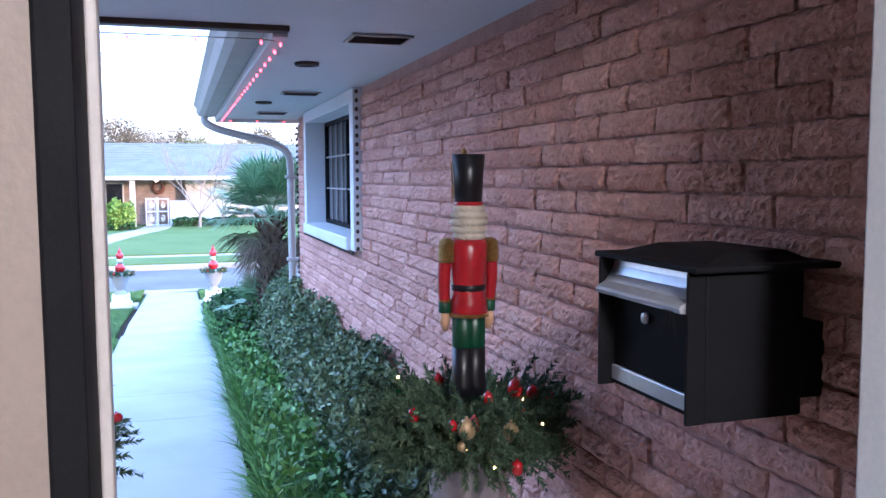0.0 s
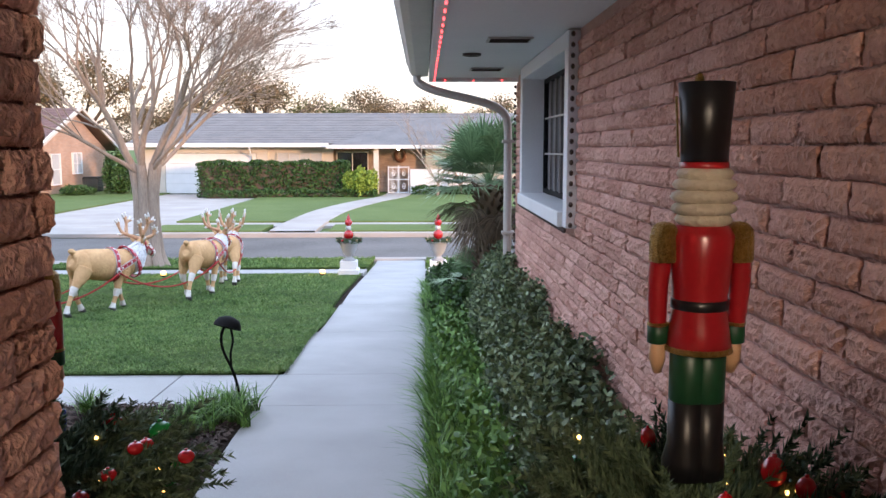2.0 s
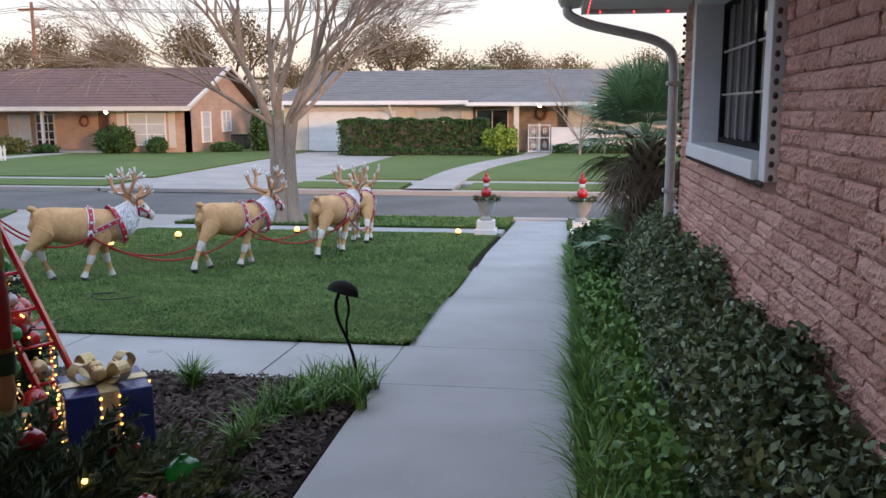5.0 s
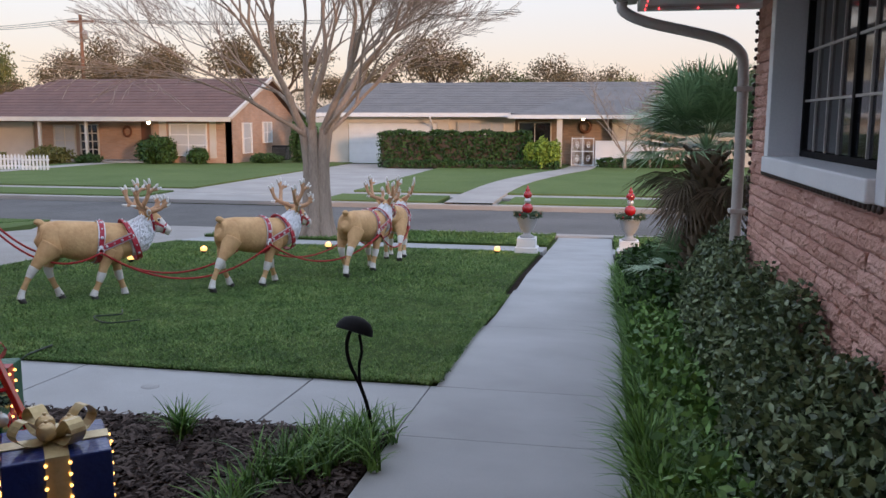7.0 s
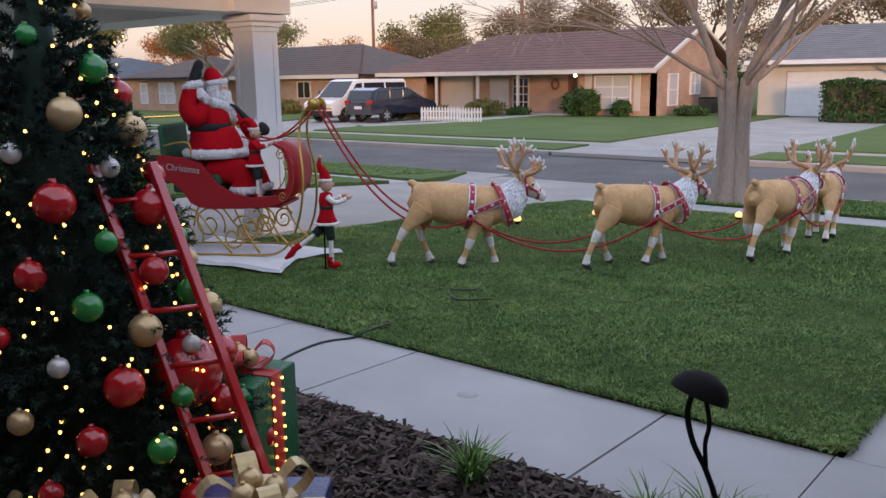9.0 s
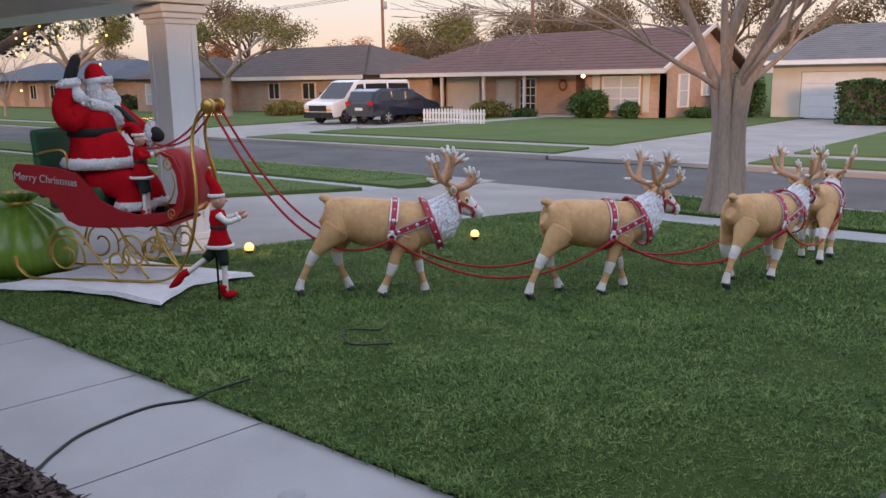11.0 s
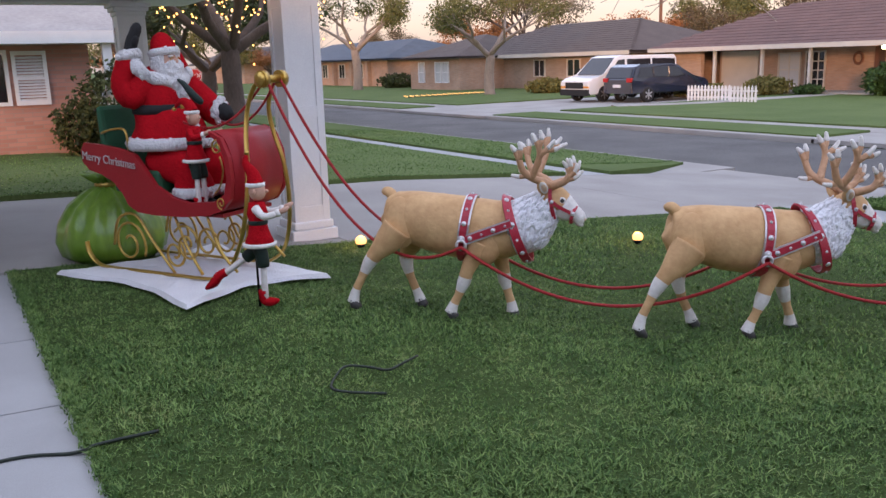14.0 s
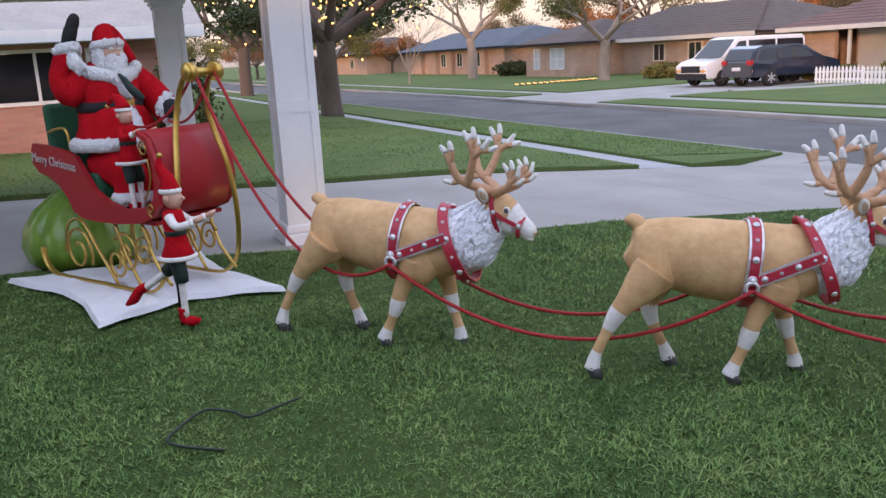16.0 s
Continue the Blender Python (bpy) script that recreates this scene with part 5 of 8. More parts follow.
# picket fence pieces
def picket_fence(x0, y0, x1, y1, n, label):
    f = thing("picket_fence", Matrix(), label, "fence", "picket fence")
    a = math.degrees(math.atan2(y1 - y0, x1 - x0))
    L = math.hypot(x1 - x0, y1 - y0)
    base = pose(x0, y0, -1.0, 0, 0, a)
    for z in (0.16, 0.46):
        bm = bmesh.new()
        box(bm, 0, L, 0.012, 0.04, z, z + 0.07)
        part("rail", bm, M["white_paint"], f, m=base)
    bm = bmesh.new()
    poly_prism(bm, [(-0.045, 0), (0.045, 0), (0.045, 0.62), (0, 0.70), (-0.045, 0.62)], -0.01, 0.01, pose(0, 0, 0, 90))
    me = finish("picket", bm, M["white_paint"])
    for i in range(n):
        ob = new("picket", me)
        ob.parent = f
        ob.matrix_basis = base @ pose(L * (i + 0.5) / n, 0, 0.02)


picket_fence(-27.3, 35.5, -25.4, 36.1, 13, "short white picket fence on a lawn")
picket_fence(-24.8, 35.3, -23.7, 35.7, 8, "short leaning white picket fence on a lawn")
ac = thing("air_conditioner", pose(-17.7, 47.6, -0.95), "grey outdoor air conditioner unit beside a house", "air conditioner")
bm = bmesh.new()
bevel_box(bm, -0.42, 0.42, -0.42, 0.42, 0.0, 0.8, 0.04)
part("case", bm, M["tyre"], ac)
bm = bmesh.new()
for k in range(12):
    box(bm, -0.43, 0.43, -0.43, 0.43, 0.08 + k * 0.055, 0.09 + k * 0.055)
part("louvres", bm, M["gutter_paint"], ac)

# rows of little garden lights across the street
M["bulb_warm"] = glow("bulb_warm", (1.0, 0.50, 0.12), 2)
garden = thing("string_lights", Matrix(), "row of lit warm garden lights along a far lawn", "string lights")
for row in range(3):
    for k in range(15):
        x, y = -44.0 - 0.45 * row - 0.03 * k, 30.6 + 0.40 * k + 0.15 * row
        bm = bmesh.new()
        ball(bm, (x, y, -0.885), 0.032, 6, 4)
        part("bulb", bm, M["bulb_warm"], garden)
    bm = bmesh.new()
    tube(bm, [(-44.0 - 0.45 * row - 0.03 * k, 30.6 + 0.40 * k + 0.15 * row, -0.94) for k in range(15)], 0.006, 4)
    part("cord", bm, M["black_metal"], garden)

# ---- reindeer, sleigh and figures on the lawn ----
M["deer_tan"] = material("deer_tan", (0.68, 0.44, 0.22), (0.48, 0.28, 0.125), 7, 0.6, 0.25, 26, fine=0.4, spec=0.25)
M["deer_white"] = material("deer_white", (0.78, 0.76, 0.73), (0.64, 0.60, 0.56), 10, 0.6, 0.3, 40)
M["ruff_white"] = material("ruff_white", (0.82, 0.83, 0.86), (0.70, 0.71, 0.75), 25, 0.8, 1.0, 45)
M["hoof"] = material("hoof", (0.07, 0.065, 0.065), (0.03, 0.028, 0.028), 10, 0.5)
M["antler"] = material("antler", (0.58, 0.34, 0.19), (0.42, 0.23, 0.12), 10, 0.5, 0.3, 40)
M["harness_red"] = material("harness_red", (0.42, 0.022, 0.045), (0.34, 0.016, 0.035), 20, 0.4, 0.1, 120)
M["silver"] = material("silver", (0.72, 0.72, 0.74), (0.6, 0.6, 0.62), 20, 0.3, metal=0.6)
M["rope_red"] = material("rope_red", (0.45, 0.018, 0.022), (0.36, 0.012, 0.016), 60, 0.6, 0.6, 200)
M["ear_pink"] = material("ear_pink", (0.62, 0.45, 0.30), (0.55, 0.38, 0.25), 8, 0.6)
M["black_felt"] = material("black_felt", (0.014, 0.014, 0.015), (0.008, 0.008, 0.009), 30, 0.85, 0.3, 150)
M["santa_red"] = material("santa_red", (0.46, 0.006, 0.012), (0.30, 0.004, 0.008), 12, 0.9, 0.4, 60, spec=0.1)
M["fur_white"] = material("fur_white", (0.80, 0.80, 0.80), (0.66, 0.66, 0.67), 30, 0.95, 1.0, 90)
M["skin"] = material("skin", (0.60, 0.36, 0.26), (0.52, 0.30, 0.21), 8, 0.5)
M["sleigh_red"] = material("sleigh_red", (0.36, 0.018, 0.024), (0.29, 0.013, 0.018), 3, 0.42, 0.05, 60, spec=0.3)
M["gold"] = material("gold", (0.62, 0.42, 0.11), (0.46, 0.30, 0.07), 9, 0.28, metal=0.85)
M["sack_green"] = material("sack_green", (0.20, 0.34, 0.035), (0.10, 0.20, 0.02), 5, 0.35, 0.2, 20, stretch=(1, 1, 0.25), coat=0.3)
M["chair_green"] = material("chair_green", (0.015, 0.10, 0.045), (0.01, 0.07, 0.03), 6, 0.6)
M["elf_green"] = material("elf_green", (0.008, 0.024, 0.018), (0.006, 0.016, 0.012), 10, 0.7)
M["rug_white"] = material("rug_white", (0.80, 0.81, 0.83), (0.70, 0.71, 0.74), 6, 0.95, 0.5, 90)
M["bulb_lawn"] = glow("bulb_lawn", (1.0, 0.52, 0.15), 1.9)


def statue(name, m, pieces, label, category, group=""):
    """One mesh of several painted surfaces."""
    bm = bmesh.new()
    mats = []
    for b2, mat in pieces:
        if mat not in mats:
            mats.append(mat)
        k = mats.index(mat)
        bmesh.ops.recalc_face_normals(b2, faces=b2.faces[:])
        for f in b2.faces:
            f.material_index = k
        tmp = bpy.data.meshes.new("tmp")
        b2.to_mesh(tmp)
        b2.free()
        bm.from_mesh(tmp)
        bpy.data.meshes.remove(tmp)
    me = bpy.data.meshes.new(name)
    bm.to_mesh(me)
    bm.free()
    for mat in mats:
        me.materials.append(mat)
    ob = new(name, me)
    ob.matrix_basis = m
    return tagged(ob, label, category, group)


def strap(bm, pts, width, out, thick=0.012):
    """A flat band through points, with outward directions."""
    rows = []
    pts = [Vector(p) for p in pts]
    for i, p in enumerate(pts):
        d = (pts[min(i + 1, len(pts) - 1)] - pts[max(i - 1, 0)]).normalized()
        o = Vector(out[i]).normalized()
        s = d.cross(o).normalized() * width / 2
        rows.append([bm.verts.new(p + s), bm.verts.new(p + s + o * thick), bm.verts.new(p - s + o * thick), bm.verts.new(p - s)])
    for a, b in zip(rows, rows[1:]):
        for k in range(4):
            bm.faces.new((a[k], a[(k + 1) % 4], b[(k + 1) % 4], b[k]))
    bm.faces.new(rows[0])
    bm.faces.new(rows[-1][::-1])


BODY = [(-0.32, 0.575, 0.03, 0.04), (-0.305, 0.57, 0.085, 0.10), (-0.25, 0.57, 0.118, 0.135), (-0.14, 0.56, 0.135, 0.157), (0.0, 0.535, 0.146, 0.178), (0.15, 0.52, 0.150, 0.184), (0.30, 0.515, 0.150, 0.178), (0.42, 0.525, 0.135, 0.165), (0.50, 0.54, 0.105, 0.135), (0.55, 0.55, 0.05, 0.07)]


def body_at(x):
    xs = [b[0] for b in BODY]
    return [float(np.interp(x, xs, [b[i] for b in BODY])) for i in (1, 2, 3)]


def leg(tan, white, hoof, pts, radii, white_from, white_to, y):
    """A cast leg: a white joint, a tan shin and a white foot on a dark hoof."""
    q = smooth_pts([(x, yy, z) for x, yy, z in pts], 5)
    rr = np.interp(np.linspace(0, 1, len(q)), np.linspace(0, 1, len(radii)), radii)
    tube(tan, q, list(rr), 14)
    n = len(q) - 1
    a, b, c = int(white_from * n), int(white_to * n), int(0.78 * n)
    tube(white, q[a:b + 1], [float(rr[i]) * (0.975 + 0.085 * math.sin(math.pi * (i - a) / (b - a))) for i in range(a, b + 1)], 14)
    tube(white, q[c:], [float(rr[i]) * (0.97 + 0.12 * min(1, 2 * (i - c) / (n - c))) for i in range(c, n + 1)], 14)
    x, z = pts[-1][0], pts[-1][2]
    for s in (-1, 1):
        h = [(x - 0.004, y + s * 0.014, z + 0.012), (x + 0.014, y + s * 0.016, z - 0.018), (x + 0.040, y + s * 0.014, 0.0)]
        tube(hoof, h, [(0.020, 0.022), (0.021, 0.030), (0.012, 0.016)], 8, up=(1, 0, 0))


def reindeer(m, seed, label):
    r = random.Random(seed)
    tan, white, hoof, ruff, red, sil, ant, tip, black, inner = (bmesh.new() for _ in range(10))
    p = smooth_pts([(b[0], 0, b[1]) for b in BODY], 4)
    tube(tan, p, [tuple(body_at(q.x)[1:]) for q in p], 26)
    tube(tan, smooth_pts([(-0.26, 0, 0.655), (-0.285, 0, 0.69), (-0.315, 0, 0.70), (-0.335, 0, 0.685)], 3), [0.034, 0.034, 0.034, 0.033, 0.033, 0.032, 0.030, 0.026, 0.020, 0.008], 12)
    for s in (-1, 1):
        # haunches and shoulders
        ball(tan, (-0.205, s * 0.068, 0.53), (0.105, 0.072, 0.155), 18, 12)
        ball(tan, (0.31, s * 0.085, 0.46), (0.095, 0.068, 0.145), 18, 12)
    for s, hind, fore in ((-1, ((-0.215, 0.50), (-0.275, 0.415), (-0.335, 0.345), (-0.376, 0.285), (-0.420, 0.195), (-0.458, 0.105), (-0.472, 0.04)),
                           ((0.275, 0.45), (0.245, 0.365), (0.215, 0.285), (0.196, 0.215), (0.168, 0.135), (0.142, 0.075), (0.126, 0.03))),
                          (1, ((-0.155, 0.49), (-0.175, 0.405), (-0.203, 0.325), (-0.207, 0.262), (-0.175, 0.165), (-0.135, 0.085), (-0.112, 0.03)),
                           ((0.345, 0.45), (0.362, 0.365), (0.385, 0.285), (0.402, 0.205), (0.428, 0.125), (0.450, 0.06), (0.458, 0.015)))):
        y = s * 0.108
        ys = [s * 0.085, s * 0.098, y, y, y, y, y]
        leg(tan, white, hoof, [(x, yy, z) for (x, z), yy in zip(hind, ys)], [0.098, 0.078, 0.049, 0.038, 0.024, 0.025, 0.033], 0.40, 0.66, y)
        leg(tan, white, hoof, [(x, yy, z) for (x, z), yy in zip(fore, ys)], [0.085, 0.055, 0.040, 0.037, 0.024, 0.027, 0.034], 0.40, 0.64, y)
    # shaggy white neck, in overlapping locks
    q = smooth_pts([(0.445, 0, 0.525), (0.52, 0, 0.555), (0.585, 0, 0.62), (0.645, 0, 0.70)], 4)
    rad = [(0.126, 0.155), (0.122, 0.162), (0.098, 0.126), (0.070, 0.084)]
    tube(ruff, q, [tuple(float(np.interp(i / (len(q) - 1) * 3, range(4), [e[k] for e in rad])) for k in (0, 1)) for i in range(len(q))], 22)
    for _ in range(420):
        t = r.random() ** 0.85
        i = t * 3
        c = Vector([float(np.interp(i, range(4), v)) for v in ((0.445, 0.52, 0.585, 0.645), (0, 0, 0, 0), (0.525, 0.555, 0.62, 0.70))])
        rw, rh = (float(np.interp(i, range(4), [e[k] for e in rad])) for k in (0, 1))
        a = r.uniform(0, math.tau)
        d = Vector((0.62 + 0.1 * t, 0, 0.55 + 0.4 * t)).normalized()
        up = Vector((-d.z, 0, d.x))
        out = Vector((0, math.cos(a), 0)) * rw + up * math.sin(a) * rh
        n = out.normalized()
        along = (Vector((-0.35, 0, -1)) - n * n.dot(Vector((-0.35, 0, -1)))).normalized()
        rot = Matrix((n, n.cross(along), along)).transposed().to_4x4()
        ball(ruff, c + out, (0.008, r.uniform(0.010, 0.015), r.uniform(0.024, 0.036)), 6, 5, rot @ Matrix.Rotation(r.uniform(-0.35, 0.35), 4, "X"))
    # head
    hp = [(0.60, 0, 0.70), (0.655, 0, 0.705), (0.71, 0, 0.700), (0.765, 0, 0.672), (0.82, 0, 0.637), (0.86, 0, 0.612), (0.882, 0, 0.602)]
    q = smooth_pts(hp, 3)
    ts = np.linspace(0, 1, len(q))
    rw = np.interp(ts, np.linspace(0, 1, 7), [0.055, 0.074, 0.070, 0.054, 0.043, 0.038, 0.018])
    rh = np.interp(ts, np.linspace(0, 1, 7), [0.060, 0.088, 0.088, 0.066, 0.047, 0.040, 0.020])
    tube(tan, q, [(float(a), float(b)) for a, b in zip(rw, rh)], 18)
    tube(white, q[8:], [(float(a) * 1.025, float(b) * 1.025) for a, b in zip(rw[8:], rh[8:])], 18)
    ball(white, (0.735, 0, 0.655), (0.085, 0.060, 0.052), 16, 10, Matrix.Rotation(0.5, 4, "Y"))
    ball(white, (0.845, 0, 0.590), (0.035, 0.030, 0.020), 10, 8, Matrix.Rotation(0.5, 4, "Y"))
    for s in (-1, 1):
        ball(inner, (0.882, s * 0.014, 0.612), (0.010, 0.010, 0.008), 8, 6)
        ball(white, (0.742, s * 0.055, 0.716), (0.024, 0.012, 0.019), 10, 8)
        ball(black, (0.744, s * 0.0605, 0.716), (0.014, 0.010, 0.013), 10, 8)
        e = Matrix.Rotation(s * -0.55, 4, "X") @ Matrix.Rotation(-0.25, 4, "Y")
        ball(tan, (0.622, s * 0.088, 0.785), (0.034, 0.016, 0.050), 14, 10, e)
        ball(white, (0.629, s * 0.097, 0.785), (0.028, 0.011, 0.042), 12, 8, e)
        ball(inner, (0.633, s * 0.105, 0.784), (0.017, 0.006, 0.027), 10, 6, e)
        # antlers: a swept beam with a rear fork, a crown and a brow branch, white at the tips
        def A(x, y, z):
            return (x, s * y, z)

        def limb(pts, r0, r1):
            w = smooth_pts([A(*k) for k in pts], 4)
            tube(ant, w, list(np.linspace(r0, r1, len(w))), 10)

        def tine(pts, r0=0.017):
            w = smooth_pts([A(*k) for k in pts], 4)
            h = len(w) // 2
            tube(ant, w[:h + 1], list(np.linspace(r0, r0 * 0.92, h + 1)), 8)
            tube(tip, w[h:], list(np.linspace(r0 * 0.95, r0 * 0.62, len(w) - h)), 8)
            ball(tip, A(*pts[-1]), r0 * 0.64, 8, 6)

        ball(ant, A(0.668, 0.034, 0.785), (0.034, 0.030, 0.024), 12, 8)
        limb([(0.665, 0.035, 0.79), (0.625, 0.075, 0.815), (0.565, 0.125, 0.838), (0.515, 0.160, 0.878), (0.490, 0.178, 0.945)], 0.026, 0.017)
        limb([(0.560, 0.128, 0.842), (0.585, 0.160, 0.900), (0.605, 0.178, 0.965), (0.600, 0.185, 1.015)], 0.023, 0.017)
        limb([(0.668, 0.045, 0.792), (0.715, 0.080, 0.808), (0.762, 0.100, 0.832), (0.780, 0.106, 0.872)], 0.024, 0.017)
        tine([(0.535, 0.148, 0.855), (0.495, 0.150, 0.845), (0.455, 0.150, 0.850)], 0.015)
        tine([(0.490, 0.178, 0.940), (0.470, 0.185, 0.985), (0.448, 0.190, 1.010)])
        tine([(0.492, 0.178, 0.945), (0.498, 0.188, 0.995), (0.490, 0.192, 1.030)])
        tine([(0.602, 0.185, 1.005), (0.582, 0.190, 1.045), (0.560, 0.192, 1.080)])
        tine([(0.600, 0.185, 1.010), (0.612, 0.192, 1.055), (0.606, 0.195, 1.098)])
        tine([(0.606, 0.180, 0.970), (0.655, 0.190, 1.010), (0.688, 0.196, 1.050)])
        tine([(0.640, 0.187, 1.000), (0.690, 0.185, 1.005), (0.725, 0.183, 1.020)], 0.015)
        tine([(0.780, 0.106, 0.865), (0.765, 0.112, 0.905), (0.742, 0.116, 0.935)], 0.015)
        tine([(0.780, 0.106, 0.870), (0.788, 0.112, 0.915), (0.780, 0.116, 0.950)], 0.015)
        tine([(0.778, 0.105, 0.855), (0.812, 0.112, 0.885), (0.822, 0.118, 0.925)], 0.015)
        tine([(0.766, 0.101, 0.838), (0.810, 0.105, 0.848), (0.842, 0.110, 0.872)], 0.014)

    for part_bm in (tan, white, ant, tip, black, inner):
        for v in part_bm.verts:
            if v.co.x > 0.57:
                v.co.x = 0.57 + (v.co.x - 0.57) * 0.92

    # harness
    def stud(c, n, rad):
        """A domed flower stud with a raised middle."""
        n = Vector(n).normalized()
        rot = n.to_track_quat("Z", "Y").to_matrix().to_4x4()
        b2 = bmesh.new()
        lathe(b2, [(rad, 0.0), (rad, 0.004), (rad * 0.80, 0.007), (rad * 0.55, 0.005), (rad * 0.40, 0.010), (0.002, 0.012)], 12, (0, 0, 0), False)
        merge(sil, b2, Matrix.Translation(c) @ rot)

    def band(pts, out, wid, trim, every=2, rad=0.015):
        if trim:
            strap(sil, pts, wid + 0.020, out, 0.006)
        strap(red, pts, wid, out, 0.011)
        for k in range(1, len(pts) - 1, every):
            n = Vector(out[k]).normalized()
            stud(Vector(pts[k]) + n * 0.010, n, rad if (k // every) % 2 == 0 else rad * 0.55)

    ring_pts, ring_out = [], []
    for k in range(29):
        a = k * math.tau / 28
        zc, ra, rb = body_at(0.19)
        ring_pts.append((0.19 + 0.018 * math.sin(a), (ra + 0.006) * math.cos(a), zc + (rb + 0.006) * math.sin(a)))
        ring_out.append((0.0, math.cos(a), math.sin(a)))
    band(ring_pts, ring_out, 0.040, True)
    pts, out = [], []
    for k in range(29):
        a = k * math.tau / 28
        pts.append((0.480 - 0.074 * math.sin(a), 0.152 * math.cos(a), 0.532 + 0.178 * math.sin(a)))
        out.append((0.30, math.cos(a), math.sin(a)))
    band(pts, out, 0.050, False)
    for s in (-1, 1):
        pts = [(0.20 + 0.262 * t, s * (0.158 + 0.004 * math.sin(math.pi * t)), 0.468 + 0.112 * t) for t in np.linspace(0, 1, 9)]
        band(pts, [(0, s, 0.05)] * 9, 0.036, True, 2, 0.014)
        b2 = bmesh.new()
        lathe(b2, [(0.018, 0.0), (0.030, 0.0), (0.034, 0.008), (0.030, 0.016), (0.018, 0.016), (0.018, 0.0)], 18, (0, 0, 0), False)
        merge(sil, b2, Matrix.Translation((0.183, s * 0.160, 0.440)) @ Matrix.Rotation(-s * math.pi / 2, 4, "X"))
        stud((0.183, s * 0.165, 0.474), (0, s, 0), 0.021)
        strap(red, [(0.178, s * 0.150, 0.43), (0.176, s * 0.132, 0.385), (0.176, s * 0.085, 0.352)], 0.044, [(0, s, -0.1), (0, s, -0.4), (0, s * 0.6, -1)], 0.016)
        # halter
        strap(red, [(0.657, s * 0.040, 0.796), (0.660, s * 0.074, 0.745), (0.673, s * 0.078, 0.68), (0.690, s * 0.050, 0.612)], 0.020, [(0, s, 0.4), (0, s, 0.1), (0, s, -0.1), (0, s, -0.7)], 0.007)
        strap(red, [(0.667, s * 0.080, 0.712), (0.722, s * 0.071, 0.676), (0.787, s * 0.053, 0.645)], 0.019, [(0, s, 0.1)] * 3, 0.007)
        strap(red, [(0.807, s * 0.020, 0.684), (0.795, s * 0.050, 0.655), (0.784, s * 0.048, 0.615), (0.782, s * 0.020, 0.588)], 0.019, [(0, s, 0.6), (0, s, 0.2), (0, s, -0.2), (0, s, -0.8)], 0.007)
        stud((0.791, s * 0.058, 0.645), (0, s, 0), 0.013)
        stud((0.673, s * 0.084, 0.708), (0, s, 0), 0.011)
    return statue("reindeer", m, [(tan, M["deer_tan"]), (white, M["deer_white"]), (hoof, M["hoof"]), (ruff, M["ruff_white"]), (red, M["harness_red"]), (sil, M["silver"]), (ant, M["antler"]), (tip, M["deer_white"]), (black, M["hoof"]), (inner, M["ear_pink"])],
                  label, "reindeer statue", "sleigh team")


def on_lawn(x, y, rz, dz=0.005):
    return pose(x, y, land(y) + dz, 0, 0, rz)


def on_slope(x, y, rz):
    """Feet on the falling lawn: as on_lawn(), tipped with the ground."""
    grade = (land(y + 0.4) - land(y - 0.4)) / 0.8
    return Matrix.Translation((x, y, land(y) + 0.002)) @ Matrix.Rotation(math.atan(grade), 4, "X") @ Matrix.Rotation(radians(rz), 4, "Z")


DEER = [(-4.50, 9.20, 46), (-3.39, 10.39, 60), (-2.60, 11.78, 76), (-2.60, 13.50, 98)]
deer = reindeer(on_slope(*DEER[0]), 5, "tan reindeer figure with a white neck in a red studded harness")
for d in DEER[1:]:
    copy_thing(deer, on_slope(*d))

SLEIGH_FLOOR = pose(-5.983, 8.244, land(8.25) + 0.03, 0, 0, 31)
SLEIGH = SLEIGH_FLOOR @ Matrix.Diagonal((0.826, 0.95, 0.91, 1))


def deer_point(i, x, y, z):
    return on_slope(*DEER[i]) @ Vector((x, y, z))


def rope(bm, a, b, sag, rad=0.0095, n=24):
    a, b = Vector(a), Vector(b)
    tube(bm, [a.lerp(b, k / n) - Vector((0, 0, sag * 4 * (k / n) * (1 - k / n))) for k in range(n + 1)], rad, 7)


reins = thing("reins", Matrix(), "red rope reins linking the sleigh to the reindeer", "rope")
for s in (-1, 1):
    bm = bmesh.new()
    rope(bm, SLEIGH @ Vector((0.86, s * 0.07, 1.43)), deer_point(0, 0.183, s * 0.18, 0.43), 0.43 if s < 0 else 0.38)
    part("rope", bm, M["rope_red"], reins)
    bm = bmesh.new()
    rope(bm, SLEIGH @ Vector((0.84, s * 0.06, 1.42)), SLEIGH @ Vector((0.10, s * 0.16, 1.14)), 0.14, 0.008)
    part("rope", bm, M["rope_red"], reins)
    for i, sag in ((0, 0.27), (1, 0.22), (2, 0.20)):
        bm = bmesh.new()
        rope(bm, deer_point(i, 0.183, s * 0.18, 0.43), deer_point(i + 1, 0.183, s * 0.18, 0.43), sag + (0.02 if s < 0 else 0))
        part("rope", bm, M["rope_red"], reins)

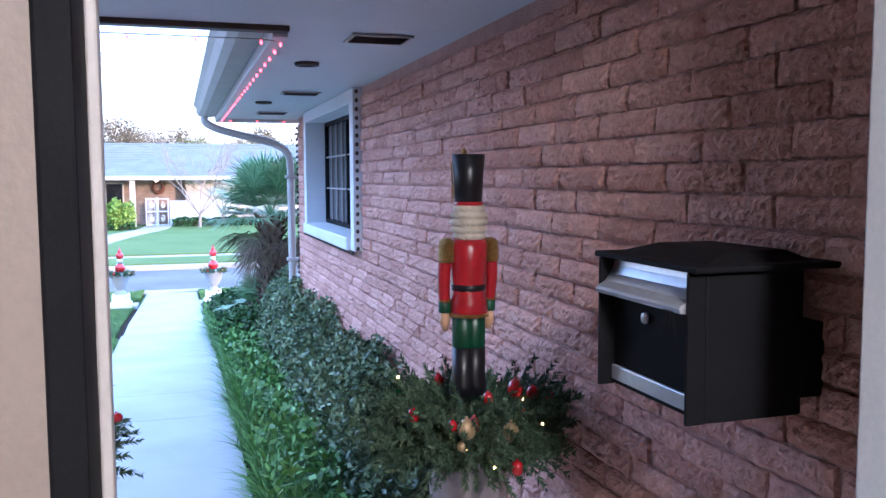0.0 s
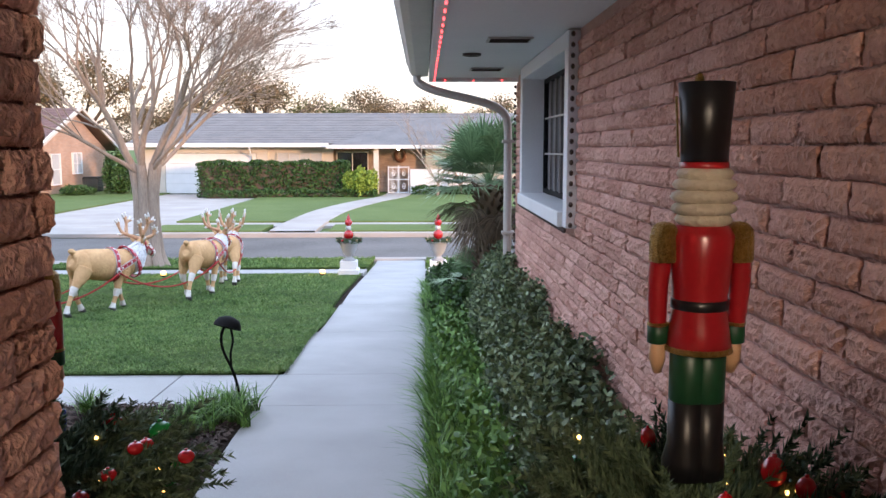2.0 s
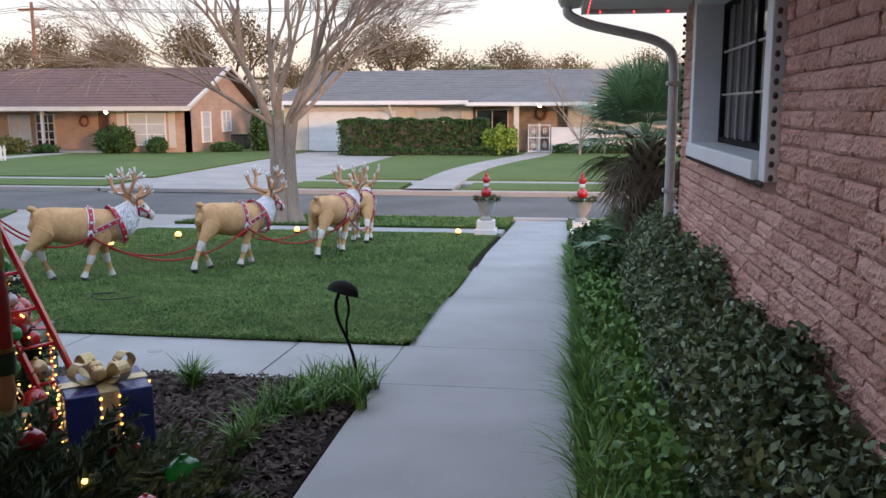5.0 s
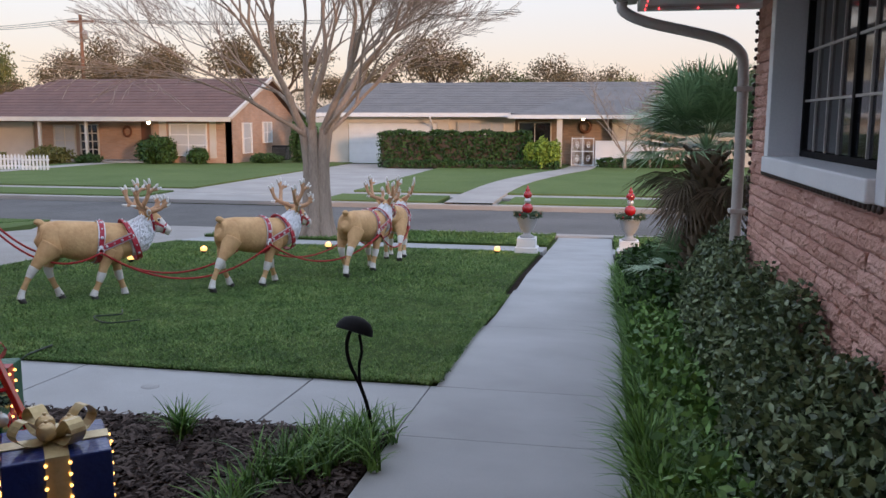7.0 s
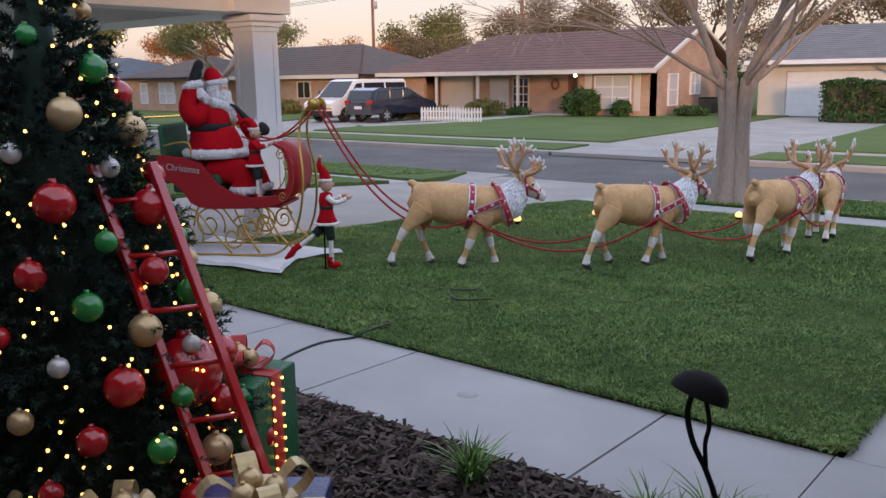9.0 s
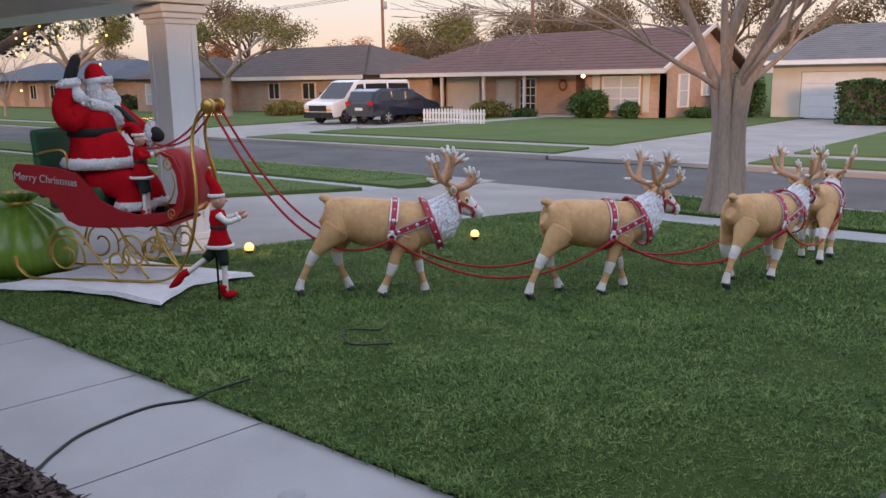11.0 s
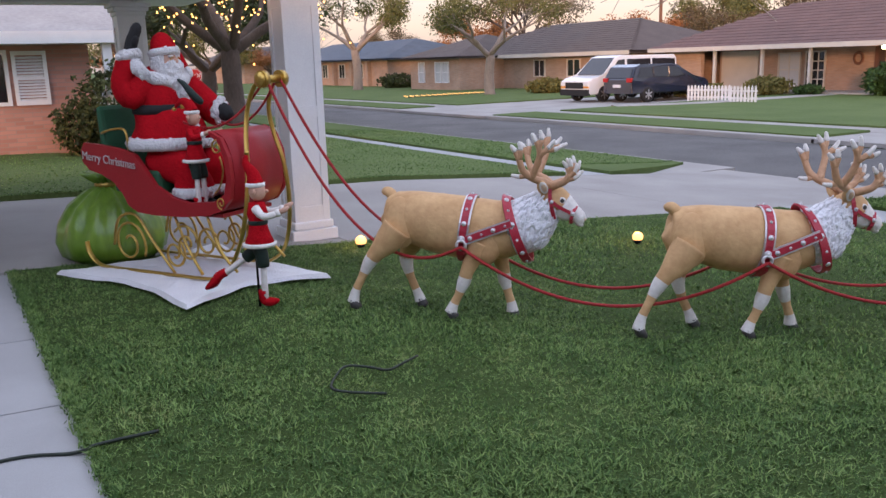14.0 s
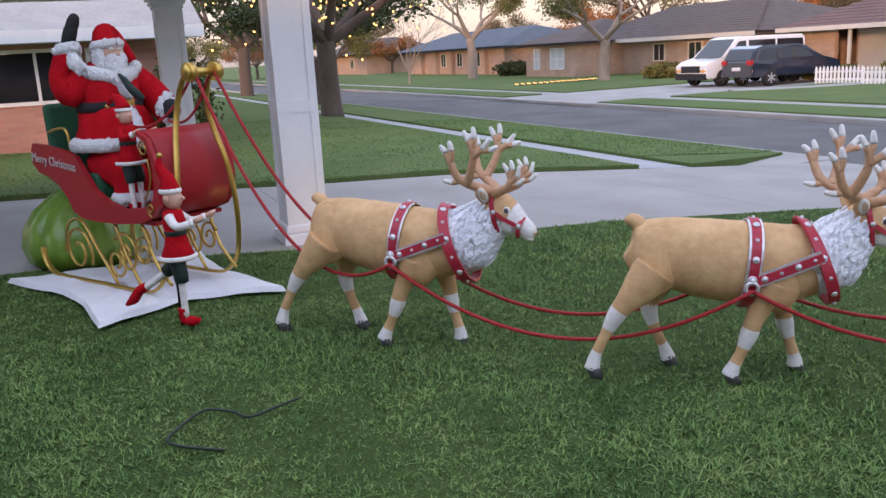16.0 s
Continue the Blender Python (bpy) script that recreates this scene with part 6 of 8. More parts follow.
# sleigh
sl = thing("sleigh", SLEIGH, "red wooden sleigh with gold scrolled runners, parked on a white cloth", "sleigh")
side = [(x / 0.826, z / 0.91) for x, z in ((-0.73, 0.90), (-0.765, 0.845), (-0.76, 0.77), (-0.70, 0.715), (-0.59, 0.69), (-0.49, 0.645), (-0.41, 0.57), (-0.36, 0.485), (-0.28, 0.447), (-0.13, 0.434), (0.13, 0.438), (0.34, 0.458), (0.46, 0.495), (0.53, 0.57), (0.555, 0.69), (0.545, 0.83), (0.49, 0.95), (0.40, 0.99),
                                             (0.405, 0.965), (0.465, 0.925), (0.508, 0.82), (0.515, 0.70), (0.485, 0.60), (0.40, 0.55), (0.18, 0.532), (0.04, 0.562), (-0.10, 0.634), (-0.20, 0.76), (-0.26, 0.83), (-0.41, 0.868), (-0.59, 0.89))]
for s in (-1, 1):
    bm = bmesh.new()
    poly_prism(bm, side, -0.016, 0.016, Matrix.Translation((0, s * 0.27, 0)) @ Matrix.Rotation(math.pi / 2, 4, "X"))
    part("side_panel", bm, M["sleigh_red"], sl)
bm = bmesh.new()
box(bm, -0.38, 0.52, -0.252, 0.252, 0.488, 0.515)
part("floor_board", bm, M["sleigh_red"], sl)
bm = bmesh.new()
arc = [(0.40, 0.50), (0.55, 0.545), (0.635, 0.63), (0.668, 0.76), (0.655, 0.92), (0.59, 1.045), (0.48, 1.088)]
arc = [(p.x, p.z) for p in smooth_pts([(x, 0, z) for x, z in arc], 4)]
inner = [(x - 0.028 * (1 if z > 0.5 else 0.3), z + (0.02 if z < 0.6 else -0.022 if z > 1.0 else 0)) for x, z in arc]
for s in (1,):
    a = [[bm.verts.new((x, y, z)) for y in (-0.25, 0.25)] for x, z in arc]
    b = [[bm.verts.new((x, y, z)) for y in (-0.25, 0.25)] for x, z in inner]
    for i in range(len(arc) - 1):
        for p0, p1 in ((a[i], a[i + 1]), (b[i], b[i + 1])):
            f = bm.faces.new((p0[0], p0[1], p1[1], p1[0]))
            f.smooth = True
        for k in (0, 1):
            bm.faces.new((a[i][k], a[i + 1][k], b[i + 1][k], b[i][k]))
    for i in (0, -1):
        bm.faces.new((a[i][0], a[i][1], b[i][1], b[i][0]))
part("dashboard", bm, M["sleigh_red"], sl, "curved glossy red dashboard")
bm = bmesh.new()
bevel_box(bm, -0.70, -0.63, -0.25, 0.25, 0.74, 1.29, 0.03, Matrix.Rotation(-0.05, 4, "Y"))
part("seat_back", bm, M["chair_green"], sl, "dark green seat back")
bm = bmesh.new()
bevel_box(bm, -0.64, -0.12, -0.245, 0.245, 0.62, 0.80, 0.03)
part("seat", bm, M["chair_green"], sl)
for s in (-1, 1):
    bm = bmesh.new()
    tube(bm, smooth_pts([(-0.70, s * 0.255, 1.06), (-0.55, s * 0.262, 1.09), (-0.42, s * 0.262, 1.08), (-0.40, s * 0.262, 0.94)], 4), 0.010, 6)
    part("arm_rail", bm, M["gold"], sl)


def spiral(cx, cz, r0, turns, start, sign, n=26, shrink=0.75):
    return [(cx + r0 * (1 - shrink * k / n) * math.cos(start + sign * turns * math.tau * k / n), cz + r0 * (1 - shrink * k / n) * math.sin(start + sign * turns * math.tau * k / n)) for k in range(n + 1)]


for s in (-1, 1):
    y = s * 0.25
    bm = bmesh.new()
    q = smooth_pts([(-1.00, y * 1.1, 0.23), (-0.98, y * 1.1, 0.14), (-0.88, y * 1.1, 0.06), (-0.70, y * 1.1, 0.045), (-0.2, y * 1.1, 0.045), (0.3, y * 1.1, 0.045), (0.47, y * 1.1, 0.07), (0.60, y * 1.1, 0.17), (0.69, y * 1.0, 0.36), (0.735, y * 0.88, 0.60), (0.735, y * 0.74, 0.84), (0.70, y * 0.56, 1.05), (0.70, y * 0.43, 1.22), (0.76, y * 0.38, 1.36), (0.84, y * 0.36, 1.43)], 5)
    tube(bm, q, [(0.011, 0.022)] * len(q), 8, up=(0, 1, 0))
    part("runner", bm, M["gold"], sl, "gold painted curved runner")
    for cx, cz, rr, st, sg in ((-0.52, 0.24, 0.19, -0.5, 1), (0.12, 0.27, 0.15, 2.5, -1), (0.34, 0.30, 0.11, 0.5, 1), (-0.02, 0.20, 0.12, 1.0, -1)):
        bm = bmesh.new()
        tube(bm, [(x, y, z) for x, z in spiral(cx, cz, rr, 1.45, st, sg)], 0.010, 6, up=(0, 1, 0))
        part("scroll", bm, M["gold"], sl)
    for pts in (((-0.70, 0.22), (-0.62, 0.42), (-0.42, 0.46), (-0.24, 0.26), (-0.04, 0.05)), ((0.02, 0.47), (0.12, 0.26), (0.26, 0.06)), ((0.36, 0.49), (0.46, 0.26), (0.62, 0.11))):
        bm = bmesh.new()
        tube(bm, smooth_pts([(x, y, z) for x, z in pts], 4), 0.011, 6, up=(0, 1, 0))
        part("strut", bm, M["gold"], sl)
    bm = bmesh.new()
    tube(bm, [(x, s * 0.288, z) for x, z in spiral(0.555, 0.98, 0.05, 1.3, 1.5, 1, 16)], 0.006, 5, up=(0, 1, 0))
    tube(bm, [(x, s * 0.288, z) for x, z in spiral(0.555, 0.60, 0.045, 1.3, -1.5, -1, 16)], 0.006, 5, up=(0, 1, 0))
    tube(bm, smooth_pts([(0.50, s * 0.288, 0.66), (0.56, s * 0.288, 0.72), (0.60, s * 0.288, 0.82), (0.58, s * 0.288, 0.92)], 4), 0.006, 5, up=(0, 1, 0))
    part("ornament", bm, M["gold"], sl)
bm = bmesh.new()
tube(bm, [(0.85, -0.09, 1.42), (0.85, 0.09, 1.42)], 0.028, 12)
part("crossbar", bm, M["gold"], sl)
for s in (-1, 1):
    bm = bmesh.new()
    tube(bm, [(0.85, s * 0.07, 1.42), (0.85, s * 0.115, 1.42)], 0.058, 18)
    ball(bm, (0.85, s * 0.118, 1.42), (0.05, 0.018, 0.05), 12, 8)
    part("boss", bm, M["gold"], sl, "round gold end boss")
lettering("lettering", "Merry Christmas", 0.088, sl, pose(-0.61, -0.292, 0.865, 90, 0, 0) @ Matrix.Rotation(-0.10, 4, "Z"), M["silver"], "silver lettering reading Merry Christmas", 0.002)

# white cloth under the sleigh
bm = bmesh.new()
corners = [(-6.45, 7.36), (-5.10, 7.89), (-5.52, 8.98), (-6.95, 8.62)]
rim = []
for i in range(4):
    a, b = Vector(corners[i]), Vector(corners[(i + 1) % 4])
    mid = Vector((-6.1, 8.25))
    for k in range(10):
        t = k / 10
        p = a.lerp(b, t)
        p = p.lerp(mid, 0.20 * math.sin(math.pi * t))
        rim.append(p)
ctr = bm.verts.new((-6.1, 8.25, land(8.25) + 0.052))
ringv = [[], [], []]
for j, f in enumerate((0.55, 0.97, 1.0)):
    for k, p in enumerate(rim):
        q = Vector((-6.1, 8.25)).lerp(p, f)
        ringv[j].append(bm.verts.new((q.x, q.y, land(q.y) + (0.052, 0.049, 0.02)[j] + 0.006 * math.sin(k * 1.7 + j))))
n = len(rim)
for k in range(n):
    bm.faces.new((ctr, ringv[0][k], ringv[0][(k + 1) % n]))
    for j in (0, 1):
        bm.faces.new((ringv[j][k], ringv[j + 1][k], ringv[j + 1][(k + 1) % n], ringv[j][(k + 1) % n]))
solid("cloth", bm, M["rug_white"], "white felt cloth spread on the grass", "cloth")

# seated figure in red
red, fur, blk, skn, wht, gld, grn = (bmesh.new() for _ in range(7))


def folds(bm, amount, seed):
    """Soft creases in cloth."""
    for v in bm.verts:
        c = v.co
        v.co.x += amount * math.sin(c.z * 31 + c.y * 17 + seed) * math.cos(c.y * 23 + c.x * 9)
        v.co.y += amount * math.sin(c.z * 27 + c.x * 19 + seed * 2)


def tufted(bm, pts, rad, n, seed, size=0.020):
    """Long-pile fur trim: a soft roll set with small tufts."""
    r = random.Random(seed)
    pts = [Vector(p) for p in pts]
    tube(bm, pts, rad, 10)
    for _ in range(n):
        k = r.uniform(0, len(pts) - 1.001)
        i = int(k)
        c = pts[i].lerp(pts[i + 1], k - i)
        o = Vector((r.gauss(0, 1), r.gauss(0, 1), r.gauss(0, 1))).normalized()
        ball(bm, c + o * rad * 0.72, (size * r.uniform(0.8, 1.1), size * r.uniform(0.8, 1.1), size * r.uniform(0.8, 1.2)), 7, 5)


def ring(cx, cy, z, rx, ry, n=30, tilt=0.0):
    return [(cx + rx * math.cos(k * math.tau / n), cy + ry * math.sin(k * math.tau / n), z + tilt * math.cos(k * math.tau / n)) for k in range(n + 1)]


coat = [(-0.305, 0.865, 0.292, 0.29), (-0.310, 0.93, 0.275, 0.278), (-0.325, 1.00, 0.245, 0.25), (-0.345, 1.07, 0.205, 0.222), (-0.345, 1.14, 0.205, 0.222), (-0.345, 1.22, 0.20, 0.225), (-0.34, 1.29, 0.165, 0.205), (-0.335, 1.34, 0.12, 0.15), (-0.33, 1.37, 0.08, 0.09)]
q = smooth_pts([(c[0], 0, c[1]) for c in coat], 3)
tube(red, q, [tuple(float(np.interp(p.z, [c[1] for c in coat], [c[k] for c in coat])) for k in (3, 2)) for p in q], 34, up=(1, 0, 0))
for s in (-1, 1):
    w = smooth_pts([(-0.32, s * 0.12, 0.74), (-0.14, s * 0.13, 0.735), (-0.02, s * 0.13, 0.68), (0.01, s * 0.125, 0.57)], 4)
    tube(red, w, list(np.interp(np.linspace(0, 1, len(w)), [0, 0.4, 0.7, 1], [0.13, 0.125, 0.125, 0.145])), 20)
    tufted(fur, ring(0.01, s * 0.125, 0.565, 0.135, 0.13, 20), 0.036, 70, 3 + s)
    tube(blk, smooth_pts([(0.01, s * 0.125, 0.55), (0.02, s * 0.125, 0.49), (0.10, s * 0.125, 0.475), (0.17, s * 0.125, 0.47)], 3), [0.095] * 4 + [0.08] * 3 + [0.07, 0.06, 0.04], 12)
folds(red, 0.007, 1.3)
tufted(fur, ring(-0.30, 0, 0.875, 0.290, 0.288), 0.042, 190, 9)
lathe(blk, [(0.20, 0.0), (0.218, 0.004), (0.218, 0.062), (0.20, 0.066)], 30, (-0.345, 0, 1.065), False)
for v in blk.verts:
    if v.co.z > 1.0:
        v.co.y *= 1.07
bevel_box(gld, -0.135, -0.120, -0.050, 0.050, 1.06, 1.135, 0.006)
tufted(fur, [(-0.018, 0, 0.89), (-0.055, 0, 0.97), (-0.112, 0, 1.06)], 0.042, 40, 14)
tufted(fur, [(-0.132, 0, 1.14), (-0.150, 0, 1.22), (-0.20, 0, 1.30)], 0.040, 40, 15)
tufted(fur, [(-0.36, -0.17, 1.31), (-0.25, -0.16, 1.30), (-0.19, -0.06, 1.27), (-0.19, 0.06, 1.27), (-0.25, 0.16, 1.30)], 0.045, 80, 16)
# raised arm with a deep fur cuff and a black mitten
w = smooth_pts([(-0.34, -0.16, 1.27), (-0.40, -0.25, 1.19), (-0.45, -0.275, 1.26), (-0.43, -0.25, 1.37), (-0.41, -0.225, 1.45)], 4)
tube(red, w, list(np.interp(np.linspace(0, 1, len(w)), [0, 0.4, 0.7, 1], [0.095, 0.086, 0.078, 0.070])), 18, up=(1, 0, 0.2))
tufted(fur, ring(-0.41, -0.225, 1.44, 0.062, 0.062, 14, 0.02), 0.034, 60, 21)
tufted(fur, [(-0.385, -0.225, 1.43), (-0.33, -0.235, 1.365), (-0.28, -0.205, 1.31)], 0.045, 50, 22)
tube(blk, smooth_pts([(-0.41, -0.225, 1.43), (-0.395, -0.21, 1.51), (-0.37, -0.185, 1.59), (-0.35, -0.16, 1.65)], 4), [(0.055, 0.05)] * 3 + [(0.060, 0.045)] * 4 + [(0.062, 0.04)] * 3 + [(0.056, 0.035), (0.044, 0.028), (0.020, 0.012)], 14)
tube(blk, smooth_pts([(-0.39, -0.22, 1.49), (-0.345, -0.225, 1.53), (-0.325, -0.22, 1.57)], 3), [0.030, 0.028, 0.026, 0.024, 0.022, 0.018, 0.008], 10)
# lowered arm
w = smooth_pts([(-0.35, 0.18, 1.27), (-0.24, 0.29, 1.15), (-0.08, 0.27, 1.06), (0.03, 0.20, 1.07)], 4)
tube(red, w, list(np.linspace(0.115, 0.085, len(w))), 18)
tufted(fur, [(0.03, 0.13, 1.07), (0.035, 0.20, 1.14), (0.04, 0.27, 1.07), (0.035, 0.20, 1.0), (0.03, 0.13, 1.07)], 0.034, 50, 23)
tube(blk, smooth_pts([(0.03, 0.20, 1.07), (0.09, 0.19, 1.06), (0.14, 0.18, 1.03)], 3), [0.06, 0.062, 0.062, 0.058, 0.05, 0.04, 0.02], 12)
# dark green sash over the chest
tube(grn, smooth_pts([(-0.16, -0.03, 1.29), (-0.08, -0.05, 1.26), (-0.02, -0.03, 1.19), (0.02, 0.02, 1.13)], 3), [0.008, 0.010, 0.014, 0.018, 0.022, 0.025, 0.027, 0.028, 0.026, 0.016], 10)
# head
ball(skn, (-0.27, 0, 1.405), (0.088, 0.082, 0.10), 18, 12)
ball(skn, (-0.178, 0, 1.405), (0.022, 0.018, 0.020), 8, 6)
r = random.Random(77)
for c, rr in (((-0.225, 0, 1.335), (0.085, 0.090, 0.085)), ((-0.195, 0, 1.265), (0.072, 0.085, 0.095)), ((-0.17, 0, 1.195), (0.050, 0.058, 0.075)), ((-0.28, -0.075, 1.38), (0.060, 0.036, 0.085)), ((-0.28, 0.075, 1.38), (0.060, 0.036, 0.085)), ((-0.325, 0, 1.385), (0.075, 0.088, 0.10)), ((-0.188, -0.030, 1.375), (0.026, 0.040, 0.018)), ((-0.188, 0.030, 1.375), (0.026, 0.040, 0.018))):
    ball(wht, c, rr, 16, 11)
    for _ in range(24):
        o = Vector((r.gauss(0, 1), r.gauss(0, 1), r.gauss(0, 1))).normalized()
        ball(wht, Vector(c) + Vector((o.x * rr[0], o.y * rr[1], o.z * rr[2])) * 0.93, (0.013, 0.014, 0.026), 6, 4)
for s in (-1, 1):
    ball(wht, (-0.192, s * 0.034, 1.437), (0.016, 0.026, 0.010), 8, 5)
    tube(gld, [(-0.170 - 0.004 * abs(k - 5), s * 0.036 + 0.022 * math.cos(k * math.tau / 12), 1.417 + 0.018 * math.sin(k * math.tau / 12)) for k in range(13)], 0.003, 5)
tufted(fur, ring(-0.285, 0, 1.462, 0.092, 0.092, 20, 0.012), 0.026, 60, 31, 0.015)
tube(red, smooth_pts([(-0.29, 0, 1.46), (-0.315, 0.01, 1.515), (-0.335, 0.07, 1.525), (-0.31, 0.14, 1.45), (-0.255, 0.175, 1.36)], 4), list(np.linspace(0.095, 0.028, 17)), 16, up=(0.2, 1, 0))
ball(fur, (-0.245, 0.18, 1.325), 0.045, 12, 9)
statue("santa_figure", SLEIGH_FLOOR @ Matrix.Translation((0.08, 0, 0.015)) @ Matrix.Diagonal((0.92, 0.86, 1.0, 1)), [(red, M["santa_red"]), (fur, M["fur_white"]), (blk, M["black_felt"]), (skn, M["skin"]), (wht, M["fur_white"]), (gld, M["gold"]), (grn, M["elf_green"])], "large seated figure in a red suit waving a black mitten", "christmas figure")


def elf(m, label, flying, pole):
    redb, grn, whb, skb, gdb = (bmesh.new() for _ in range(5))
    # coat, flaring at the hem
    lathe(redb, [(0.02, 0.70), (0.055, 0.69), (0.07, 0.62), (0.058, 0.55), (0.075, 0.48), (0.105, 0.405), (0.10, 0.40)], 16)
    lathe(whb, [(0.10, 0.395), (0.115, 0.40), (0.115, 0.42), (0.10, 0.425)], 16, (0, 0, 0), False)
    lathe(grn, [(0.062, 0.545), (0.066, 0.55), (0.066, 0.57), (0.062, 0.575)], 16, (0, 0, 0), False)
    ball(skb, (0.01, 0, 0.765), (0.058, 0.055, 0.065), 12, 9)
    ball(skb, (0.07, 0, 0.765), (0.018, 0.012, 0.012), 6, 5)
    for s in (-1, 1):
        ball(skb, (0.0, s * 0.062, 0.77), (0.012, 0.02, 0.02), 6, 5)
    lathe(whb, [(0.055, 0.795), (0.066, 0.80), (0.066, 0.82), (0.055, 0.825)], 14, (0.0, 0, 0), False)
    tube(redb, smooth_pts([(0, 0, 0.815), (-0.01, 0, 0.88), (-0.05, 0, 0.95), (-0.04, 0, 1.01)] if flying else [(0, 0, 0.815), (-0.03, 0, 0.88), (-0.10, 0, 0.90), (-0.16, 0, 0.85)], 3), list(np.linspace(0.06, 0.010, 10)), 10, up=(0, 1, 0))
    ball(gdb, (-0.04, 0, 1.02) if flying else (-0.17, 0, 0.84), 0.018, 8, 6)
    for s in (-1, 1):
        q = smooth_pts([(0.0, s * 0.06, 0.665), (0.06, s * 0.10, 0.61), (0.15, s * 0.09, 0.63)], 3)
        tube(redb if not flying else whb, q, list(np.linspace(0.03, 0.02, len(q))), 8)
        ball(whb, (0.15, s * 0.09, 0.63), 0.026, 8, 6)
        tube(skb, [(0.16, s * 0.09, 0.635), (0.20, s * 0.09, 0.65), (0.225, s * 0.09, 0.67)], [0.016, 0.02, 0.008], 7)
    legs = [((0, -0.035, 0.41), (0.02, -0.04, 0.30), (0.02, -0.04, 0.18), (0.02, -0.04, 0.045))]
    legs.append(((0, 0.035, 0.41), (-0.08, 0.04, 0.33), (-0.18, 0.04, 0.26), (-0.27, 0.04, 0.20)) if flying else ((0, 0.035, 0.41), (0.03, 0.04, 0.30), (0.03, 0.04, 0.18), (0.03, 0.04, 0.045)))
    for L in legs:
        q = smooth_pts(L, 3)
        tube(grn, q[:5], [0.05, 0.048, 0.046, 0.044, 0.04], 9)
        tube(whb, q[4:], [0.022] * len(q[4:]), 8)
    tube(redb, smooth_pts([(0.005, -0.04, 0.10), (0.01, -0.04, 0.03), (0.06, -0.04, 0.018), (0.11, -0.04, 0.03)], 3), [0.03] * 4 + [0.032] * 3 + [0.026, 0.018, 0.008], 8)
    if flying:
        tube(redb, smooth_pts([(-0.25, 0.04, 0.215), (-0.30, 0.04, 0.19), (-0.34, 0.04, 0.14), (-0.40, 0.04, 0.10)], 3), [0.03] * 4 + [0.032] * 3 + [0.026, 0.018, 0.008], 8)
    else:
        tube(redb, smooth_pts([(0.015, 0.04, 0.10), (0.02, 0.04, 0.03), (0.07, 0.04, 0.018), (0.12, 0.04, 0.03)], 3), [0.03] * 4 + [0.032] * 3 + [0.026, 0.018, 0.008], 8)
    pcs = [(redb, M["santa_red"]), (grn, M["elf_green"]), (whb, M["deer_white"]), (skb, M["skin"]), (gdb, M["gold"])]
    if pole:
        pb = bmesh.new()
        tube(pb, [(-0.03, 0.0, -0.06), (-0.03, 0.0, 0.45)], 0.008, 6)
        pcs.append((pb, M["black_metal"]))
    return statue("elf_figure", m, pcs, label, "christmas figure", "elf dolls")


elf(on_lawn(-5.02, 8.33, 60, 0.02) @ Matrix.Diagonal((0.88, 0.88, 0.88, 1)), "elf doll in a red coat kicking one leg beside the sleigh", True, True)
elf(SLEIGH_FLOOR @ pose(0.21, -0.20, 0.485, 0, 0, 10) @ Matrix.Diagonal((0.74, 0.74, 0.76, 1)), "small elf doll in red and green standing in the sleigh", False, False)

# gift sack, gathered and tied
bm = bmesh.new()
prof = [(0.30, 0.0), (0.39, 0.06), (0.42, 0.18), (0.39, 0.32), (0.30, 0.46), (0.16, 0.57), (0.075, 0.61), (0.07, 0.63), (0.12, 0.67), (0.17, 0.72), (0.14, 0.725)]
rings = []
NN = 60
for j, (rr, z) in enumerate(prof):
    fold = 0.010 + 0.030 * max(0, (z - 0.12)) * (1 if z < 0.6 else 1.4)
    rings.append([bm.verts.new(((rr + fold * math.sin(k * math.tau / NN * 13 + 0.6 * math.sin(k * 0.31 + j * 0.3))) * math.cos(k * math.tau / NN), (rr + fold * math.sin(k * math.tau / NN * 13 + 0.6 * math.sin(k * 0.31 + j * 0.3))) * math.sin(k * math.tau / NN), z)) for k in range(NN)])
for a, b in zip(rings, rings[1:]):
    for k in range(NN):
        f = bm.faces.new((a[k], a[(k + 1) % NN], b[(k + 1) % NN], b[k]))
        f.smooth = True
bm.faces.new(rings[0][::-1])
bm.faces.new(rings[-1])
sack = thing("gift_sack", on_lawn(-6.98, 7.84, 20) @ Matrix.Diagonal((0.95, 0.95, 0.9, 1)), "bulging shiny green gift sack tied at the neck", "sack")
part("bag", bm, M["sack_green"], sack)
bm = bmesh.new()
lathe(bm, [(0.085, 0.60), (0.10, 0.605), (0.10, 0.635), (0.085, 0.64)], 20, (0, 0, 0), False)
part("cord", bm, M["gold"], sack)

